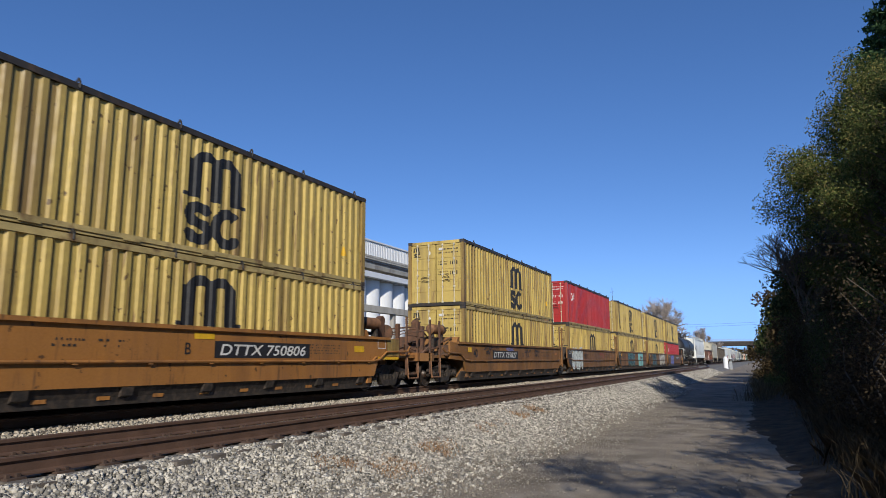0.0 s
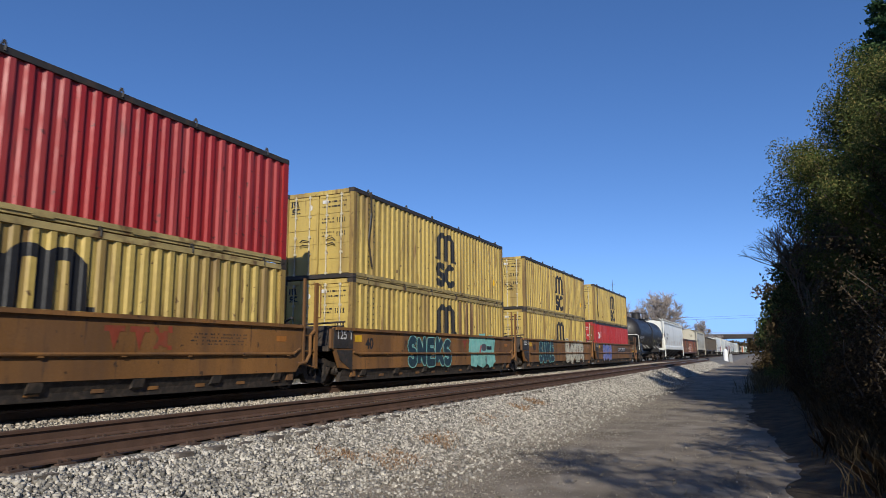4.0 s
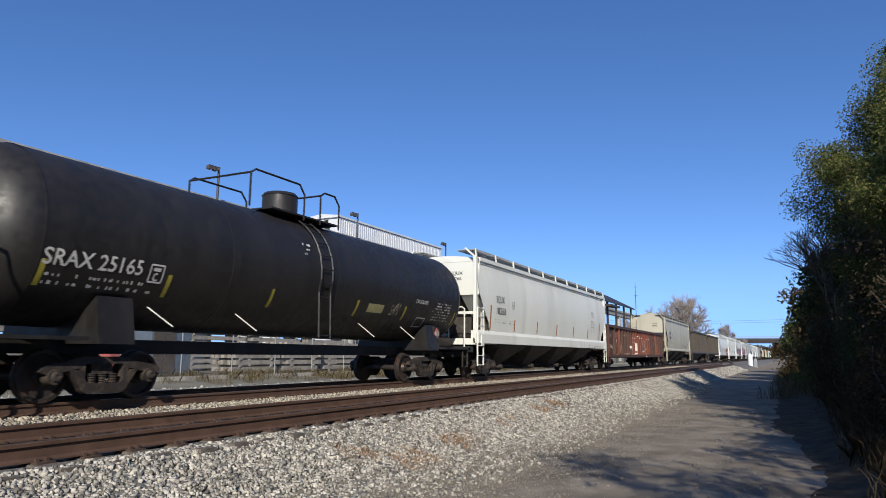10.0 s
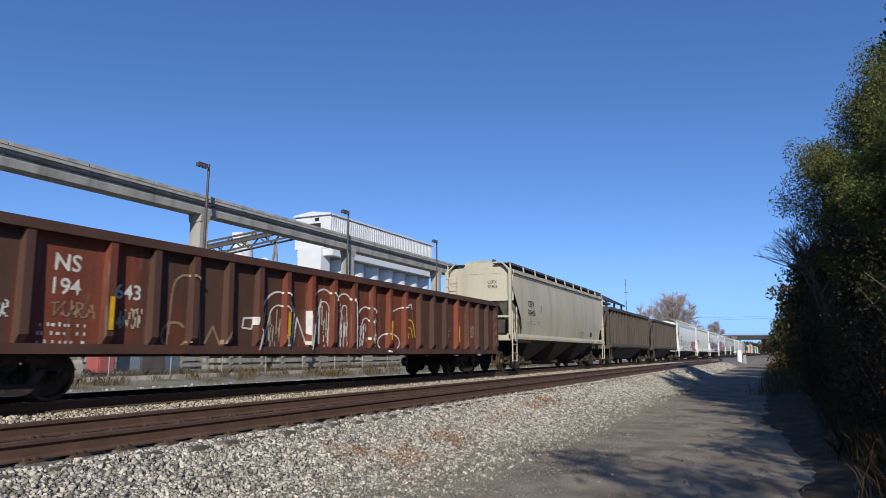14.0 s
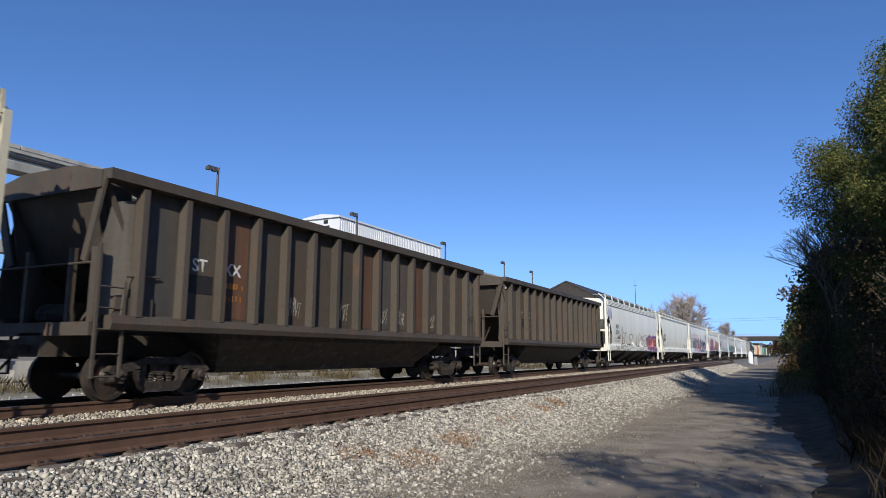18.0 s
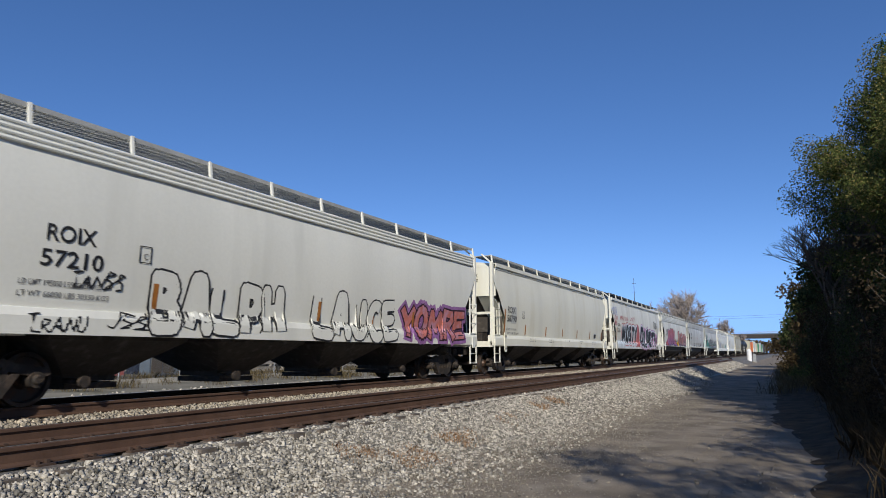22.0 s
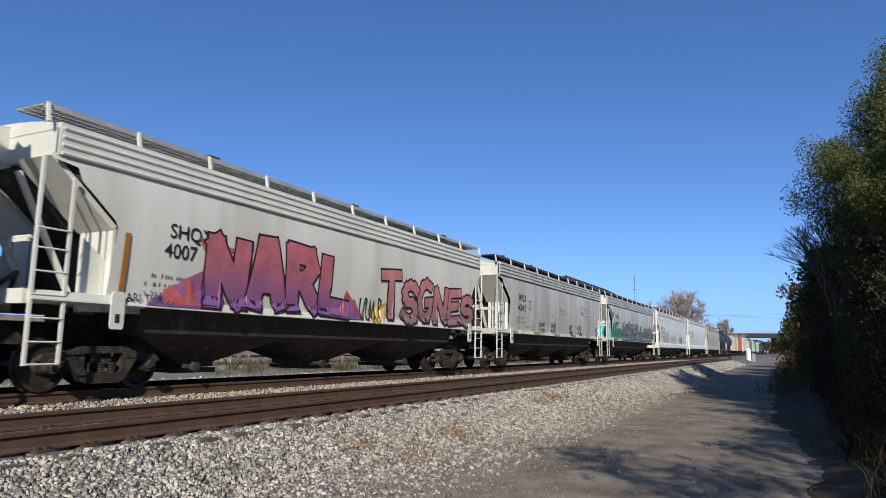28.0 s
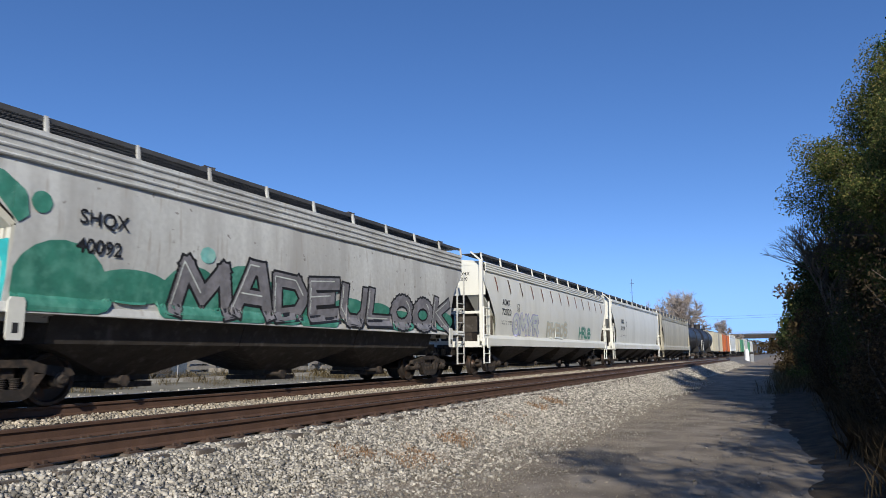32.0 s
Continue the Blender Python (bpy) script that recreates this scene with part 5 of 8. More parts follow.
    painted("label_frame", stroke([(-5.25, 2.06), (-4.97, 2.06), (-4.97, 2.36), (-5.25, 2.36), (-5.25, 2.06)], 0.03) + stroke(bend(-5.11, 2.15, 0.05, 0.06, 50, 310), 0.025) + rect(-5.2, 2.25, -5.02, 2.31), M_WHITETXT, ob, tank_surf)
    fine_print(ob, tank_surf, -half + 0.15, 1.98, 2.0, 2, 0.065, M_WHITETXT)
    fine_print(ob, tank_surf, -1.0, 3.35, 0.35, 3, 0.06, M_WHITETXT)
    word("lettering", "ETHYL CHLORIDE", 0.11, 4.36, 2.36, M_WHITETXT, ob, tank_surf, 0.016, squeeze=0.6)
    fine_print(ob, tank_surf, half - 1.7, 2.42, 1.2, 7, 0.045, M_WHITETXT)
    painted("label_frame", stroke([(4.72, 1.68), (5.24, 1.68), (5.24, 1.94), (4.72, 1.94), (4.72, 1.68)], 0.025) + rect(4.97, 1.68, 4.99, 1.94), M_WHITETXT, ob, tank_surf)
    painted("label_plate", rect(1.87, 1.95, 2.65, 2.18), M_PLATEYELLOW, ob, tank_surf, step=0.4)
    painted("graffiti_tag", stroke(scrawl(random.Random(3), 3.0, 1.95, 0.5, 0.3, 5), 0.014), M_CREAM, ob, tank_surf, proud=0.008)
    for k, u in enumerate((-half + 0.03, -4.84, -2.02, 1.31, 3.8, half - 0.16)):
        painted("reflector", rect(u, 1.82, u + 0.09, 2.22), M_YELLOWDULL, ob, tank_surf, step=0.03)
    for u in (-5.1, -2.92, 1.63, 3.83):
        m = Mesh().bar((1.22, u, 1.62), (1.5, u + 0.35, 1.28), 0.05, 0.02)
        part("grab_iron", m, M_GREYWHITE, ob)
    t = poly_tris([(0, -0.2), (0.2, 0), (0, 0.2), (-0.2, 0)])
    painted("placard", moved(t, half - 1.15, 1.5), P_RED, ob, lambda u, v: 1.26, step=0.05, label="red diamond hazard placard")
    painted("placard_centre", moved(rect(-0.15, -0.06, 0.15, 0.06), half - 1.15, 1.5), M_WHITETXT, ob, lambda u, v: 1.268, step=0.05)
    word("lettering", "1037", 0.09, half - 1.27, 1.455, M_BLACKTXT, ob, lambda u, v: 1.273, 0.01)
    m = Mesh().box(1.2, 1.255, half - 1.35, half - 0.95, 1.0, 1.7)
    part("placard_holder", m, M_STEEL, ob)
    # lettering on the head
    head = lambda u, v: half + 0.95 * math.sqrt(max(1 - (u * u + (v - ZC) ** 2) / R0 ** 2, 0.02))
    q = painted("head_plate", rect(-0.42, 3.28, 0.28, 3.52), M_GREYWHITE, ob, head, step=0.05, dv=0.08, proud=0.008)
    q.matrix_basis = pose(0, 0, 0, 0, 0, -90)
    q = word("lettering", "SRAX 25165", 0.11, -0.5, 3.1, M_WHITETXT, ob, head, 0.012)
    q.matrix_basis = pose(0, 0, 0, 0, 0, -90)


M_PLATEYELLOW = mat("pale_yellow_plate", (0.40, 0.37, 0.18), 0.6, vary=0.25, scale=5)
M_RUSTYRED = mat("rusty_red_paint", (0.22, 0.06, 0.035), 0.7, dirt=RUST, dirt_amount=0.4)
M_YELLOWDULL = mat("dull_yellow_reflector", (0.42, 0.36, 0.05), 0.5)
tank_car(tank, 7.25, True)

# covered hoppers
ROIX_CUT = ((1.52, 1.3), (1.9, 1.28), (2.25, 1.14), (2.45, 0.97), (3.45, 0.18), (3.7, 0.14), (4.05, 0.14))
EQUX_CUT = ((1.70, 1.25), (2.0, 1.15), (2.5, 0.62), (3.05, 0.2), (3.4, 0.14), (4.05, 0.14))
SHQX_CUT = ((1.40, 1.37), (1.7, 1.37), (2.70, 1.43), (2.80, 1.38), (3.34, 0.74), (3.54, 0.66), (3.60, 0.25), (3.75, 0.18), (4.05, 0.18))
SHQX_TAIL = ((1.40, 1.2), (1.9, 1.16), (2.35, 1.10), (2.7, 1.0), (2.9, 0.88), (3.09, 0.70), (3.2, 0.56), (3.36, 0.36), (3.75, 0.15), (4.05, 0.15))


def hopper_x(u, v):
    """The bulging side of a covered hopper."""
    k = (v - 1.5) / 2.5
    return 1.50 + 0.10 * math.sin(max(0.0, min(1.0, k)) * math.pi * 0.85) - 0.05 * max(0.0, k) ** 3


def hopper(name_label, y0, y1, paint, bays, seed, cut=ROIX_CUT, ribs=True, top=4.25, sill=(1.10, 1.49), grating=True, refl=None, crown=0.15, walk=None, lift=0.31, pads=False):
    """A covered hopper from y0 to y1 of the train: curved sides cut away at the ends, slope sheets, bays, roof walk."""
    half = (y1 - y0) / 2
    ob = rolling("covered_hopper", name_label, "railcar", (y0 + y1) / 2, "covered hoppers")
    rnd = random.Random(seed)
    deep_top = 0.53 if cut is SHQX_CUT else (0.36 if ribs else 0.2)
    lift = 0.25 if cut is SHQX_CUT else lift
    centre_flow = cut is SHQX_CUT
    tail = SHQX_TAIL if centre_flow else cut
    end_paint = M_GREYWHITE if centre_flow else paint
    inset = lambda z, c: float(np.interp(z, [q[0] for q in c], [q[1] for q in c]))
    edge_z = top - deep_top + 0.01
    zs = sorted(set([sill[1] + (edge_z - sill[1]) * i / 14 for i in range(15)] + [c[0] for c in cut + tail if sill[1] < c[0] < edge_z]))
    ncol = max(12, int(half * 2 / 0.6))
    dent = [[rnd.uniform(-0.004, 0.004) for _ in range(ncol + 1)] for _ in range(3)]
    for s in (1, -1):
        m = Mesh()
        v = []
        for z in zs:
            e, e2 = inset(z, cut), inset(z, tail)
            for i in range(ncol + 1):
                u = -half + e + (2 * half - e - e2) * i / ncol
                w = 3 * (z - zs[0]) / (zs[-1] - zs[0])
                d = sum(dent[j][i] * max(0, 1 - abs(w - j - 0.5)) for j in range(3)) + (0.006 if i % 5 == 2 else 0)
                v.append((s * (hopper_x(u, z) + d), u, z))
        n = ncol + 1
        m.add(v, [(a * n + i, a * n + i + 1, (a + 1) * n + i + 1, (a + 1) * n + i) for a in range(len(zs) - 1) for i in range(ncol)])
        part("side_sheet", m, paint, ob, smooth=True)
        m = Mesh()
        m.prism([(s * 1.30, sill[0]), (s * 1.60, sill[0]), (s * 1.60, sill[1] - 0.12), (s * 1.54, sill[1]), (s * 1.46, sill[1] + 0.02), (s * 1.30, sill[1])], "y", -half + 0.1, half - 0.1)
        part("side_sill", m, paint, ob, smooth=False)
        m = Mesh()
        x = s * hopper_x(0, top - deep_top)
        m.box(x - 0.05, x + 0.035, -half + 0.3, half - 0.3, top - deep_top, top - 0.02)
        if ribs:
            for k in range(4):
                part("chord_rib", Mesh().tube((x + s * 0.035, -half + 0.35, top - deep_top + 0.03 + k * (deep_top / 4)), (x + s * 0.035, half - 0.35, top - deep_top + 0.03 + k * (deep_top / 4)), 0.03, 8), paint, ob, smooth=True)
        else:
            m.box(x - 0.02, x + s * 0.09, -half + 0.3, half - 0.3, top - 0.12, top + 0.02)
        part("top_chord", m, paint, ob, smooth=ribs)
    # roof
    xr = hopper_x(0, top) + 0.02
    prof = [(xr * (1 - 2 * i / 12), top - 0.02 + crown * (1 - (1 - 2 * i / 12) ** 2)) for i in range(13)]
    part("roof", Mesh().prism(prof + [(-xr, top - 0.1), (xr, top - 0.1)], "y", -half + 0.3, half - 0.3), paint, ob, smooth=True)
    for k in range(-3, 4):
        m = Mesh().box(-0.32, 0.32, k * half / 4 - 0.6, k * half / 4 + 0.6, top + crown - 0.05, top + crown + 0.07)
        part("hatch", m, paint, ob)
    # roof walk of open grating along both edges
    zt, x = top + lift, 1.43
    m = Mesh()
    for sx in (1, -1):
        for d in (0.0, 0.18, 0.36, 0.54, 0.72):
            m.box(sx * (x - d) - 0.012, sx * (x - d) + 0.012, -half + 0.1, half - 0.1, zt - 0.035, zt)
        if grating:
            n = int(2 * half / 0.075)
            for i in range(n):
                u = -half + 0.1 + (2 * half - 0.2) * i / n
                m.box(min(sx * x, sx * (x - 0.72)), max(sx * x, sx * (x - 0.72)), u, u + 0.042, zt - 0.03, zt - 0.004)
        m.box(sx * x - 0.015, sx * x + 0.015, -half + 0.1, half - 0.1, zt - 0.07, zt + 0.01)
    part("roof_walk", m, walk or M_GRATE, ob, "grey steel grating roof walk")
    for i in range(11):
        u = -half + 0.14 + (2 * half - 0.28) * i / 10
        for sx in (1, -1):
            m = Mesh().bar((sx * (xr + 0.005), u, top - 0.05), (sx * (x + 0.015), u, zt + 0.015), 0.055, 0.05)
            part("walk_support", m, paint, ob)
    # ends
    for s in (-1, 1):
        e = s * (half - 0.34)
        m = Mesh()
        low_z = 3.64 if centre_flow else 3.0
        m.prism([(s * (half - 0.36), low_z), (s * (half - 0.30), low_z), (s * (half - 0.30), top - 0.1), (s * (half - 0.36), top - 0.1)], "x", -hopper_x(0, 3.4) + 0.03, hopper_x(0, 3.4) - 0.03)
        m.prism([(xr * (1 - 2 * i / 12), top - 0.12 + crown * (1 - (1 - 2 * i / 12) ** 2)) for i in range(13)], "y", min(e, e + s * 0.05), max(e, e + s * 0.05))
        part("end_panel", m, end_paint, ob)
        if centre_flow:
            # painted outer slopes and uprights, a grimy plate recessed between them with the recess's shade in its dark
            # colour, a boxed centre at the top
            for x0, x1 in ((0.55, 1.46), (-1.46, -0.55)):
                m = Mesh().prism([(s * (half - 0.25), 3.66), (s * (half - 0.33), 3.7), (s * (half - 1.50), 2.74), (s * (half - 1.44), 2.66)], "x", x0, x1)
                part("slope_sheet", m, end_paint, ob)
                for a, c in ((0.62, 0.74), (0.80, 1.28), (1.34, 1.46)):
                    a, c = sorted((math.copysign(a, x0), math.copysign(c, x0)))
                    part("end_web", Mesh().box(a, c, s * (half - 1.50), s * (half - 1.44), 1.3, 2.70), end_paint, ob)
            part("hopper_throat", Mesh().prism([(s * (half - 0.42), 3.66), (s * (half - 0.52), 3.66), (s * (half - 1.76), 2.66), (s * (half - 1.76), 1.3), (s * (half - 1.70), 1.3), (s * (half - 1.70), 2.62)], "x", -1.46, 1.46), M_DARKBELOW, ob, "grimy steel plate, coloured dark for the shade in the end recess")
            part("roof_end_box", Mesh().prism([(s * (half - 0.36), 3.6), (s * (half - 0.08), 3.74), (s * (half - 0.08), top + crown - 0.12), (s * (half - 0.36), top + crown - 0.06)], "x", -0.26, 0.26), end_paint, ob)
            for x0 in (-0.58, 0.58):
                part("end_brace", Mesh().bar((x0, s * (half - 1.45), 1.4), (x0, s * (half - 0.30), 3.5), 0.07, 0.09), end_paint, ob)
        else:
            # painted outer slopes either side of a grimy middle and web, coloured dark for the shade inside
            slope = [(s * (half - 0.30), 3.02), (s * (half - 0.38), 3.02), (s * (half - 2.75), 1.25), (s * (half - 2.67), 1.25)]
            for x0, x1 in ((0.78, 1.44), (-1.44, -0.78)):
                part("slope_sheet", Mesh().prism(slope, "x", x0, x1), paint, ob)
            part("hopper_throat", Mesh().prism([(y - s * 0.06, z) for y, z in slope], "x", -0.78, 0.78), M_DARKBELOW, ob, "grimy steel plate, coloured dark for the shade in the end recess")
            part("cross_web", Mesh().box(-1.40, 1.40, s * (half - 1.30), s * (half - 1.34), 1.3, 2.25), M_DARKBELOW, ob, "grimy steel plate, coloured dark for the shade in the end recess")
        m = Mesh()
        for x0 in (-1.3, 1.3):
            m.prism([(s * (half - 1.0), 1.3), (s * (half - 1.0), 2.5), (s * (half - 2.55), 1.3)], "x", x0 - 0.02, x0 + 0.02)
        m.prism([(s * (half - 2.1), 1.5), (s * (half - 2.1), 2.25), (s * (half - 2.5), 1.5)], "x", -1.45, 1.45)
        m.box(-0.1, 0.1, s * (half - 0.5), s * (half - 2.2), 1.3, 1.6)
        part("shear_plate", m, paint, ob)
        m = Mesh().box(-1.5, 1.5, s * (half - 0.02), s * (half - 0.14), sill[0] - 0.06, sill[0] + 0.16)
        m.box(-1.45, 1.45, s * (half - 0.1), s * (half - 2.2), sill[0] - 0.02, sill[0] + 0.02)
        part("end_platform", m, paint, ob)
        # the dark steel puts the neighbouring car's shade into the sill's colour
        part("draft_sill", Mesh().box(-0.32, 0.32, s * (half + 0.05), s * (half - 2.6), 0.75, 1.13), M_STEEL, ob, "centre sill, coloured dark for the neighbouring car's shade")
        for x0 in (-1.48, 1.48):
            if cut is SHQX_CUT:
                continue
            m = Mesh().prism([(x0 - 0.06, s * (half - 0.02)), (x0 + 0.06, s * (half - 0.02)), (x0 + 0.06, s * (half - 0.14)), (x0 - 0.06, s * (half - 0.14))], "z", sill[0], top + 0.02)
            m.bar((x0, s * (half - 0.08), top), (x0 * 0.72, s * (half - 0.1), zt + 0.05), 0.1, 0.05)
            part("end_post", m, paint, ob)
        m = Mesh()
        m.tube((-1.5, s * (half - 0.06), 2.35), (1.5, s * (half - 0.06), 2.35), 0.03, 6)
        m.box(-1.45, 1.45, s * (half - 0.03), s * (half - 0.09), 2.28, 2.34)
        m.path([(0.4, s * (half - 0.05), 2.35), (0.45, s * (half - 0.04), 1.2)], 0.025, 6)
        m.path([(-0.2, s * (half - 0.05), 1.2), (-0.9, s * (half - 0.9), 2.3)], 0.03, 6)
        part("end_rail", m, paint, ob)
        for x0 in (-1.56, 1.56):
            f = pose(0, 0, 0) if x0 > 0 else Matrix()
            m = Mesh()
            for yy in (0.10, 0.62):
                m.box(x0 - 0.02, x0 + 0.02, s * (half - yy) - 0.025, s * (half - yy) + 0.025, 0.45, 1.2 if yy > 0.3 else (3.6 if cut is SHQX_CUT else 2.55))
            m.box(x0 - 0.02, x0 + 0.02, s * (half - 0.62) - 0.025, s * (half - 0.62) + 0.025, 1.2, 3.36 if cut is SHQX_CUT else 2.75)
            for z in (0.47, 0.80, 1.15, 1.50, 1.85, 2.2, 2.5):
                m.tube((x0 + 0.02 * (1 if x0 > 0 else -1), s * (half - 0.10), z), (x0 + 0.02 * (1 if x0 > 0 else -1), s * (half - 0.62), z), 0.016, 6)
            part("ladder", m, paint, ob)
        m = Mesh()
        for x0 in (-1.5, -0.95):
            m.box(x0 - 0.02, x0 + 0.02, s * (half - 0.0), s * (half - 0.04), 1.2, top)
        for k in range(9):
            m.tube((-1.5, s * (half + 0.01), 1.35 + k * 0.33), (-0.95, s * (half + 0.01), 1.35 + k * 0.33), 0.015, 5)
        part("end_ladder", m, paint, ob)
        m = Mesh().path([(0.3, s * (half - 0.25), 1.6), (0.5, s * (half - 0.5), 1.9), (0.1, s * (half - 0.6), 1.45), (0.7, s * (half - 0.9), 1.35)], 0.04, 6)
        m.box(0.1, 0.8, s * (half - 0.7), s * (half - 1.2), 1.25, 1.6)
        part("brake_gear", m, M_STEEL, ob)
        bogie(ob, s * (half - 1.75))
        if not pads and not centre_flow:
            m = Mesh().prism([(s * (half - 0.55), sill[0] - 0.1), (s * (half - 0.32), sill[0] - 0.1), (s * (half - 0.32), sill[0] + 0.28), (s * (half - 0.55), sill[0] + 0.28)], "x", 1.60, 1.625)
        if cut is SHQX_CUT:
            c = s * (half - (1.53 if s < 0 else 1.25))
            m = Mesh().prism([(c - 0.10, 1.02), (c + 0.10, 1.02), (c + 0.125, 1.07), (c + 0.125, 1.58), (c + 0.09, 1.64), (c - 0.09, 1.64), (c - 0.125, 1.58), (c - 0.125, 1.07)], "x", 1.60, 1.63)
            hang = part("jacking_pad", m, end_paint, ob)
            part("slot", Mesh().prism([(c - 0.045, 1.12), (c + 0.045, 1.12), (c + 0.045, 1.27), (c - 0.045, 1.27)], "x", 1.629, 1.633), M_DARK, hang)
        elif pads:
            # hanging jacking plates with two slots
            y0, y1 = sorted((s * (half - 1.2), s * (half - 0.98)))
            m = Mesh().prism([(y0 + 0.03, 0.86), (y1 - 0.03, 0.86), (y1, 0.93), (y1, 1.56), (y1 - 0.04, 1.62), (y0 + 0.04, 1.62), (y0, 1.56), (y0, 0.93)], "x", 1.605, 1.635)
            hang = part("jacking_pad", m, paint, ob)
            for z in (0.98, 1.46):
                part("slot", Mesh().tube((1.634, (y0 + y1) / 2, z), (1.638, (y0 + y1) / 2, z), 0.055, 10), M_DARK, hang)
        if not pads and not centre_flow:
            part("jacking_pad", m, paint, ob)
    couplers(ob, half)
    # discharge bays
    span = 2 * half - 4.4
    deep = cut is SHQX_CUT
    for b in range(bays):
        c = -span / 2 + span * (b + 0.5) / bays
        w = span / bays / 2 - 0.01
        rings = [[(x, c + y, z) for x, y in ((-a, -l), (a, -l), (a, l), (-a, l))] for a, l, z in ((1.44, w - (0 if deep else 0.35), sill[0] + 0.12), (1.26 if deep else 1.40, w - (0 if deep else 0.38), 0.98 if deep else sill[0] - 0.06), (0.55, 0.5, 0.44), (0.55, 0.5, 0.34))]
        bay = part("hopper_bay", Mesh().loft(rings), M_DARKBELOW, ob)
        m = Mesh().box(-0.62, 0.62, c - 0.5, c + 0.5, 0.22, 0.32)
        m.tube((0.2, c - 0.45, 0.36), (1.05, c - 0.45, 0.36), 0.05, 8)
        m.tube((1.0, c - 0.45, 0.36), (1.08, c - 0.45, 0.36), 0.10, 10)
        part("outlet_gate", m, M_STEEL, bay)
    m = Mesh()
    for k, (u, h) in enumerate(refl or ()):
        painted("reflector", poly_tris([(u, sill[1] + 0.08), (u + 0.11, sill[1] + 0.08), (u + 0.11, sill[1] + 0.08 + h), (u, sill[1] + 0.08 + h)]), M_ORANGE, ob, lambda u, v: hopper_x(u, v) + 0.022, step=0.06, label="orange reflector strip")
    return ob, half


# dark grimy paint of bays and recesses, with their shade mixed into the colour
M_DARKBELOW = mat("dark_underbody_and_shade", (0.052, 0.043, 0.036), 0.8, vary=0.3, dirt=(0.10, 0.09, 0.08), dirt_amount=0.2)
sill_x = lambda u, v: 1.602


def paint_x(u, v):
    """The painted side, down over the sill."""
    return 1.606 if v < 1.40 else (1.606 - 0.05 * (v - 1.40) / 0.13 if v < 1.53 else hopper_x(u, v) + 0.011)



def shq_x(u, v):
    """The same on the cars with a higher sill."""
    return paint_x(u, v - 0.14) if v < 1.67 else hopper_x(u, v) + 0.011


def reporting(ob, half, a, b, u, v, h=0.36, material=None, extra=True, gap=1.55, weights=()):
    for body, du, dv in ((a, 0.0, 0.0), (b, -0.05, h * gap)):
        wide = max(p[0] for q in text_tris(body, h, 0.012) for p in q)
        word("lettering", body, h, -half + u + du, v - dv, material or M_BLACKTXT, ob, paint_x, 0.012, squeeze=h * 0.85 * len(body) / wide)
    if extra:
        for body, lu, lv, w in weights:
            wide = max(p[0] for q in text_tris(body, 0.085, 0.004) for p in q)
            word("lettering", body, 0.085, lu, lv, M_SMALLTXT, ob, paint_x, 0.004, squeeze=w / wide)
        if not weights:
            fine_print(ob, paint_x, -half + u - 0.1, v - h * 2.7, 2.0, 2, 0.055, M_BLACKTXT)
        word("lettering", "C", 0.10, -half + u + 1.76, v - 0.09, M_SMALLTXT, ob, paint_x, 0.004)
        painted("stencil_box", stroke([(-half + u + 1.68, v - 0.15), (-half + u + 1.92, v - 0.15), (-half + u + 1.92, v + 0.13), (-half + u + 1.68, v + 0.13), (-half + u + 1.68, v - 0.15)], 0.015), M_BLACKTXT, ob, paint_x)
    turn = pose(0, 0, 0, 0, 0, -90)
    for k, w in enumerate((a, b)):
        q = word("lettering", w, 0.13, 0.35, 3.75 - k * 0.2, material or M_BLACKTXT, ob, lambda x, z: half - 0.298, 0.012)
        q.matrix_basis = turn


h1, hl = hopper("clean white covered hopper with orange reflector strips", 117.9, 137.3, M_WHITE, 4, 1, cut=EQUX_CUT, ribs=False, top=4.35, walk=M_GRATELIGHT, sill=(1.25, 1.70), refl=((-8.52, 0.9), (-6.0, 0.45), (-3.2, 0.5), (-0.35, 0.5), (2.48, 0.5), (5.3, 0.5), (7.85, 0.9)))
reporting(h1, hl, "EQUX", "18266", 1.78, 2.82, 0.25, gap=1.76)
fine_print(h1, paint_x, 6.05, 3.22, 0.62, 3, 0.06, M_SMALLGREY)
word("lettering", "EXTERIOR PAINT", 0.062, 6.03, 2.71, M_SMALLTXT, h1, paint_x, 0.004)
fine_print(h1, paint_x, 6.03, 2.60, 0.8, 2, 0.06, M_SMALLGREY)
word("lettering", "INTERIOR LINING", 0.062, 6.03, 2.37, M_SMALLTXT, h1, paint_x, 0.004)
fine_print(h1, paint_x, 6.03, 2.26, 0.85, 2, 0.06, M_SMALLGREY)
fine_print(h1, sill_x, hl - 4.6, 1.36, 3.4, 2, 0.05, M_BLACKTXT)

h2, hl = hopper("cream-grey covered hopper with yellow sill reflectors", 160.1, 177.0, M_CREAM, 3, 2, ribs=False, top=4.30, crown=0.5, sill=(1.38, 1.60))
reporting(h2, hl, "CEFX", "70405", 2.0, 2.85, 0.25)
for u in (-6.7, -3.7, 0.7, 5.12, 6.6):
    painted("reflector", rect(u, 1.42, u + 0.46, 1.51), M_ORANGE if u > 6 else M_YREF, h2, sill_x, step=0.2)
fine_print(h2, paint_x, 5.9, 2.3, 0.8, 3, 0.05, M_BLACKTXT)
fine_print(h2, paint_x, 2.2, 1.95, 1.2, 5, 0.05, M_BLACKTXT)
painted("patch", rect(4.75, 1.74, 5.2, 2.0), M_BLACKTXT, h2, paint_x)

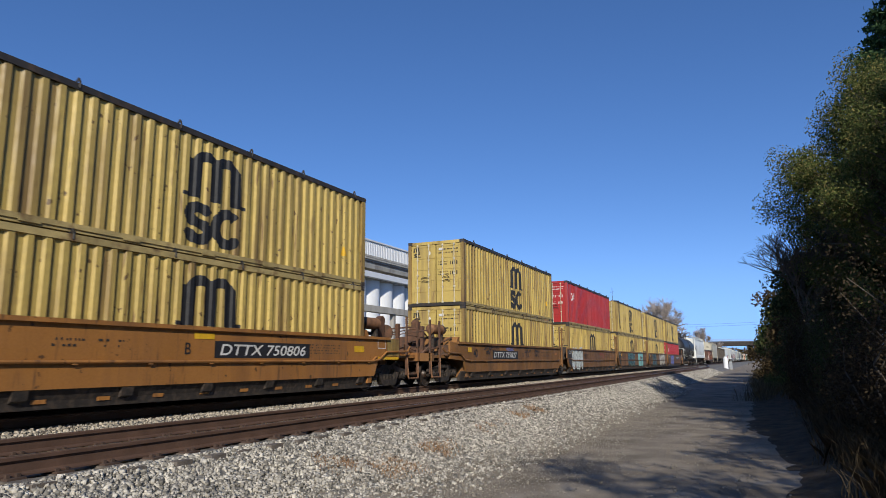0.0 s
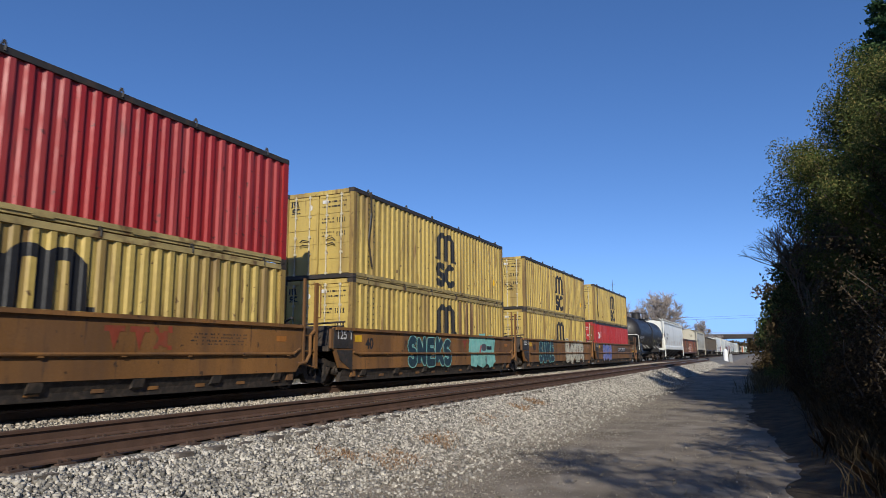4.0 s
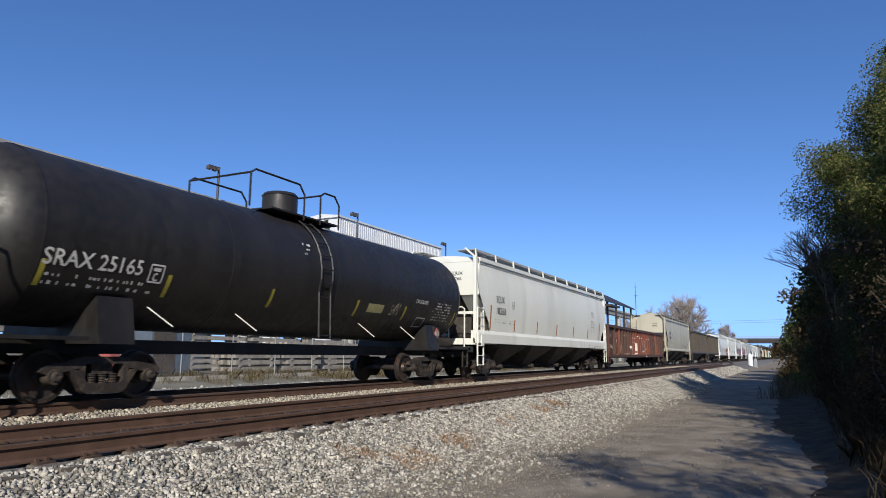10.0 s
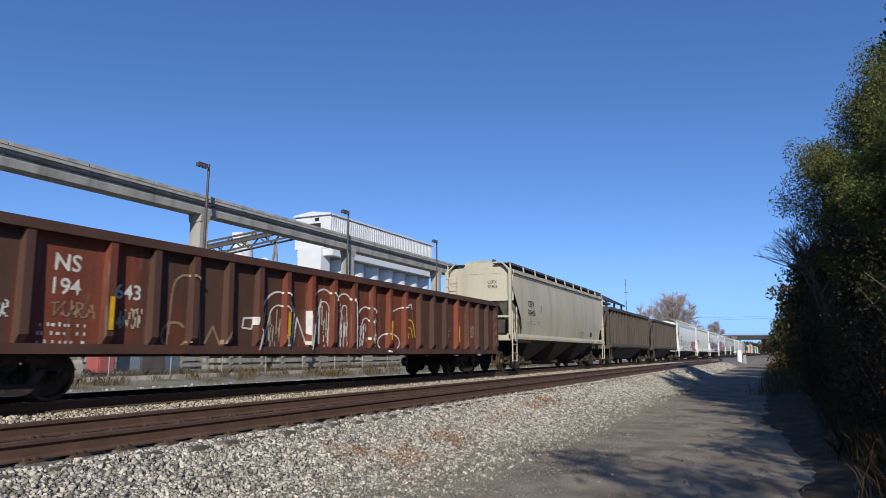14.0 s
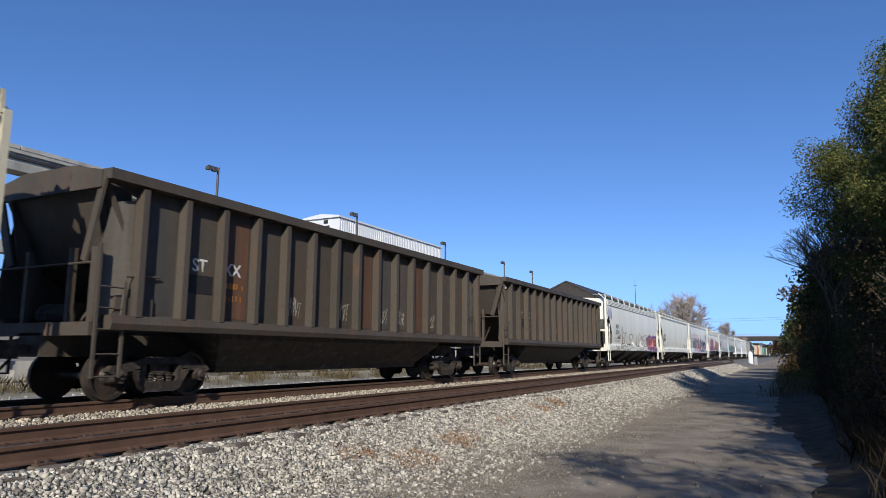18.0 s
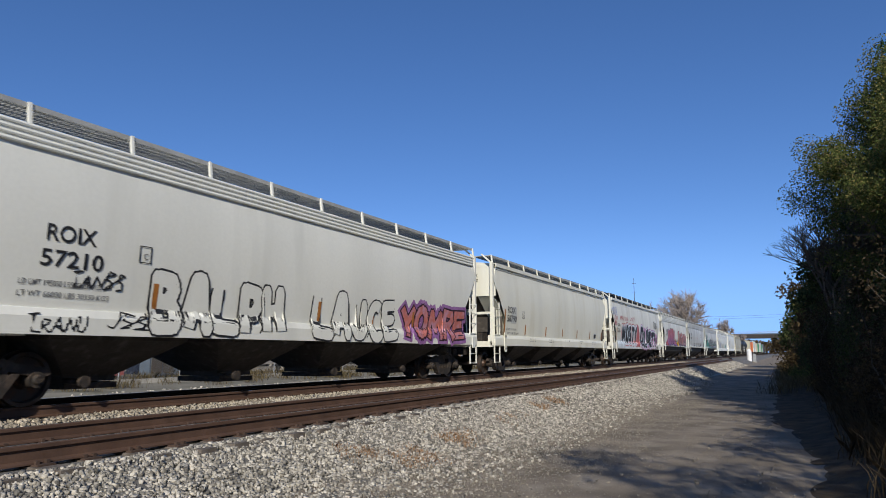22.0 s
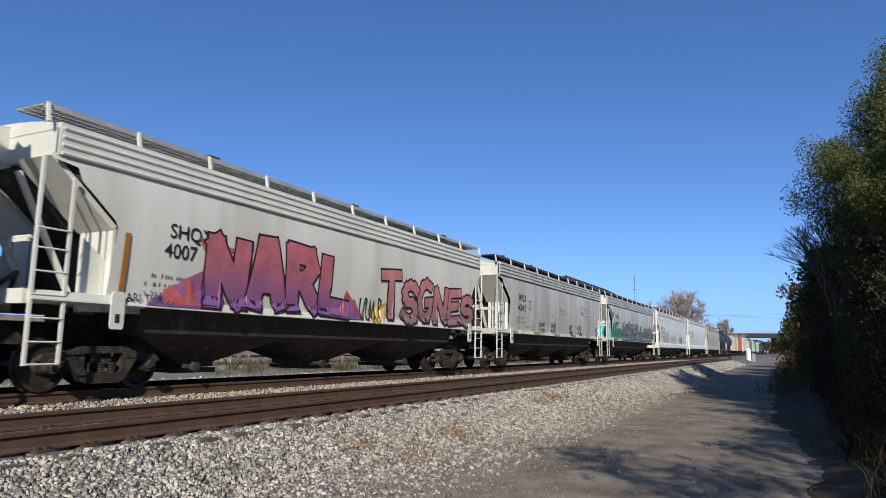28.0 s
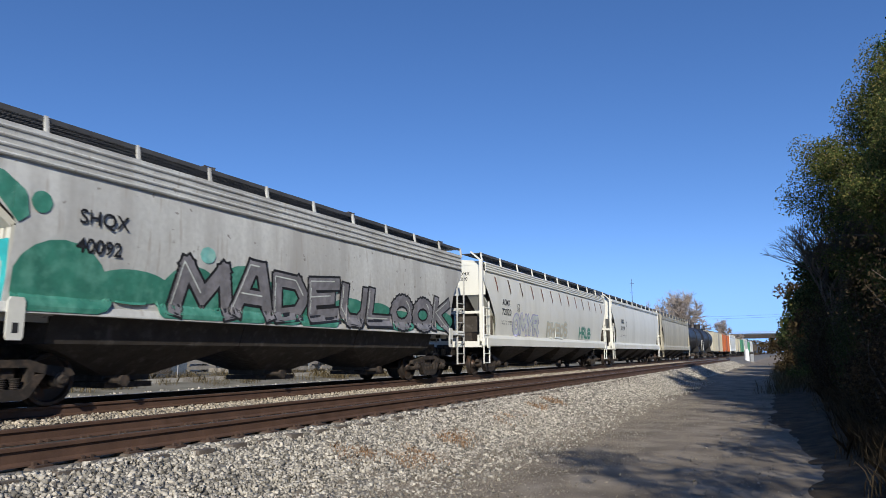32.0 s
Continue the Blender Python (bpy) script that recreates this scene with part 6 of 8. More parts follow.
h3, hl = hopper("pale grey covered hopper with outlined graffiti letters", 213.2, 231.5, M_WHITE, 4, 3, walk=M_GRATELIGHT, refl=((-4.85, 0.46), (-2.68, 0.46), (-0.14, 0.46), (2.2, 0.46), (4.4, 0.46)))
reporting(h3, hl, "ROIX", "57210", 2.27, 2.52, 0.25, weights=(("LD LMT 195000 LBS 88450 KGS", -7.2, 1.83, 1.36), ("LT WT 66000 LBS 30330 KGS", -7.2, 1.66, 1.5)))
rnd = random.Random(5)
for body, u, w in (("BALPH", -4.95, 3.6), ("LAUCE", -0.4, 3.9)):
    piece(h3, paint_x, body, u, 1.12, w, 1.14, M_WHITE, P_BLACK, 5, fat=0.4, edge=0.042, soft_ends=True)
for k in range(10):
    u = -5.0 + k * 0.72 + (1.2 if k > 4 else 0)
    painted("graffiti_drip", stroke([(u, 1.50), (u + 0.05, 1.35), (u - 0.02, 1.24)], 0.03), P_BLACK, h3, lambda u, v: 1.603 if v < 1.42 else 1.56)
piece(h3, paint_x, "YOMRE", 3.7, 1.26, 4.2, 0.95, P_ORANGE, P_MAROON, 31, P_PURPLE, fat=0.4, lean=0.15)
fine_print(h3, paint_x, -4.55, 1.33, 1.2, 1, 0.08, M_BLACKTXT)
painted("graffiti_tag", stroke(scrawl(rnd, -6.4, 1.85, 1.0, 0.25, 8), 0.03), P_BLACK, h3, paint_x, step=0.03)
painted("graffiti_tag", stroke(scrawl(rnd, -hl + 0.35, 3.05, 1.0, 0.75, 6), 0.03), P_BLUE, h3, paint_x, step=0.03)
painted("graffiti_tag", stroke(scrawl(rnd, -hl + 2.1, 1.14, 1.0, 0.24, 9), 0.025), P_BLACK, h3, sill_x, step=0.03)
painted("graffiti_tag", stroke(scrawl(rnd, -hl + 3.4, 1.22, 1.1, 0.26, 7), 0.025), P_BLACK, h3, sill_x, step=0.03)

h4, hl = hopper("pale grey covered hopper with orange reflector strips and rust stains", 233.0, 251.1, M_IVORY, 4, 4, ribs=False, walk=M_GRATELIGHT, pads=True, refl=((-7.95, 0.95), (-5.55, 0.42), (-2.8, 0.42), (-0.2, 0.42), (2.4, 0.42), (5.0, 0.42), (7.6, 0.42)))
painted("data_panel", rect(5.94, 1.61, 6.42, 1.88), P_SNOW, h4, paint_x, step=0.1, proud=0.004)
for u in (5.965, 6.19):
    painted("data_panel", rect(u, 1.63, u + 0.205, 1.86), M_BLACKTXT, h4, paint_x, step=0.1, proud=0.008)
painted("painted_patch", rect(-7.2, 2.0, -6.6, 2.66), M_GREYPATCH, h4, paint_x, step=0.2, proud=0.002, label="grey repainted patch")
reporting(h4, hl, "ROIX", "58790", 1.45, 2.40, 0.25, gap=1.35, weights=(("LD LMT 197100 LBS", -7.7, 1.72, 1.12), ("LT WT 65900 LBS NEW", -7.7, 1.56, 1.45)))
for k in range(5):
    fine_print(h4, sill_x, -hl + 4 + k * 2.6, 1.38, 0.8, 2, 0.05, M_BLACKTXT)

h5, hl = hopper("pale grey covered hopper with large black and white graffiti words", 252.5, 271.0, M_GREYWHITE, 4, 6, ribs=False, top=4.32, pads=True, refl=((-7.92, 0.9), (7.38, 0.9)))
painted("painted_patch", rect(-7.7, 2.46, -6.7, 2.84), M_WHITE, h5, paint_x, step=0.2, proud=0.002, label="white repainted patch")
reporting(h5, hl, "AOKX", "2365", 1.62, 2.53, 0.24, extra=False)
t = [p for k in range(10) for p in disc(-7.2 + k * 0.62, 1.42, 0.55, 0.26 + 0.06 * (k % 3))] + rect(-7.7, 1.16, -1.2, 1.5)
painted("graffiti_wash", [[(min(max(a, -7.8), -1.1), max(b, 1.14)) for a, b in q] for q in t], P_SNOW, h5, paint_x, step=0.06, dv=0.07, proud=0.003)
t = [p for k in range(8) for p in disc(0.7 + k * 0.85, 1.9, 0.85, 0.9 - 0.06 * k)]
painted("graffiti_wash", [[(a, max(b, 1.14)) for a, b in q] for q in t], P_ORCHID, h5, paint_x, step=0.06, dv=0.07, proud=0.002)
piece(h5, paint_x, "MOSTY", -6.3, 1.40, 5.0, 1.28, P_BLACK, P_SNOW, 41, P_RED, fat=0.46, edge=0.13, halo=0.08, soft_ends=True)
for k in range(12):
    u = -6.1 + k * 0.42
    painted("graffiti_drip", stroke([(u, 2.66 - 0.03 * k), (u + 0.02, 2.42 - 0.03 * k - 0.1 * (k % 3))], 0.05), P_SNOW, h5, paint_x, proud=0.019)
painted("graffiti_wash", poly_tris([(-1.5, 1.25), (-0.35, 1.25), (-0.25, 2.2), (-0.6, 2.75), (-1.1, 2.9), (-1.75, 2.6)]), P_RED, h5, paint_x, step=0.05, proud=0.0045, dv=0.07)
piece(h5, paint_x, "QUIET!", 0.1, 1.18, 6.4, 1.6, P_BLACK, P_SNOW, 42, P_ORCHID, fat=0.42, edge=0.09, soft_ends=True, fall=0.22)
word("graffiti_tag", "MERRY XMAS", 0.3, -6.75, 2.98, P_RED, h5, paint_x, 0.0, squeeze=0.95)
for k, (u, v, w, h, c) in enumerate(((-8.9, 3.3, 1.3, 0.42, P_BLUE), (-8.7, 2.95, 1.2, 0.28, P_RED), (-8.5, 2.6, 0.8, 0.28, P_RED), (-3.6, 3.06, 1.9, 0.26, P_RED), (5.8, 2.8, 1.5, 0.6, P_BLACK), (6.55, 1.75, 0.7, 0.28, P_BLACK), (6.75, 1.5, 0.6, 0.24, P_SHADE), (6.7, 1.16, 0.7, 0.2, P_BLACK))):
    painted("graffiti_tag", stroke(scrawl(random.Random(60 + k), u, v, w, h, 8), 0.03 if h < 0.5 else 0.045), c, h5, paint_x, step=0.02, proud=0.006)

h6, hl = hopper("pale grey covered hopper with red and purple graffiti letters", 271.82, 288.55, M_GREYWHITE, 3, 7, cut=SHQX_CUT, top=4.20, walk=M_GRATELIGHT, sill=(1.42, 1.56), refl=((-6.80, 1.0),))
word("lettering", "SHQX", 0.26, -5.88, 2.7, M_BLACKTXT, h6, shq_x)
word("lettering", "4007", 0.26, -5.97, 2.34, M_BLACKTXT, h6, shq_x)
word("lettering", "ARI THRU SI", 0.14, -6.69, 1.50, M_BLACKTXT, h6, shq_x, 0.014, lean=0.15)
spikes = [(-5.9, 1.5), (-5.0, 1.5), (-5.3, 2.0), (-5.9, 1.75), (-5.75, 1.6)], [(-4.9, 2.3), (-5.2, 2.8), (-4.2, 2.7)], [(-0.6, 1.5), (0.5, 1.62), (-0.3, 2.2)], [(-2.4, 2.6), (-1.7, 3.0), (-1.5, 2.5)]
painted("graffiti_spikes", [t for q in spikes for t in poly_tris(list(q))], P_RED, h6, shq_x, proud=0.006)
piece(h6, shq_x, "NARL", -5.0, 1.48, 4.75, 1.56, P_NARL, P_MAROON, 51, fat=0.45, lean=-0.02, fall=0.08, edge=0.05)
painted("graffiti_shading", poly_tris([(-6.3, 1.46), (-4.9, 1.46), (-5.0, 2.2), (-5.4, 2.0)]) + poly_tris([(-0.6, 1.46), (0.5, 1.5), (0.1, 2.0), (-0.5, 1.85)]), P_NARL, h6, shq_x, proud=0.0065)
piece(h6, shq_x, "TSGNES", 1.35, 1.5, 6.1, 1.32, P_TIGNES, P_MAROON, 52, fat=0.33, lean=0.04, fall=0.14, edge=0.055)
painted("graffiti_tag", stroke(scrawl(rnd, 0.3, 1.5, 1.1, 0.55, 7), 0.05), P_BLACK, h6, shq_x, step=0.03, proud=0.012)
painted("graffiti_tag", stroke(scrawl(rnd, 0.9, 1.45, 0.7, 0.5, 5), 0.06), M_YREF, h6, shq_x, step=0.03, proud=0.014)
fine_print(h6, shq_x, -6.3, 1.95, 2.0, 3, 0.08, M_BLACKTXT)

h7, hl = hopper("weathered grey covered hopper with streaked sides", 289.85, 306.58, M_WORNGREY, 3, 8, cut=SHQX_CUT, top=4.20, sill=(1.42, 1.56))
word("lettering", "SHQX", 0.26, -6.03, 2.80, M_BLACKTXT, h7, shq_x, 0.016, squeeze=0.9)
word("lettering", "40042", 0.26, -6.08, 2.38, M_BLACKTXT, h7, shq_x, 0.016)
fine_print(h7, shq_x, -0.3, 2.74, 1.2, 4, 0.05, P_RED)
fine_print(h7, shq_x, 3.5, 3.05, 1.4, 6, 0.05, M_DARKRAIL)
fine_print(h7, shq_x, -6.2, 2.05, 1.0, 2, 0.09, M_BLACKTXT)
fine_print(h7, shq_x, -5.0, 1.72, 1.1, 2, 0.06, P_RED)
painted("stencil_box", stroke([(-4.7, 2.5), (-4.45, 2.5), (-4.45, 2.85), (-4.7, 2.85), (-4.7, 2.5)], 0.02), M_BLACKTXT, h7, shq_x)
for k in range(5):
    painted("reflector", rect(-7.0 + k * 2.9, 1.44, -6.1 + k * 2.9, 1.54), M_YELLOWDULL, h7, lambda u, v: 1.6, step=0.3)
for k, (u, w) in enumerate(((-3.3, 0.85), (-1.65, 0.9), (1.45, 0.6), (2.95, 0.9), (6.6, 0.8))):
    painted("graffiti_tag", stroke(scrawl(random.Random(80 + k), u, 1.82, w, 0.24, 6), 0.03), P_BLACK, h7, shq_x, step=0.02)
    painted("graffiti_tag", stroke(scrawl(random.Random(180 + k), u + 0.1, 1.52, w * 0.9, 0.24, 6), 0.03), P_BLACK, h7, shq_x, step=0.02)

h8, hl = hopper("weathered grey covered hopper with green and silver graffiti", 307.75, 324.75, M_WORNGREY, 3, 9, cut=SHQX_CUT, top=4.20, sill=(1.42, 1.56))
word("lettering", "SHQX", 0.23, -6.11, 2.88, M_BLACKTXT, h8, shq_x, 0.016, proud=0.014)
word("lettering", "40092", 0.23, -6.13, 2.42, M_BLACKTXT, h8, shq_x, 0.016, proud=0.014)
painted("graffiti_halo", disc(-6.72, 3.09, 0.17), P_GREEN, h8, shq_x, step=0.04)
t = disc(-6.2, 1.8, 0.85, 0.5)
for k in range(11):
    t += disc(-6.3 + k * 1.3, 1.85 + 0.12 * math.sin(k * 2.2), 0.8, 0.30 + 0.42 * (k in (0, 2, 3)) + 0.25 * (k in (4, 5)))
t = [[(max(a, -hl + 1.45), max(b, 1.45)) for a, b in q] for q in t]
painted("graffiti_halo", t, P_GREEN, h8, shq_x, step=0.04, dv=0.04)
for k, (u, v, w, c) in enumerate(((-3.4, 2.7, 0.4, P_TEAL), (0.8, 2.45, 0.4, P_TEAL))):
    painted("graffiti_mark", disc(u, v, w * 0.5, w * 0.4), c, h8, shq_x, step=0.04, proud=0.006)
# turquoise letters on the recessed end sheet
cap = lambda x, z: hl - 1.438
for q in (painted("graffiti_wash", rect(0.62, 1.42, 1.45, 2.5), P_TURQUOISE, h8, cap, step=0.3, proud=0.004),
          painted("graffiti_outline", stroke([(0.66, 1.5), (0.70, 1.9), (0.64, 2.3)], 0.1) + stroke(bend(1.10, 1.95, 0.2, 0.42, 0, 360, 12), 0.05), P_SNOW, h8, cap, proud=0.008),
          painted("graffiti_fill", stroke(bend(1.10, 1.95, 0.06, 0.2, 0, 360, 12), 0.05), P_BLACK, h8, cap, proud=0.012)):
    q.matrix_basis = pose(0, 0, 0, 0, 0, -90)
painted("graffiti_halo", poly_tris([(-7.75, 3.5), (-7.3, 3.45), (-6.95, 3.2), (-6.9, 2.85), (-7.05, 2.72), (-7.3, 3.0)]), P_GREEN, h8, shq_x, step=0.04)
piece(h8, shq_x, "MADEULOOK", -4.2, 1.52, 11.4, 1.16, P_GREY, P_BLACK, 71, fat=0.4, shine=P_PALE, fall=0.12)

h9, hl = hopper("white covered hopper with rust runs and pale blue graffiti", 326.3, 345.7, M_WHITE, 4, 10, top=4.25)
reporting(h9, hl, "AOMX", "72020", 1.9, 2.7, 0.24)
piece(h9, paint_x, "OMYR", -6.6, 1.58, 3.2, 0.85, P_PALE, P_LILAC, 75)
piece(h9, paint_x, "RHEOS", -2.2, 1.58, 3.4, 0.7, P_CREAM, P_PALE, 76)
piece(h9, paint_x, "HRUB", 3.4, 1.58, 2.4, 0.6, P_GREEN, P_PALE, 77)
for k in range(13):
    u = -hl + 1.2 + k * 1.4
    painted("rust_run", poly_tris([(u, 3.76), (u + 0.12, 3.76), (u + 0.3, 3.3), (u + 0.26, 3.1)]), M_GONDOLA, h9, paint_x, step=0.03)
h10, hl = hopper("clean white covered hopper with plain sides", 347.3, 365.7, M_WHITE, 4, 11, top=4.25, ribs=False)
reporting(h10, hl, "AOKX", "31914", 2.6, 2.8, 0.3)
h11, hl = hopper("cream-grey covered hopper with plain sides", 367.3, 386.9, M_CREAM, 4, 12, top=4.22, grating=False)

# gondola
gon = rolling("gondola", "rust-red gondola car with dark panels and white graffiti", "railcar", 148.22)
GH = 10.33
m = Mesh().box(-1.4, 1.4, -GH + 0.1, GH - 0.1, 0.95, 1.05)
m.box(-0.3, 0.3, -GH, GH, 0.7, 0.98)
part("floor", m, M_STEEL, gon)
RED_PANELS = (1, 2, 7, 8, 9, 10, 11, 12, 13, 17, 18)
POSTS = [-10.26, -8.55] + [-7.13 + k * 0.911 for k in range(20)]
rnd = random.Random(9)
M_GON_DARK = mat("dark_patched_paint", (0.085, 0.042, 0.03), 0.65, vary=0.3, scale=1.1, dirt=(0.13, 0.04, 0.022), dirt_amount=0.3, streak=True)
for s in (1, -1):
    for k in range(len(POSTS) - 1):
        a, b = POSTS[k], POSTS[k + 1]
        m = Mesh().box(s * 1.40, s * 1.44, a, b, 0.85, 2.66)
        part("side_panel", m, M_GONDOLA if k in RED_PANELS else M_GON_DARK, gon)
    for k, y in enumerate(POSTS):
        m = Mesh().prism([(s * 1.44, 0.80), (s * 1.62, 1.05), (s * 1.58, 2.62), (s * 1.44, 2.66)], "y", y - 0.07, y + 0.07)
        part("post", m, M_GONDOLA if k in RED_PANELS and k > 1 else M_GON_DARK, gon)
    m = Mesh().box(s * 1.36, s * 1.60, -GH - 0.02, GH + 0.02, 2.62, 2.78)
    part("top_chord", m, M_GON_DARK, gon)
    m = Mesh().box(s * 1.36, s * 1.56, -GH, GH, 0.76, 0.92)
    part("side_sill", m, M_GON_DARK, gon)
for s in (1, -1):
    m = Mesh().box(-1.42, 1.42, s * GH, s * (GH + 0.06), 0.85, 2.72)
    part("end_wall", m, M_GON_DARK, gon)
    for k in range(9):
        z = 0.93 + 0.215 * k
        m = Mesh().prism([(s * (GH + 0.05), z - 0.10), (s * (GH + 0.14), z - 0.05), (s * (GH + 0.17), z), (s * (GH + 0.14), z + 0.05), (s * (GH + 0.05), z + 0.10)], "x", -1.5, 1.5)
        part("end_corrugation", m, M_GON_DARK, gon)
    m = Mesh().box(-1.5, 1.5, s * (GH - 0.3), s * (GH + 0.2), 0.8, 0.95)
    for x in (-1.5, 1.5):
        for d in (0.05, 0.5):
            m.box(x - 0.02, x + 0.02, s * (GH - d) - 0.02, s * (GH - d) + 0.02, 0.4, 0.85)
        m.tube((x, s * (GH - 0.05), 0.42), (x, s * (GH - 0.5), 0.42), 0.016, 5)
        for k in range(5):
            m.tube((x + 0.1, s * (GH - 0.05), 1.1 + k * 0.35), (x + 0.1, s * (GH - 0.55), 1.1 + k * 0.35), 0.015, 5)
    part("step", m, M_GON_DARK, gon)
    bogie(gon, s * (GH - 1.9))
couplers(gon, GH + 0.05)
flat = lambda u, v: 1.445
word("lettering", "NS", 0.26, POSTS[1] + 0.47, 2.06, M_WHITETXT, gon, flat, 0.015)
word("lettering", "194", 0.25, POSTS[1] + 0.42, 1.69, M_WHITETXT, gon, flat, 0.015)
word("lettering", "643", 0.25, POSTS[2] + 0.16, 1.69, M_WHITETXT, gon, flat, 0.015)
fine_print(gon, flat, POSTS[1] + 0.3, 1.18, 0.8, 3, 0.07, M_WHITETXT)
for k, y in enumerate((POSTS[2], POSTS[7], POSTS[12], POSTS[17])):
    painted("reflector", rect(y - 0.045, 1.15, y + 0.045, 1.7), M_YREF, gon, lambda u, v: 1.60, step=0.1, proud=0.035)
post_x = lambda u, v: (1.625 if min(abs(u - p) for p in POSTS) < 0.075 else 1.445)
POST_EDGES = [p + d for p in POSTS for d in (-0.076, 0.076)]


def arch(u0, u1, z0, z1, skew=0.0):
    """An arched letter: two legs and a round top."""
    return [(u0 - 0.06, z0)] + bend((u0 + u1) / 2 + skew, z1 - (u1 - u0) / 2, (u1 - u0) / 2, (u1 - u0) / 2, 180, 0, 10) + [(u1 + 0.08, z0 + 0.05)]


def hatched(u0, u1, z0, z1, seed):
    """Sketchy fill between a letter's lines."""
    rnd = random.Random(seed)
    t = []
    for k in range(int((u1 - u0) / 0.07)):
        u, a, b = u0 + 0.07 * k, rnd.uniform(z0, z0 + 0.3), rnd.uniform(z1 - 0.7, z1)
        t += stroke([(u, a), (u + rnd.uniform(-0.05, 0.05), (a + b) / 2), (u + 0.02, b)], rnd.uniform(0.012, 0.04))
    return t


for k, (u0, u1, z0, z1, skew) in enumerate(((-3.45, -2.35, 0.84, 2.14, 0.15), (-1.62, -0.72, 0.86, 2.34, 0.1), (-0.58, 0.12, 0.86, 2.3, 0.05), (0.38, 1.22, 0.86, 2.02, 0.05))):
    painted("graffiti_outline", stroke(arch(u0, u1, z0, z1, skew), 0.045) + stroke(arch(u0 + 0.24, u1 - 0.22, z0 + 0.05, z1 - 0.3, skew), 0.035), M_WHITETXT, gon, post_x, POST_EDGES, 0.03)
    painted("graffiti_fill", hatched(u0 + 0.05, u1 - 0.02, z0 + 0.05, z1 - 0.25, 60 + k), P_PALE if k != 0 else M_CREAM, gon, post_x, POST_EDGES, 0.03)
painted("graffiti_outline", stroke([(-3.85, 1.5), (-3.55, 1.52), (-3.6, 1.28), (-3.88, 1.3), (-3.85, 1.5)], 0.04), M_WHITETXT, gon, post_x, POST_EDGES, 0.03)
painted("graffiti_outline", stroke([(-2.2, 0.92), (-2.1, 1.6), (-1.7, 0.95), (-1.75, 1.75)], 0.045), M_WHITETXT, gon, post_x, POST_EDGES, 0.03)
painted("graffiti_outline", stroke(bend(2.1, 1.08, 0.62, 0.26, 0, 360, 14), 0.045), M_WHITETXT, gon, post_x, POST_EDGES, 0.03)
painted("graffiti_outline", stroke([(2.2, 1.95), (2.6, 2.08), (3.0, 2.15), (3.4, 2.26), (3.45, 2.1)], 0.04), M_WHITETXT, gon, post_x, POST_EDGES, 0.03)
painted("graffiti_outline", stroke(arch(3.0, 3.6, 1.2, 1.78), 0.05) + stroke(arch(3.15, 3.45, 1.2, 1.55), 0.04), M_YREF, gon, post_x, POST_EDGES, 0.03)
painted("graffiti_outline", stroke(arch(-5.75, -5.1, 0.9, 2.24), 0.045) + stroke(bend(-5.65, 1.1, 0.3, 0.24, 40, 330, 10), 0.05), P_TAN, gon, post_x, POST_EDGES, 0.03)
painted("graffiti_outline", stroke([(-4.9, 0.95), (-4.7, 1.3), (-4.5, 0.95), (-4.3, 1.25)], 0.05), P_TAN, gon, post_x, POST_EDGES, 0.03)
for u, v, w, h, c in ((-9.66, 2.0, 0.62, 0.2, M_CREAM), (-8.1, 1.34, 0.85, 0.22, P_TAN), (-9.2, 1.3, 0.5, 0.24, P_PALE), (-6.9, 1.2, 0.5, 0.3, M_CREAM), (5.6, 1.3, 0.5, 0.4, P_TAN), (7.7, 1.35, 0.5, 0.4, M_CREAM)):
    painted("graffiti_tag", stroke(scrawl(random.Random(int(90 + u * 7)), u, v, w, h, 7), 0.022), c, gon, flat, step=0.03)
painted("card_holder", rect(-9.72, 1.36, -9.36, 1.56), M_CREAM, gon, flat, step=0.2, proud=0.012)


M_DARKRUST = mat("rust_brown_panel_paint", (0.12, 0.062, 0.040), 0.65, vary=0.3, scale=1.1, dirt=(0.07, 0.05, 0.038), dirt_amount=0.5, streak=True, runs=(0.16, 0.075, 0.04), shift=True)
M_SLATE = mat("slate_grey_panel_paint", (0.062, 0.058, 0.055), 0.6, vary=0.25, scale=1.0, dirt=(0.10, 0.075, 0.055), dirt_amount=0.35, streak=True, shift=True)
M_DULLGREY = mat("dull_grey_car_paint", (0.135, 0.12, 0.10), 0.55, vary=0.22, scale=1.2, grain=14, dirt=(0.08, 0.062, 0.047), dirt_amount=0.4, streak=True, shift=True)


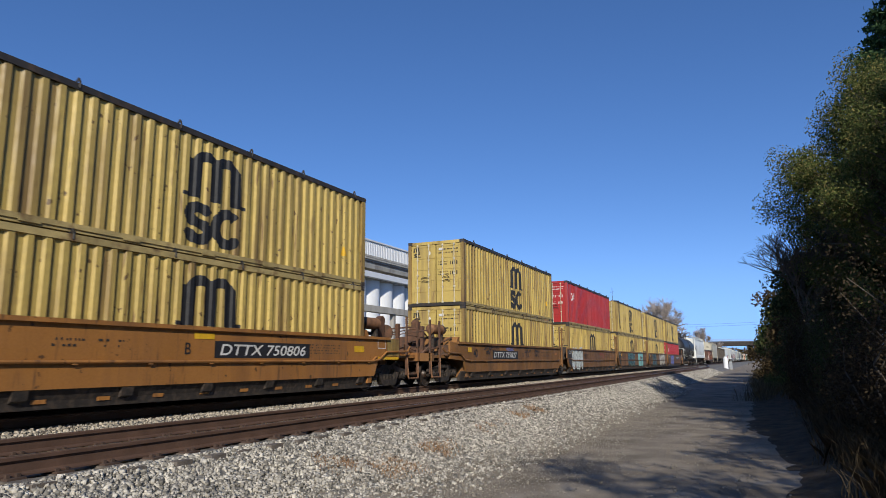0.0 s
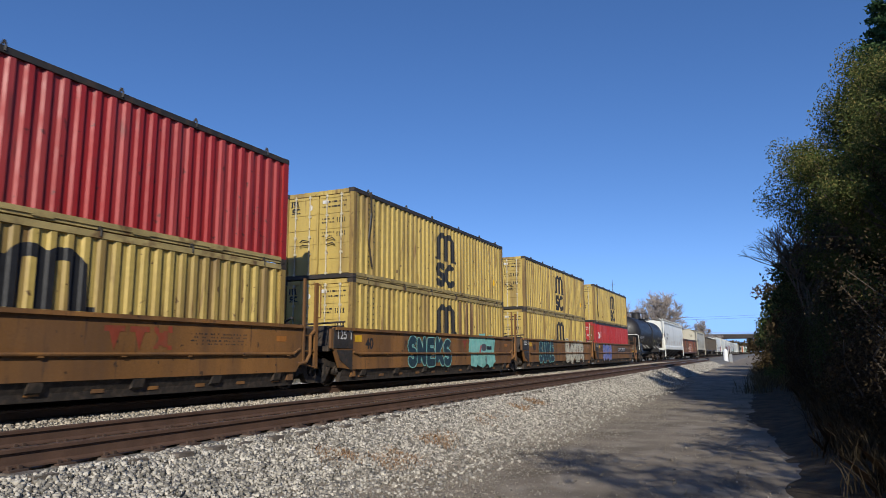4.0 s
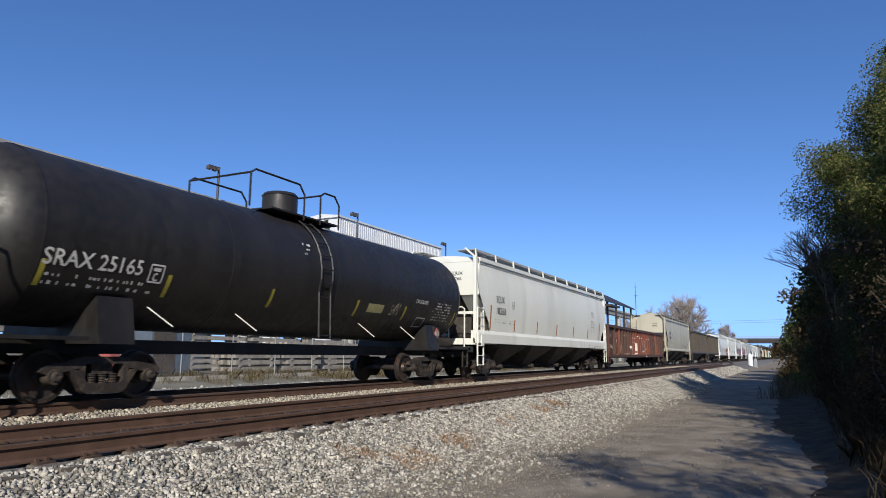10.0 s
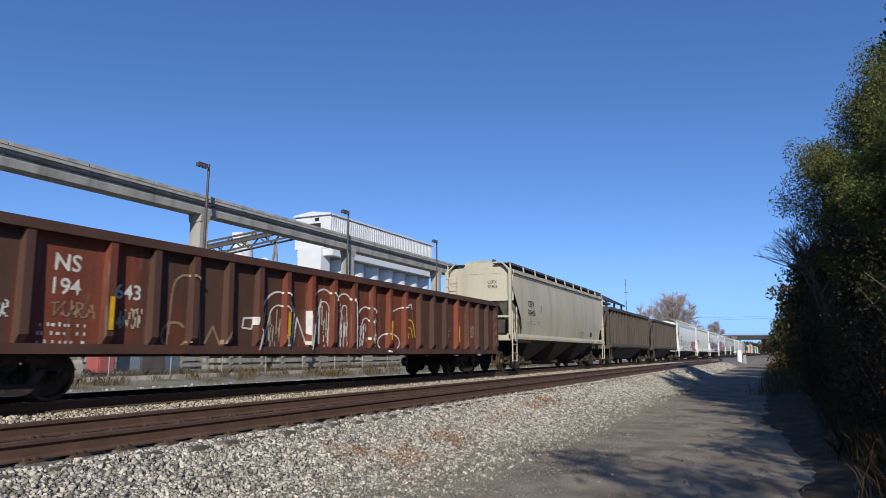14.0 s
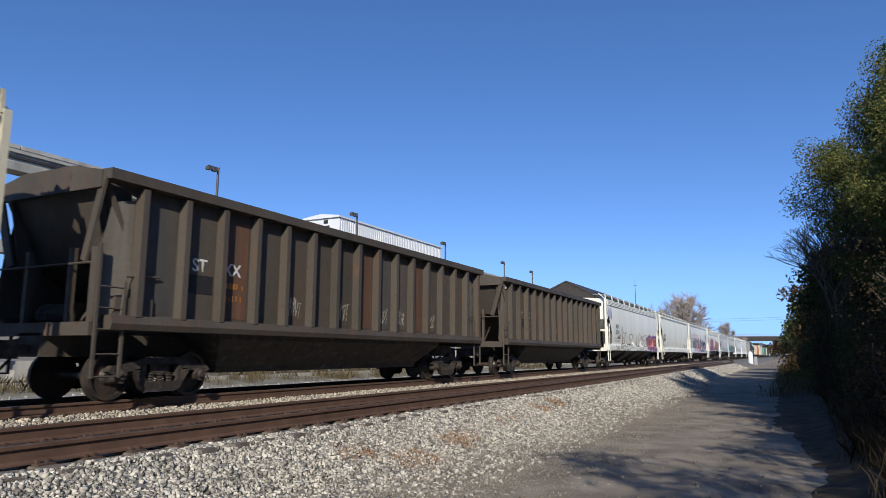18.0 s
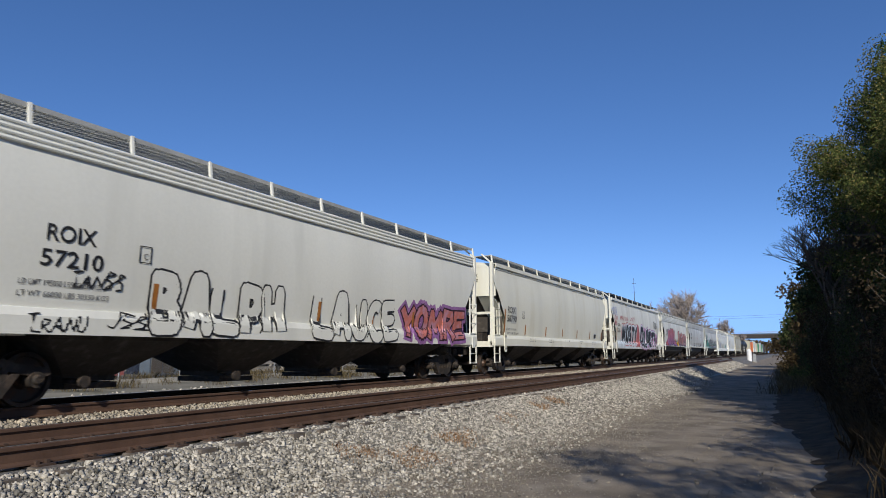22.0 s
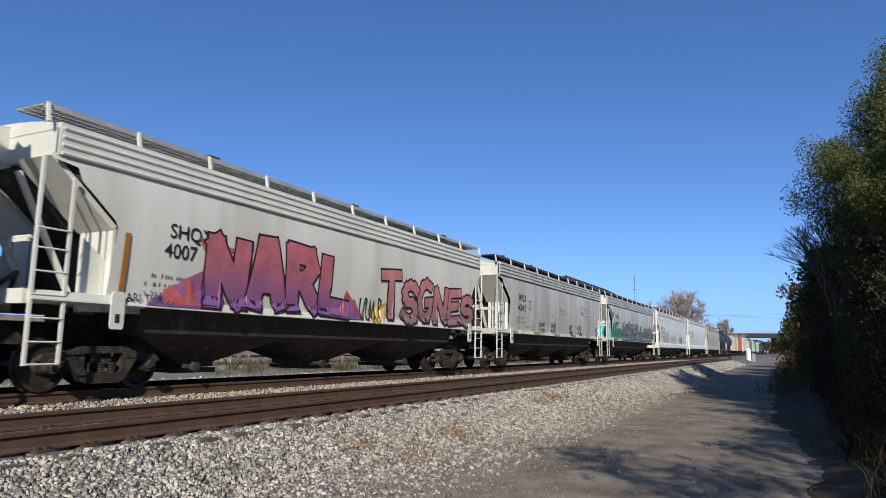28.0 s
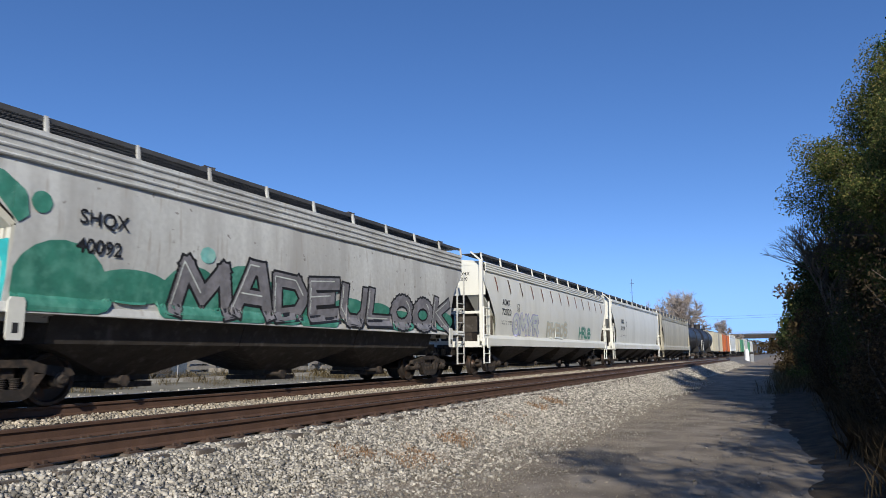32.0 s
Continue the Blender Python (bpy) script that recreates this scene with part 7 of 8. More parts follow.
# open-topped coal hoppers
def coal_hopper(y0, y1, seed):
    half = (y1 - y0) / 2
    ob = rolling("open_hopper", "dark grey open-topped hopper car with rusty panels", "railcar", (y0 + y1) / 2, "open hoppers")
    rnd = random.Random(seed)
    posts = [-half + 0.72 + k * (2 * half - 1.05) / 15 for k in range(16)]
    for s in (1, -1):
        m = Mesh().prism([(-half + 0.7, 1.35), (half - 0.7, 1.35), (half - 0.7, 3.5), (half - 0.02, 3.75), (-half + 0.02, 3.75), (-half + 0.7, 3.5)], "x", s * 1.40, s * 1.44)
        part("side_sheet", m, M_DARKGREY, ob)
        for k, y in enumerate(posts):
            m = Mesh().prism([(s * 1.44, 1.25), (s * 1.64, 1.42), (s * 1.64, 3.64), (s * 1.44, 3.7)], "y", y - 0.06, y + 0.06)
            part("post", m, M_DARKGREY, ob)
        for k in range(15):
            if rnd.random() < 0.5:
                m = Mesh().box(s * 1.439, s * 1.446, posts[k] + 0.12, posts[k + 1] - 0.12, 1.5, 3.5)
                part("side_panel", m, M_DARKRUST if rnd.random() < 0.4 else M_SLATE, ob, "patched side panel")
        m = Mesh().box(s * 1.36, s * 1.67, -half - 0.02, half + 0.02, 3.68, 3.86)
        part("top_chord", m, M_DARKGREY, ob)
        m = Mesh().prism([(s * 1.3, 1.2), (s * 1.62, 1.2), (s * 1.66, 1.3), (s * 1.62, 1.44), (s * 1.3, 1.44)], "y", -half + 0.2, half - 0.1)
        part("side_sill", m, M_DARKGREY, ob)
        m = Mesh().box(s * 1.44, s * 1.5, -half + 0.35, -half + 1.1, 1.2, 1.75)
        part("jacking_pad", m, M_DARKGREY, ob)
    for s in (-1, 1):
        # rounded corner sheet between the end and the first post, cut on the slant, and a flat brace from the top corner
        for sx in (-1, 1):
            lo, hi = sorted((s * (half - 0.05), s * (half - 0.7)))
            v = []
            for i in range(9):
                k = i / 8
                y_top, y_low = half - 0.72 + 0.46 * k, half - 0.72 + 0.74 * k
                dx = 0.13 * (1 - math.cos(k * 1.5))
                v += [(sx * (1.42 - dx), s * y_low, 1.40), (sx * (1.42 - dx * 0.7), s * (y_low * 0.55 + y_top * 0.45), 2.5), (sx * (1.42 - dx * 0.6), s * y_top, 3.45 - 0.12 * k * k)]
            f = [(3 * i + j, 3 * i + 3 + j, 3 * i + 4 + j, 3 * i + 1 + j) for i in range(8) for j in (0, 1)]
            part("corner_sheet", Mesh().add(v, f), M_DULLGREY, ob, "smooth dull grey corner sheet", True)
            back = [(s * (half - 0.03), 3.7), (s * (half - 0.74), 3.7), (s * (half - 0.74), 1.45), (s * (half - 0.5), 1.45)]
            part("corner_web", Mesh().prism(back, "x", sx * 1.18, sx * 1.21), M_DARKGREY, ob)
            part("corner_brace", Mesh().bar((sx * 1.47, s * (half - 0.0), 3.74), (sx * 1.02, s * (half - 0.06), 2.35), 0.05, 0.17), M_DARKGREY, ob)
        m = Mesh().prism([(s * (half - 0.02), 3.78), (s * (half - 0.1), 3.78), (s * (half - 0.75), 2.5), (s * (half - 2.9), 1.3), (s * (half - 2.85), 1.2), (s * (half - 0.66), 2.45)], "x", -1.4, 1.4)
        part("slope_sheet", m, M_DARKGREY, ob)
        m = Mesh().prism([(-1.45, 3.55), (1.45, 3.55), (1.45, 3.84), (0.7, 4.0), (-0.7, 4.0), (-1.45, 3.84)], "y", s * half - 0.05, s * half + 0.05)
        part("end_chord", m, M_DARKGREY, ob)
        m = Mesh()
        for x in (-1.42, 1.42):
            m.box(x - 0.08, x + 0.08, s * half - 0.04, s * half + 0.04, 1.2, 2.55)
        for x in (-0.6, 0.6):
            m.box(x - 0.05, x + 0.05, s * (half - 0.1), s * (half - 0.2), 1.2, 2.6)
        part("end_brace", m, M_DARKGREY, ob)
        m = Mesh().box(-1.5, 1.5, s * (half + 0.1), s * (half - 0.1), 1.1, 1.32)
        m.box(-1.4, 1.4, s * (half), s * (half - 1.5), 1.2, 1.26)
        m.box(-0.3, 0.3, s * (half + 0.1), s * (half - 3), 0.75, 1.15)
        part("end_platform", m, M_DARKGREY, ob)
        m = Mesh()
        for x in (-1.52, 1.52):
            for d in (0.0, 0.5):
                m.box(x - 0.02, x + 0.02, s * (half - d) - 0.025, s * (half - d) + 0.025, 0.42, 2.6 if not d else 2.0)
            for z in (0.44, 0.8, 1.2, 1.55, 1.9):
                m.tube((x, s * half, z), (x, s * (half - 0.5), z), 0.016, 5)
        m.path([(1.52, s * (half - 0.45), 1.4), (1.52, s * (half - 0.5), 2.1), (1.5, s * (half - 1.2), 2.15)], 0.018, 5)
        m.path([(-1.5, s * half, 2.3), (1.5, s * half, 2.3)], 0.02, 5)
        part("ladder", m, M_DARKGREY, ob)
        m = Mesh().tube((-0.7, s * (half - 0.6), 1.5), (0.3, s * (half - 0.6), 1.5), 0.2, 12)
        m.path([(0.5, s * (half - 0.4), 1.3), (0.6, s * (half - 0.8), 1.9), (0.2, s * (half - 1.0), 1.6)], 0.03, 6)
        part("brake_gear", m, M_STEEL, ob)
        bogie(ob, s * (half - 1.75))
        turn = pose(0, 0, 0, 0, 0, -90)
    couplers(ob, half + 0.05)
    # hopper doors below the sill, seen as one dark trough
    rings = [[(x, y, z) for x, y in ((-a, -half + l), (a, -half + l), (a, half - l), (-a, half - l))] for a, l, z in ((1.4, 2.75, 1.3), (1.34, 2.9, 1.1), (0.75, 3.4, 0.55), (0.7, 3.4, 0.42))]
    part("hopper_trough", Mesh().loft(rings), M_DARKBELOW, ob)
    flat = lambda u, v: 1.448
    word("lettering", "ST", 0.24, posts[2] - 0.65, 2.37, M_WHITETXT, ob, flat, 0.02)
    word("lettering", "XX", 0.24, posts[2] + 0.14, 2.37, M_WHITETXT, ob, flat, 0.02)
    painted("painted_patch", rect(posts[1] + 0.14, 1.95, posts[2] - 0.12, 2.3), M_BLACKTXT, ob, flat, proud=0.003)
    fine_print(ob, flat, posts[2] + 0.14, 2.1, 0.6, 2, 0.13, M_ORANGE)
    for k, y in enumerate((posts[7], posts[10])):
        painted("reflector", rect(y + 0.12, 1.5, y + 0.22, 2.05), M_YREF, ob, flat, step=0.06)
    for k in range(5):
        painted("graffiti_tag", stroke(scrawl(random.Random(seed + k), posts[4 + k * 2 - (k > 2)] + 0.15, 1.65, 0.55, 0.4, 6), 0.016), M_CREAM, ob, flat, step=0.02)
    return ob


coal_hopper(178.6, 193.9, 21)
coal_hopper(196.2, 211.45, 22)

# the far end of the train
for y in (394.6, 410.2):
    t = rolling("tank_car", "black tank car far down the train", "railcar", y, "far tank cars")
    tank_car(t, 6.2, False)


def box_car(y0, y1, paint, label):
    half = (y1 - y0) / 2
    ob = rolling("box_car", label, "railcar", (y0 + y1) / 2)
    for s in (1, -1):
        m = Mesh().box(s * 1.44, s * 1.48, -half, half, 1.0, 4.1)
        for k in range(13):
            y = -half + 0.1 + k * (2 * half - 0.2) / 12
            m.box(s * 1.46, s * 1.53, y - 0.05, y + 0.05, 1.05, 4.05)
        part("side_wall", m, paint, ob)
        m = Mesh().box(s * 1.50, s * 1.56, -1.6, 1.6, 1.1, 4.0)
        part("sliding_door", m, paint, ob)
        part("end_wall", Mesh().box(-1.46, 1.46, s * half, s * (half - 0.06), 1.0, 4.2), paint, ob)
        bogie(ob, s * (half - 1.9))
    part("roof", Mesh().prism([(-1.52, 4.08), (1.52, 4.08), (0, 4.4)], "y", -half, half), paint, ob)
    part("underframe", Mesh().box(-0.35, 0.35, -half - 0.1, half + 0.1, 0.75, 1.02), M_STEEL, ob)
    couplers(ob, half)


M_BOXORANGE = mat("orange_car_paint", (0.50, 0.13, 0.03), 0.6, dirt=(0.25, 0.09, 0.04), dirt_amount=0.35, streak=True)
M_BOXGREEN = mat("green_car_paint", (0.06, 0.24, 0.14), 0.6, dirt=(0.08, 0.16, 0.10), dirt_amount=0.35, streak=True)
box_car(419.5, 434.5, M_CREAM, "cream box car far down the train")
box_car(436.0, 452.0, M_BOXORANGE, "orange box car far down the train")
hopper("white covered hopper far down the train", 453.5, 470.5, M_WHITE, 3, 31, grating=False)
box_car(472.0, 488.0, M_CREAM, "cream box car far down the train")
box_car(489.5, 506.0, M_BOXGREEN, "green box car far down the train")
hopper("pale grey covered hopper far down the train", 507.5, 525.0, M_GREYWHITE, 3, 32, grating=False)
box_car(526.5, 543.0, M_BOXGREEN, "green box car far down the train")
hopper("white covered hopper far down the train", 544.5, 562.0, M_WHITE, 3, 33, grating=False)
coal_hopper(563.5, 579.0, 34)
coal_hopper(580.5, 596.0, 35)


# ---- behind the line: fence, lot, elevated guideway, works ----
GROUND_B = 0.45
fence = thing("chain_link_fence", "grey chain-link fence with steel posts behind the line", "fence", pose(-23.7, 0, GROUND_B))
POST = Mesh().tube((0, 0, -0.1), (0, 0, 2.15), 0.032, 8).tube((0, 0, 2.15), (0, 0, 2.2), 0.045, 8).data("fence_post", M_GALV, True)
WIRE = Mesh()
for k in range(-14, 38):
    for s in (1, -1):
        a, b = k * 0.08, k * 0.08 + s * 2.0
        z0, z1 = 0.05, 2.05
        lo, hi = 0.0, 3.0
        t0 = 0.0 if lo <= a <= hi else ((lo if s > 0 else hi) - a) / (b - a)
        t1 = 1.0 if lo <= b <= hi else ((hi if s > 0 else lo) - a) / (b - a)
        if t1 - t0 > 0.02 and 0 <= t0 < 1:
            p, q = (a + (b - a) * t0, z0 + (z1 - z0) * t0), (a + (b - a) * t1, z0 + (z1 - z0) * t1)
            WIRE.add([(0, p[0] - 0.003, p[1]), (0, p[0] + 0.003, p[1]), (0, q[0] + 0.003, q[1]), (0, q[0] - 0.003, q[1])], [(0, 1, 2, 3)])
WIRE = WIRE.data("wire_mesh", M_GALV)
for k in range(40):
    y = -6 + 3.05 * k
    part("fence_post", POST, M_GALV, fence, at=pose(0, y, 0))
    part("wire_mesh", WIRE, M_GALV, fence, "woven diamond wire", at=pose(0, y, 0))
part("top_rail", Mesh().tube((0, -6, 2.1), (0, 116, 2.1), 0.022, 6), M_GALV, fence)
part("kerb", Mesh().box(0.35, 0.6, -20, 120, -0.15, 0.1), M_CONCRETE, fence, "low concrete edging")

BX = -35.0
guide = thing("elevated_guideway", "weathered concrete elevated beam on square columns", "viaduct", pose(BX, 0, 0))
beam = Mesh().prism([(-0.55, 10.72), (0.55, 10.72), (0.62, 11.1), (0.62, 11.55), (0.75, 11.58), (0.75, 11.78), (-0.75, 11.78), (-0.75, 11.58), (-0.62, 11.5)], "y", 0.03, 17.97).data("beam", M_CONCRETE)
kerb = Mesh().box(0.66, 0.78, 0.02, 4.46, 11.78, 11.98).data("edge_panel", M_CONCRETE)
for k in range(-3, 9):
    y = 33.3 + 18.0 * k
    b = part("beam", beam, M_CONCRETE, guide, at=pose(0, y, 0))
    for j in range(4):
        part("edge_panel", kerb, M_CONCRETE, b, at=pose(0, j * 4.5, 0))
    m = Mesh().box(-0.5, 0.5, y - 0.33, y + 0.33, 0.2, 10.4)
    part("column", m, M_CONCRETE, guide)
    m = Mesh().prism([(-0.52, 10.2), (0.52, 10.2), (0.62, 10.72), (-0.62, 10.72)], "y", y - 0.4, y + 0.4)
    part("column_head", m, M_CONCRETE, guide)
part("cable_tray", Mesh().box(0.63, 0.72, -20, 177, 11.30, 11.42), M_DARKRAIL, guide)

low = thing("lower_guideway", "lower concrete beam on slim columns behind the viaduct", "viaduct", pose(-45, 0, 0))
for k in range(-2, 6):
    part("beam", Mesh().box(-0.5, 0.5, 16 * k + 0.04, 16 * k + 15.96, 7.9, 8.7), M_CONCRETE, low)
    part("column", Mesh().box(-0.3, 0.3, 16 * k - 0.3, 16 * k + 0.3, 0.2, 7.9), M_CONCRETE, low)

M_POLE = mat("dark_pole_steel", (0.07, 0.06, 0.055), 0.6, vary=0.2)
lamp_post = thing("street_lamp", "dark steel lamp post with two small flood lights", "street lamp", pose(BX + 1.3, 32.6, 0.3), "lamp posts along the viaduct")
part("pole", Mesh().tube((0, 0, 0), (0, 0, 13.7), 0.12, 10, 0.08), M_POLE, lamp_post, smooth=True)
part("arm", Mesh().tube((0, -0.9, 13.65), (0, 0.1, 13.65), 0.04, 6), M_POLE, lamp_post)
for yy in (-0.85, -0.35):
    part("lamp_head", Mesh().prism([(-0.16, 13.35), (0.16, 13.35), (0.13, 13.6), (-0.13, 13.6)], "y", yy - 0.14, yy + 0.14), M_POLE, lamp_post)
for y in (49.3, 66.9, 84.7, 96.1, 15.2, 114):
    copy_thing(lamp_post, pose(BX + 1.3, y, 0.3))

works = thing("process_building", "white clad gallery building on silo supports", "building", pose(-55, 76, 0))
m = Mesh()
for k in range(58):
    m.box(0.0, 0.09, k * 0.54 + 0.03, k * 0.54 + 0.3, 15.9, 20.4)
m.box(-6, 0.02, 0, 31.4, 15.8, 20.5)
part("wall", m, M_CLAD, works, "white ribbed metal cladding")
part("roof", Mesh().prism([(-6.2, 20.45), (0.25, 20.45), (0.25, 20.7), (-3, 21.1), (-6.2, 20.7)], "y", -0.3, 31.6), M_CLAD, works)
part("window", Mesh().box(-3.6, -1.6, -0.06, 0.02, 18.6, 19.4), M_DARK, works, "dark loading opening")
part("window", Mesh().box(-2.6, -1.9, -0.06, 0.02, 19.7, 20.2), M_DARK, works)
part("stair_tower", Mesh().box(-5, -1, -0.5, 1.6, 0.3, 15.9), M_CLAD, works)
for k in range(7):
    m = Mesh().tube((-2.6, 5.0 + k * 4.3, 0.3), (-2.6, 5.0 + k * 4.3, 14.6), 2.0, 24)
    part("silo", m, M_CLAD, works, "white round silo", True)
part("deck", Mesh().box(-5.5, 0.6, 0, 31.4, 14.7, 15.7), M_CLAD, works)
part("deck_shade", Mesh().box(-5, -0.3, 2, 31, 14.55, 14.7), M_CONCRETE, works)

conv = thing("conveyor", "inclined steel lattice conveyor bridge", "conveyor", pose(0, 0, 0))
A, B = Vector((-72, 62, 12.2)), Vector((-60.5, 77, 18.0))
for s in (-0.8, 0.8):
    for h in (0, 1.8):
        d = Vector((0, s, h))
        part("chord", Mesh().bar(A + d, B + d, 0.26), M_POLE, conv)
    for k in range(12):
        p, q = A.lerp(B, k / 12), A.lerp(B, (k + 1) / 12)
        part("lattice_bar", Mesh().bar(p + Vector((0, s, 0 if k % 2 else 1.8)), q + Vector((0, s, 1.8 if k % 2 else 0)), 0.18), M_POLE, conv)
part("belt_cover", Mesh().bar(A + Vector((0, 0, 1.2)), B + Vector((0, 0, 1.2)), 1.2, 0.4), M_POLE, conv)
for k in (0.35, 0.8):
    p = A.lerp(B, k)
    for s in (-1, 1):
        part("leg", Mesh().bar(p + Vector((0, 0, 0)), Vector((p.x + s * 2.2, p.y, 0.3)), 0.25), M_GALV, conv)

tower = thing("silo_tower", "white storage silos with a small head house", "silo", pose(-85, 91, 0))
for k, (x, y, r, h) in enumerate(((0, 0, 2.1, 19.5), (-3, 3.6, 1.8, 18.0), (1.5, 4.6, 1.6, 17.0))):
    part("silo", Mesh().tube((x, y, 0.3), (x, y, h), r, 20).tube((x, y, h), (x, y, h + 1.4), r, 20, 0.4), M_CLAD, tower, smooth=True)
part("head_house", Mesh().box(-1.2, 1.2, -1.2, 1.2, 20.4, 22.4), M_CLAD, tower)
m = Mesh()
for k in range(9):
    m.box(-2.4, 2.4, -2.35, -2.25, 3 + k * 2, 3.08 + k * 2)
part("cat_ladder", m, M_GALV, tower)

shed = thing("open_shed", "dark gable-roofed open loading shed", "shed", pose(-30, 100, 0))
for s in (-1, 1):
    part("roof_slope", Mesh().prism([(0.3, 12.75), (0.3, 12.5), (s * 5.4, 9.9), (s * 5.4, 10.15)], "y", 0, 26), M_DARKRAIL, shed, "dark sheet roof")
    for k in range(5):
        part("column", Mesh().box(s * 5 - 0.15, s * 5 + 0.15, 0.3 + k * 6, 0.6 + k * 6, 0.3, 10.2), M_DARKRAIL, shed)
part("gable", Mesh().prism([(-5, 10.1), (5, 10.1), (0.3, 12.5)], "y", 0.1, 0.2), M_DARKRAIL, shed)
part("side_canopy", Mesh().box(5, 6.2, 4, 10, 9.2, 9.5), M_DARKRAIL, shed)

mast = thing("radio_mast", "thin lattice radio mast", "mast", pose(-38.7, 200, 0))
part("pole", Mesh().tube((0, 0, 0), (0, 0, 23), 0.16, 6, 0.05), M_POLE, mast)
for z in (16, 19, 21.5):
    part("antenna", Mesh().tube((-0.6, 0, z), (0.6, 0, z), 0.05, 5), M_POLE, mast)

brick = thing("low_brick_building", "low tan brick building with a dark roof edge", "building", pose(-36, 62, 0))
part("wall", Mesh().box(-6, 0, 0, 26, 0.3, 3.4), mat("tan_brick", (0.40, 0.27, 0.17), 0.85, vary=0.2, scale=2, grain=12), brick)
part("roof", Mesh().box(-6.3, 0.3, -0.3, 26.3, 3.4, 3.8), M_DARKRAIL, brick)
for k in range(6):
    part("door", Mesh().box(0.0, 0.06, 1.5 + k * 4.2, 3.6 + k * 4.2, 0.35, 2.6), M_GALV, brick)

# stored material behind the fence
M_TIMBER = mat("grey_timber", (0.30, 0.27, 0.23), 0.9, vary=0.35, scale=3, grain=30)
M_REDPANEL = mat("faded_red_paint", (0.40, 0.10, 0.09), 0.6, vary=0.2, scale=2)


def timber_stack(x, y, n, rows, long):
    ob = thing("timber_stack", "stack of grey timber sleepers on bearers behind the fence", "timber stack", pose(x, y, GROUND_B), "stored timber")
    rnd = random.Random(int(y * 7))
    for r in range(rows):
        for k in range(n):
            a = rnd.uniform(-0.25, 0.25)
            part("sleeper", Mesh().box(k * 0.30, k * 0.30 + 0.24, a, long + a, 0.12 + r * 0.36, 0.36 + r * 0.36), M_TIMBER, ob)
        for yy in (0.5, long - 0.6):
            part("bearer", Mesh().box(-0.05, n * 0.3, yy, yy + 0.12, r * 0.36, 0.12 + r * 0.36), M_TIMBER, ob)
    return ob


for x, y, n, r, long in ((-28, 27.5, 5, 4, 3.6), (-28, 31.8, 5, 5, 3.2), (-29, 36.5, 6, 5, 4.5), (-29, 42, 6, 4, 5), (-30, 49, 6, 5, 5), (-28.5, 12.0, 5, 4, 3.4), (-30.5, 8.5, 5, 7, 4.5), (-30.5, 15.8, 5, 6, 4.2), (-34, 24, 4, 13, 5), (-34, 30, 4, 15, 5), (-34, 36, 4, 14, 5), (-34, 42, 4, 12, 5)):
    timber_stack(x, y, n, r, long)
red_box = thing("tool_locker", "faded red steel tool locker behind the fence", "locker", pose(-27.3, 20.4, GROUND_B))
part("body", Mesh().box(-0.5, 0.3, 0.0, 0.85, 0.12, 1.75), M_REDPANEL, red_box)
part("door", Mesh().box(0.3, 0.33, 0.06, 0.79, 0.2, 1.68), M_REDPANEL, red_box)
part("skid", Mesh().box(-0.45, 0.25, 0.1, 0.75, 0, 0.12), M_DARKRAIL, red_box)
skip2 = thing("storage_locker", "blue-grey steel storage locker behind the fence", "locker", pose(-27.4, 22.6, GROUND_B))
part("body", Mesh().box(-1.2, 0.4, 0, 2.4, 0.1, 2.3), mat("blue_grey_paint", (0.10, 0.13, 0.17), 0.6), skip2)
part("door", Mesh().box(0.4, 0.43, 0.1, 0.72, 0.15, 2.1), M_DARKGREY, skip2)
part("door", Mesh().box(0.4, 0.43, 0.78, 1.4, 0.15, 2.1), M_DARKGREY, skip2)
rnd = random.Random(12)
for k in range(12):
    x, y = -26.5 - rnd.random() * 2, 12.5 + k * 0.62 + rnd.uniform(-0.2, 0.2)
    b = thing("concrete_block", "broken pale concrete block beside the fence", "concrete block", pose(x, y, GROUND_B, 0, 0, rnd.uniform(-40, 40)), "concrete rubble")
    w, l, h = rnd.uniform(0.4, 0.9), rnd.uniform(0.5, 1.1), rnd.uniform(0.4, 1.3 if k % 3 == 0 else 0.8)
    part("block", Mesh().prism([(-w / 2, 0), (w / 2, 0), (w / 2 * 0.9, h), (-w / 2 * 0.8, h * 0.93)], "y", -l / 2, l / 2), M_CONCRETE, b)

cab = thing("signal_cabinet", "white rounded signal cabinet beside the far track", "signal cabinet", pose(-5.3, 115, 0.05))
part("body", Mesh().tube((0, 0, 0.15), (0, 0, 1.75), 0.36, 16).tube((0, 0, 1.75), (0, 0, 2.1), 0.36, 16, 0.15), mat("white_enamel", (0.8, 0.8, 0.8), 0.4, vary=0.05), cab, smooth=True)
part("plinth", Mesh().box(-0.45, 0.45, -0.45, 0.45, -0.1, 0.15), M_CONCRETE, cab)
cab2 = thing("relay_box", "grey metal relay box beside the far track", "relay box", pose(-4.6, 116, 0.02))
part("body", Mesh().box(-0.22, 0.22, -0.2, 0.2, 0.2, 1.35), M_GALV, cab2)
part("plinth", Mesh().box(-0.25, 0.25, -0.25, 0.25, -0.1, 0.2), M_CONCRETE, cab2)

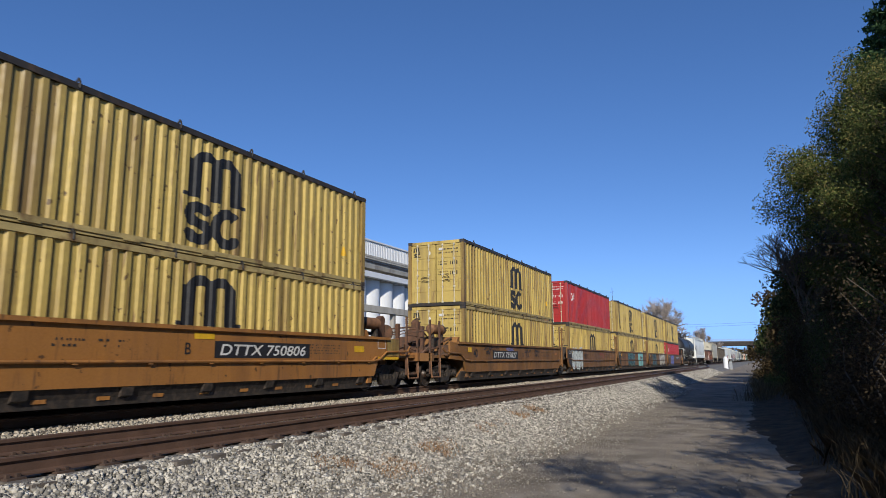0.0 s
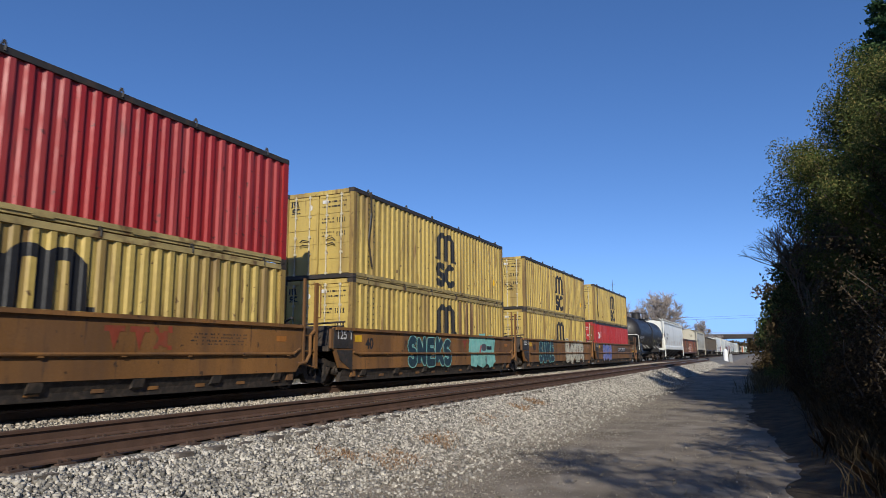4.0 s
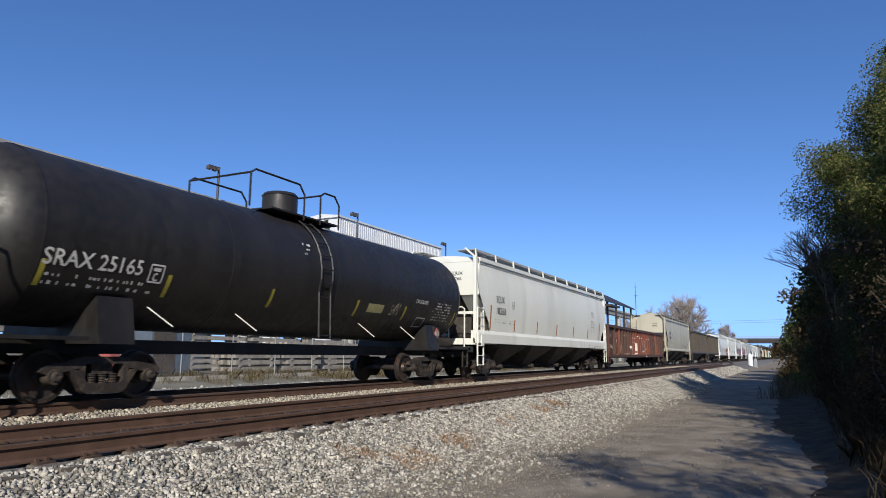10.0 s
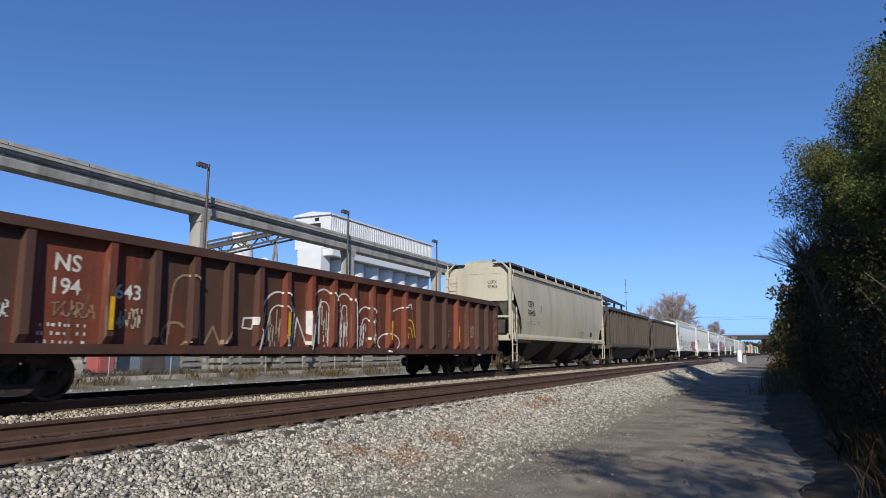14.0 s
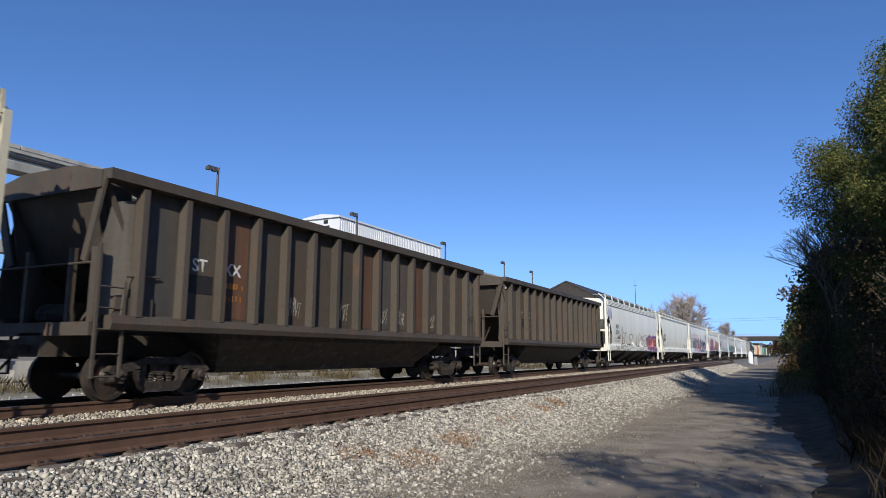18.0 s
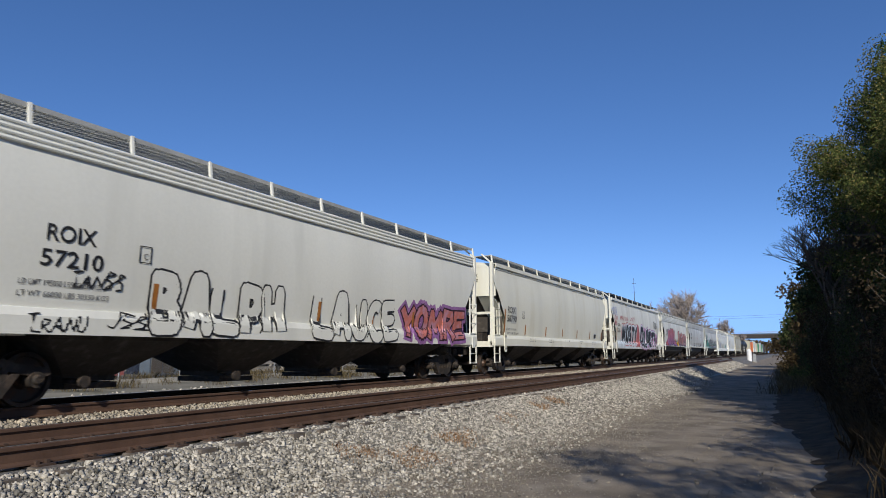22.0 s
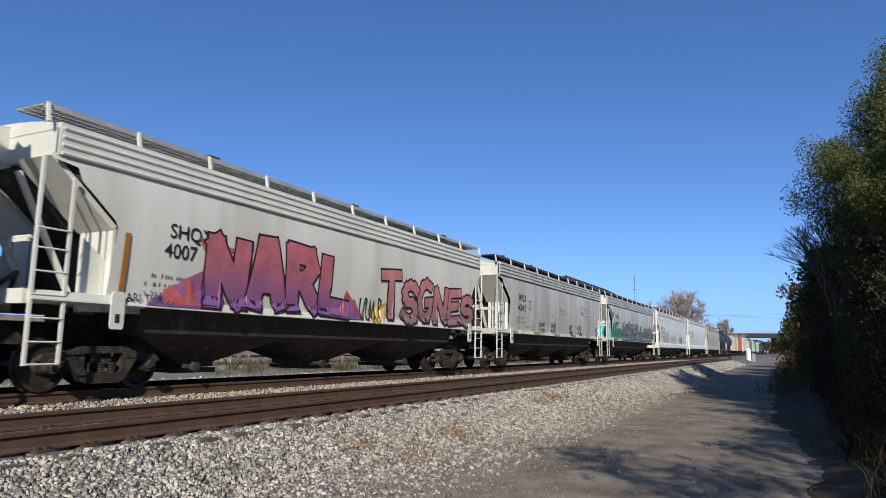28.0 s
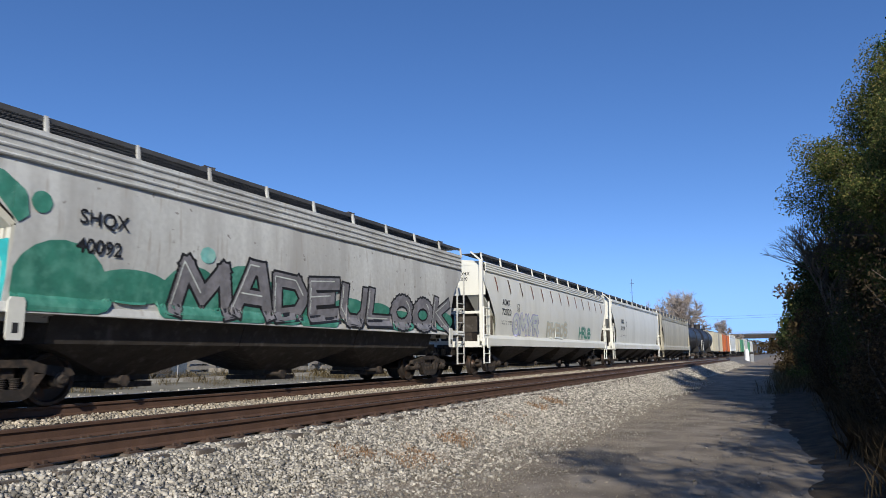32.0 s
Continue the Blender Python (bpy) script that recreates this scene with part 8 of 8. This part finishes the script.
bridge = thing("road_bridge", "concrete and steel road bridge over the railway", "bridge", pose(0, 330, 0))
M_BRIDGE = mat("grey_bridge_steel", (0.10, 0.11, 0.13), 0.8)
part("deck", Mesh().box(-140, 140, 0, 14, 9.4, 9.9), M_BRIDGE, bridge)
part("girder", Mesh().box(-20, 16, 0.2, 0.6, 7.9, 9.4), M_STEEL, bridge, "dark steel girder")
part("girder", Mesh().box(-20, 16, 12.8, 13.4, 7.9, 9.4), M_STEEL, bridge, "dark steel girder")
part("girder", Mesh().box(-140, -20, 0.2, 0.6, 8.2, 9.4), M_BRIDGE, bridge)
for z in (10.2, 10.6):
    part("parapet_rail", Mesh().box(-140, 140, 0, 0.1, z, z + 0.12), M_GALV, bridge)
for x in (-21.5, 15):
    part("pier", Mesh().box(x, x + 1.6, 1, 13, 0, 8.2), M_CONCRETE, bridge)
part("abutment", Mesh().prism([(-140, 0), (-26, 0), (-40, 8.2), (-140, 8.2)], "y", 1, 13), M_GROUND, bridge, "grassed bank")

line = thing("power_line", "overhead wires on wooden poles across the line", "power line", pose(0, 300, 0))
for x in (-75, 20):
    part("pole", Mesh().tube((x, 0, 0), (x, 0, 18), 0.2, 8, 0.14), M_TIMBER, line)
    part("crossarm", Mesh().box(x - 1.2, x + 1.2, -0.1, 0.1, 17.2, 17.4), M_TIMBER, line)
for dz in (0, 0.9):
    pts = [(-75 + 95 * i / 12, 0, 17.3 - dz - 1.1 * (1 - (2 * i / 12 - 1) ** 2)) for i in range(13)]
    part("wire", Mesh().path(pts, 0.03, 4), M_POLE, line)


# ---- trees and plants ----
def leaf_mesh(name, centres, size, material, rng, flat=0.0):
    """Many small leaves: one bent quad each, at the given centres (numpy array)."""
    n = len(centres)
    a = rng.normal(size=(n, 3))
    a /= np.linalg.norm(a, axis=1)[:, None]
    b = np.cross(a, rng.normal(size=(n, 3)))
    b /= np.linalg.norm(b, axis=1)[:, None] + 1e-9
    s = size * rng.uniform(0.55, 1.25, (n, 1))
    v = np.stack([centres - a * s, centres + b * s * 0.45, centres + a * s, centres - b * s * 0.45], 1)
    me = bpy.data.meshes.new(name)
    me.vertices.add(n * 4)
    me.vertices.foreach_set("co", v.ravel())
    me.loops.add(n * 4)
    me.loops.foreach_set("vertex_index", np.arange(n * 4, dtype=np.int32))
    me.polygons.add(n)
    me.polygons.foreach_set("loop_start", np.arange(0, n * 4, 4, dtype=np.int32))
    me.update(calc_edges=True)
    me.materials.append(material)
    return me


def branch(m, a, b, r0, r1, rnd, bend=0.12, n=4):
    """A crooked tapering limb."""
    pts = [a.lerp(b, i / n) + (Vector((rnd.uniform(-1, 1), rnd.uniform(-1, 1), rnd.uniform(-0.5, 0.5))) * bend * (b - a).length * 0.5 if 0 < i < n else Vector()) for i in range(n + 1)]
    for i in range(n):
        m.tube(pts[i], pts[i + 1], r0 + (r1 - r0) * i / n, 7, r0 + (r1 - r0) * (i + 1) / n, cap=False)
    return pts


def broadleaf(x, y, height, radius, seed, leaves, leaf, material, label, low=0.15, cone=False):
    """A tree: trunk and limbs, and leaves gathered round the ends of its boughs."""
    rnd, rng = random.Random(seed), np.random.default_rng(seed)
    ob = thing("tree", label, "tree", pose(x, y, ground_z(x) - 0.05))
    trunk, limbs = Mesh(), Mesh()
    branch(trunk, Vector((0, 0, 0)), Vector((rnd.uniform(-0.3, 0.3), rnd.uniform(-0.3, 0.3), height * 0.8)), 0.16 + height * 0.012, 0.04, rnd, 0.05, 6)
    tips = []
    for k in range(70 if cone else 26):
        z0 = height * rnd.uniform(low * 0.7 + 0.05, 0.72)
        a = rnd.uniform(0, 2 * math.pi)
        rise = (z0 / height)
        wide = radius * math.sin(min(1.0, 0.35 + (1 - rise) * 1.1) * math.pi / 2) * rnd.uniform(0.5, 0.84)
        tip = Vector((math.cos(a) * wide, math.sin(a) * wide, min(height * 0.97, z0 + height * rnd.uniform(0.05, 0.28))))
        if cone:
            near = radius * min(1.0, (1 - tip.z / height) / 0.40) ** 0.85 * rnd.uniform(0.62, 0.97)
            tip = Vector((math.cos(a) * near, math.sin(a) * near, tip.z))
        pts = branch(limbs, Vector((0, 0, z0)), tip, 0.05, 0.012, rnd, 0.2)
        tips += [(p, 0.7 + 0.5 * i) for i, p in enumerate(pts[2:])]
        for j in range(5 if cone else 3):
            q = tip + Vector((rnd.uniform(-1, 1), rnd.uniform(-1, 1), rnd.uniform(-0.5, 0.9))) * radius * (0.15 if cone else 0.24)
            branch(limbs, pts[3], q, 0.02, 0.006, rnd, 0.2, 3)
            tips.append((q, 1.2))
    tips.append((Vector((0, 0, height * 0.93)), 1.2))
    part("trunk", trunk, M_BARK, ob)
    tagged(part("branches", limbs, M_BARK, ob), kind="stuff")
    c = np.array([tuple(p) for p, _ in tips])
    w = np.array([q for _, q in tips])
    pick = rng.choice(len(c), leaves, p=w / w.sum())
    spread = radius * (0.085 if cone else 0.15)
    off = rng.normal(size=(leaves, 3))
    off /= np.maximum(1.0, np.linalg.norm(off, axis=1) / 1.7)[:, None]
    pos = c[pick] + off * spread * np.array((1, 1, 0.8))
    pos = pos[pos[:, 2] > height * low * 0.6]
    tagged(part("leaves", leaf_mesh("leaves", pos, leaf, material, rng), material, ob), kind="stuff")
    return ob


def conifer(x, y, height, radius, seed, leaves, label):
    rnd, rng = random.Random(seed), np.random.default_rng(seed)
    ob = thing("pine_tree", label, "tree", pose(x, y, ground_z(x) - 0.05))
    trunk, limbs = Mesh(), Mesh()
    branch(trunk, Vector((0, 0, 0)), Vector((0, 0, height)), 0.22, 0.03, rnd, 0.015, 8)
    pos = []
    for k in range(90):
        z = height * (0.25 + 0.75 * (k / 90))
        r = radius * (1 - (z / height) ** 1.6) * rnd.uniform(0.6, 1.15) + 0.25
        a = k * 2.4 + rnd.uniform(-0.3, 0.3)
        tip = Vector((math.cos(a) * r, math.sin(a) * r, z + r * 0.12))
        branch(limbs, Vector((0, 0, z)), tip, 0.035, 0.01, rnd, 0.1, 3)
        m = max(20, int(leaves * r / radius / 45))
        t = rng.uniform(0.25, 1.05, m) ** 0.7
        pos.append(np.outer(t, np.array((tip.x, tip.y, tip.z - z))) + np.array((0, 0, z)) + rng.normal(size=(m, 3)) * np.array((0.22, 0.22, 0.12)) * (0.5 + r / radius))
    part("trunk", trunk, M_BARK, ob)
    tagged(part("branches", limbs, M_BARK, ob), kind="stuff")
    tagged(part("needles", leaf_mesh("needles", np.concatenate(pos), 0.11, M_LEAF_PINE, rng), M_LEAF_PINE, ob), kind="stuff")
    return ob


def bare_tree(x, y, height, radius, seed, depth=5, label="leafless grey-brown tree in the distance", material=None, thick=1.0):
    """A leafless crown of ever finer twigs."""
    rnd = random.Random(seed)
    ob = thing("bare_tree", label, "tree", pose(x, y, 0))
    trunk, twigs = Mesh(), Mesh()
    tip = Vector((0, 0, height * 0.3))
    branch(trunk, Vector(), tip, 0.035 * height * 0.6, 0.02 * height * 0.7, rnd, 0.03, 3)

    def grow(p, d, length, r, level):
        q = p + d * length
        twigs.tube(p, q, r, 4 if level < 3 else 3, r * 0.65, cap=False)
        if level >= depth:
            return
        for k in range(3 if level < depth - 1 else 4):
            e = (d + Vector((rnd.uniform(-1, 1), rnd.uniform(-1, 1), rnd.uniform(-0.35, 0.75))) * 0.62)
            e.normalize()
            e.z *= 0.9
            grow(q if k else p.lerp(q, 0.6), e, length * rnd.uniform(0.62, 0.84), max(r * 0.6, 0.022 * thick), level + 1)
    for k in range(6):
        a = k * 1.05 + rnd.random() * 0.4
        d = Vector((math.cos(a) * radius / height * 1.3, math.sin(a) * radius / height * 1.3, 1.0)).normalized()
        grow(tip, d, height * 0.21, 0.012 * height, 1)
    part("trunk", trunk, M_BARK, ob)
    tagged(part("twigs", twigs, material or M_TWIG, ob), kind="stuff")
    return ob


def bush(x, y, w, h, seed, n, material, label, leaf=0.05):
    rnd, rng = random.Random(seed), np.random.default_rng(seed)
    ob = thing("bush", label, "bush", pose(x, y, ground_z(x) - 0.03), "undergrowth along the road")
    stems = Mesh()
    tips = []
    for k in range(16):
        a = rnd.uniform(0, 6.28)
        r = w * rnd.uniform(0.2, 0.95)
        tip = Vector((math.cos(a) * r, math.sin(a) * r, h * rnd.uniform(0.35, 1.0)))
        pts = branch(stems, Vector((math.cos(a) * 0.15, math.sin(a) * 0.15, 0)), tip, 0.02, 0.006, rnd, 0.25, 4)
        tips += pts[1:]
    tagged(part("stems", stems, M_BARK, ob), kind="stuff")
    c = np.array([tuple(p) for p in tips])
    pos = c[rng.integers(0, len(c), n)] + rng.normal(size=(n, 3)) * np.array((w, w, h)) * 0.13
    pos = pos[pos[:, 2] > 0.02]
    tagged(part("leaves", leaf_mesh("leaves", pos, leaf, material, rng), material, ob), kind="stuff")
    return ob


def grass(name, x0, x1, y0, y1, n, h, seed, material, label, clump=0.0):
    """Blades of grass, each one narrow bent triangle."""
    rng = np.random.default_rng(seed)
    if clump:
        k = rng.uniform((x0, y0), (x1, y1), (max(3, n // 60), 2))
        xy = k[rng.integers(0, len(k), n)] + rng.normal(size=(n, 2)) * clump
    else:
        xy = rng.uniform((x0, y0), (x1, y1), (n, 2))
    z = np.array([ground_z(float(x)) for x in xy[:, 0]])
    hh = h * rng.uniform(0.4, 1.1, n)
    lean = rng.normal(size=(n, 2)) * hh[:, None] * 0.38
    a = rng.uniform(0, 6.28, n)
    wdt = np.stack([np.cos(a), np.sin(a)], 1) * (0.004 + 0.006 * h)
    base = np.column_stack([xy, z - 0.01])
    mid = np.column_stack([xy + lean * 0.35, z + hh * 0.6])
    top = np.column_stack([xy + lean, z + hh])
    w3 = np.column_stack([wdt, np.zeros(n)])
    v = np.stack([base - w3, base + w3, mid + w3 * 0.8, top, mid - w3 * 0.8], 1)
    me = bpy.data.meshes.new(name)
    me.vertices.add(n * 5)
    me.vertices.foreach_set("co", v.ravel())
    me.loops.add(n * 5)
    me.loops.foreach_set("vertex_index", np.arange(n * 5, dtype=np.int32))
    me.polygons.add(n)
    me.polygons.foreach_set("loop_start", np.arange(0, n * 5, 5, dtype=np.int32))
    me.update(calc_edges=True)
    me.materials.append(material)
    return tagged(new(name, me), label, "grass", kind="stuff")


# the wood beside the road
GREEN = "leafy green tree with some yellowing leaves beside the road"
broadleaf(3.95, 24.0, 10.6, 3.5, 1, 130000, 0.044, M_LEAF, GREEN, cone=True)
broadleaf(4.1, 18.0, 8.6, 2.5, 2, 100000, 0.038, M_LEAF, GREEN, cone=True)
broadleaf(3.3, 31.0, 8.2, 2.7, 3, 30000, 0.08, M_LEAF_DARK, "dark green leafy tree beside the road", cone=True)
broadleaf(5.7, 21.5, 10.4, 2.9, 4, 60000, 0.05, M_LEAF_BROWN, "tree with browning autumn leaves beside the road", 0.3, cone=True)
broadleaf(3.4, 39.0, 7.4, 2.8, 5, 18000, 0.12, M_LEAF_DARK, "dark green leafy tree beside the road")
broadleaf(2.6, 50.0, 5.6, 2.6, 6, 12000, 0.14, M_LEAF_BROWN, "low tree with browning leaves beside the road")
broadleaf(2.2, 62.0, 5.2, 2.8, 7, 10000, 0.16, M_LEAF, GREEN)
broadleaf(2.4, 78.0, 5.4, 3.2, 8, 9000, 0.2, M_LEAF_DARK, "dark green leafy tree beside the road")
conifer(5.4, 31.5, 15.4, 3.2, 9, 30000, "tall dark green pine behind the roadside trees")
conifer(6.0, 29.0, 16.6, 3.8, 10, 40000, "tall dark green pine behind the roadside trees")
conifer(8.5, 45.0, 14.0, 3.0, 11, 14000, "tall dark green pine behind the roadside trees")
bare_tree(1.7, 28.0, 7.6, 1.3, 21, 6, "leafless grey sapling among the roadside trees", M_BARK, 0.22)
bare_tree(1.5, 33.0, 4.2, 1.7, 22, 5, "leafless sapling among the roadside trees", M_BARK, 0.4)
# trees behind and beside the camera, which shade the road and the wood's edge
for k, (x, y, h, r) in enumerate(((6.0, -16.0, 8.5, 2.6), (5.2, -9.5, 7.6, 2.0), (5.4, -3.8, 8.6, 2.2), (5.6, 5.5, 5.6, 1.8), (5.2, 10.5, 7.0, 2.1), (7.6, 1.0, 6.4, 2.0), (5.6, 8.2, 6.5, 2.0), (5.5, 14.0, 7.5, 2.1), (5.6, 2.4, 5.8, 1.8))):
    broadleaf(x, y, h, r, 40 + k, 11000 if k != 2 else 5000, 0.085, M_LEAF_DARK, "leafy tree at the edge of the road", 0.12)
for k, (x, y, h, r) in enumerate(((9.5, -22, 11, 3.6), (10.5, -9, 11.5, 3.4), (10.0, 5.5, 10, 3.2), (7.8, 12.6, 11.3, 3.3), (7.4, 17.5, 9.0, 2.6), (11, 16, 13.5, 3.6))):
    broadleaf(x, y, h, r, 50 + k, 19000, 0.14, M_LEAF_DARK, "tall leafy tree deep in the roadside wood", 0.1)
# undergrowth
rnd = random.Random(77)
for k in range(30):
    y = 8.5 + k * 1.5 + (k * k) * 0.03
    bush(rnd.uniform(1.2, 2.0) if y > 30 else rnd.uniform(1.8, 2.6), y, rnd.uniform(0.7, 1.2), rnd.uniform(1.1, 2.6), 300 + k, 11000 if y < 30 else 6000, rnd.choice((M_LEAF_DARK, M_LEAF_DEAD, M_LEAF_DEAD, M_LEAF_BROWN)) if y < 34 else rnd.choice((M_LEAF_DARK, M_LEAF_BROWN, M_LEAF)), "dense dark undergrowth beside the road", 0.03 if y < 30 else 0.05)
for k, (x, y, w, h) in enumerate(((1.55, 25.6, 0.9, 3.4), (1.9, 22.6, 0.9, 3.2), (1.5, 29.0, 1.0, 3.6), (1.8, 31.5, 1.0, 3.0), (2.4, 19.0, 1.0, 3.0))):
    bush(x, y, w, h, 330 + k, 12000, M_LEAF_DARK if k % 2 else M_LEAF_DEAD, "tall dark undergrowth in front of the roadside trees", 0.032)
for k in range(16):
    y = 52 + k * 5.0
    bush(rnd.uniform(0.6, 2.6), y, rnd.uniform(1.0, 1.8), rnd.uniform(1.6, 3.4), 350 + k, 2600, rnd.choice((M_LEAF_BROWN, M_LEAF, M_LEAF_BROWN)), "brown and green roadside brush", 0.11)
grass("verge_grass", 1.0, 2.3, 7.0, 30, 15000, 0.5, 5, M_GRASS_BROWN, "long dry grass along the road verge", 0.16)
# leaf litter over the road's edge; past y = 12 it widens to deepen the road's shade
rnd = random.Random(8)
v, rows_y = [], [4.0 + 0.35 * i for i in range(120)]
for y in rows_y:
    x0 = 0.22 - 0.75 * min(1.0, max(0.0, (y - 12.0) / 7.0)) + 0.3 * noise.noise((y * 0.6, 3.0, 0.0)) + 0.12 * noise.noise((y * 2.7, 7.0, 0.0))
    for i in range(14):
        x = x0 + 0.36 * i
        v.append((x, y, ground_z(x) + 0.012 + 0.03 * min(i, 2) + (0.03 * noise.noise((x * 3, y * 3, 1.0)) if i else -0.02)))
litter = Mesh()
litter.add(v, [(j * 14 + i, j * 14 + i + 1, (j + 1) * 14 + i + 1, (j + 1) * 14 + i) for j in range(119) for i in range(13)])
tagged(part("leaf_litter", litter, M_LITTER, None, smooth=True), "dark leaf litter and soil along the wood's edge, widened to darken the shaded road", "ground", kind="structure")
grass("verge_grass", -0.6, 1.4, 26, 110, 8000, 0.6, 6, M_GRASS, "long dry grass along the road verge", 0.3)
for k, (x0, x1, y0, y1, n, h) in enumerate(((-4.95, -4.5, 8.0, 8.9, 700, 0.07), (-5.05, -4.7, 9.6, 10.9, 650, 0.08), (-5.3, -5.0, 7.2, 7.9, 350, 0.08), (-5.5, -5.15, 15.0, 17.2, 600, 0.10), (-5.2, -4.8, 12.5, 14.0, 260, 0.08))):
    grass("dry_weeds", x0, x1, y0, y1, n, h, 7 + k, M_GRASS_RED, "low reddish dry weeds at the ballast edge", 0.09)
grass("lot_weeds", -26, -20.5, 8, 70, 16000, 0.4, 10, M_GRASS, "dry weeds along the fence", 0.25)
# far trees
rng = np.random.default_rng(91)
n = 30000
at = np.column_stack([rng.uniform(-420, 260, n), rng.uniform(560, 640, n), rng.uniform(0, 1, n) ** 0.8])
at[:, 2] *= 13 + 3.5 * np.sin(at[:, 0] / 17) + 2 * np.sin(at[:, 0] / 5.3)
tagged(part("distant_wood", leaf_mesh("distant_wood", at, 1.3, M_LEAF_BROWN, rng), M_LEAF_BROWN), "hazy brown woods on the horizon", "woods", kind="stuff")
def round_bare_tree(x, y, height, radius, seed, limbs=18, twigs=15, fine=14):
    """A leafless tree whose twigs fill a domed crown."""
    rnd = random.Random(seed)
    ob = thing("bare_tree", "leafless grey-brown tree with a domed crown in the distance", "tree", pose(x, y, 0))
    trunk, wood = Mesh(), Mesh()
    fork = Vector((0, 0, height * 0.28))
    branch(trunk, Vector(), fork, 0.022 * height, 0.016 * height, rnd, 0.03, 3)
    for i in range(limbs):
        a, up = i * 2.4 + rnd.uniform(-0.3, 0.3), rnd.uniform(0.1, 1.0)
        d = Vector((math.cos(a) * math.cos(up * 1.5), math.sin(a) * math.cos(up * 1.5), math.sin(up * 1.5)))
        far = fork + Vector((d.x * radius, d.y * radius, d.z * height * 0.7)) * rnd.uniform(0.62, 0.8)
        pts = branch(wood, fork, far, 0.008 * height, 0.004 * height, rnd, 0.12, 4)
        for j in range(twigs):
            p = pts[1 + j % 4].lerp(pts[min(4, 2 + j % 4)], rnd.random())
            e = (d + Vector((rnd.gauss(0, 0.7), rnd.gauss(0, 0.7), rnd.gauss(0.25, 0.5)))).normalized()
            q = p + e * radius * rnd.uniform(0.2, 0.36)
            wood.tube(p, q, 0.0036 * height, 3, 0.0024 * height, cap=False)
            for k in range(fine):
                o = p.lerp(q, rnd.uniform(0.2, 1.0))
                g = (e + Vector((rnd.gauss(0, 0.8), rnd.gauss(0, 0.8), rnd.gauss(0.3, 0.6)))).normalized()
                wood.tube(o, o + g * radius * rnd.uniform(0.12, 0.26), 0.0026 * height, 3, 0.0014 * height, cap=False)
    part("trunk", trunk, M_BARK, ob)
    tagged(part("twigs", wood, M_TWIG, ob), kind="stuff")


for k, (x, y, h, r) in enumerate(((-27.2, 210, 20.8, 9.0), (-38.0, 222, 17.6, 6.8), (-19.3, 260, 14.4, 4.2), (-49, 235, 15, 7), (-62, 250, 14, 7), (-15.0, 262, 9.2, 3.4))):
    round_bare_tree(x, y, h, r, 60 + k)
for k in range(34):
    x = -190 + k * 7.2
    if -19 < x < -4:
        continue
    broadleaf(x, 372 + (k % 5) * 9, 8 + (k * 37 % 5), 5, 500 + k, 900, 0.8, M_LEAF_BROWN if k % 3 else M_LEAF_DARK, "hazy distant tree behind the bridge")


ROLLING = 76      # the axles that pass close by


def motions():
    """The train rolls by; all its things run alike."""
    for ob, y, z in MOVERS:
        walk(ob, [(t, pose(XT, y - run, ZR + z)) for t, run in RUN])
    # the wheels roll without slipping; half a turn takes some 0.14 s
    times = [2 * k / FPS for k in range(int(32 * FPS / 2) + 1)]
    runs = np.interp(times, [t for t, _ in RUN], [r for _, r in RUN])
    rows = [(t, math.degrees(run / 0.418)) for t, run in zip(times, runs)]
    for wheels, d in WHEELSETS[:ROLLING]:
        walk(wheels, [(t, pose(0, d, 0.42, a)) for t, a in rows])


motions()
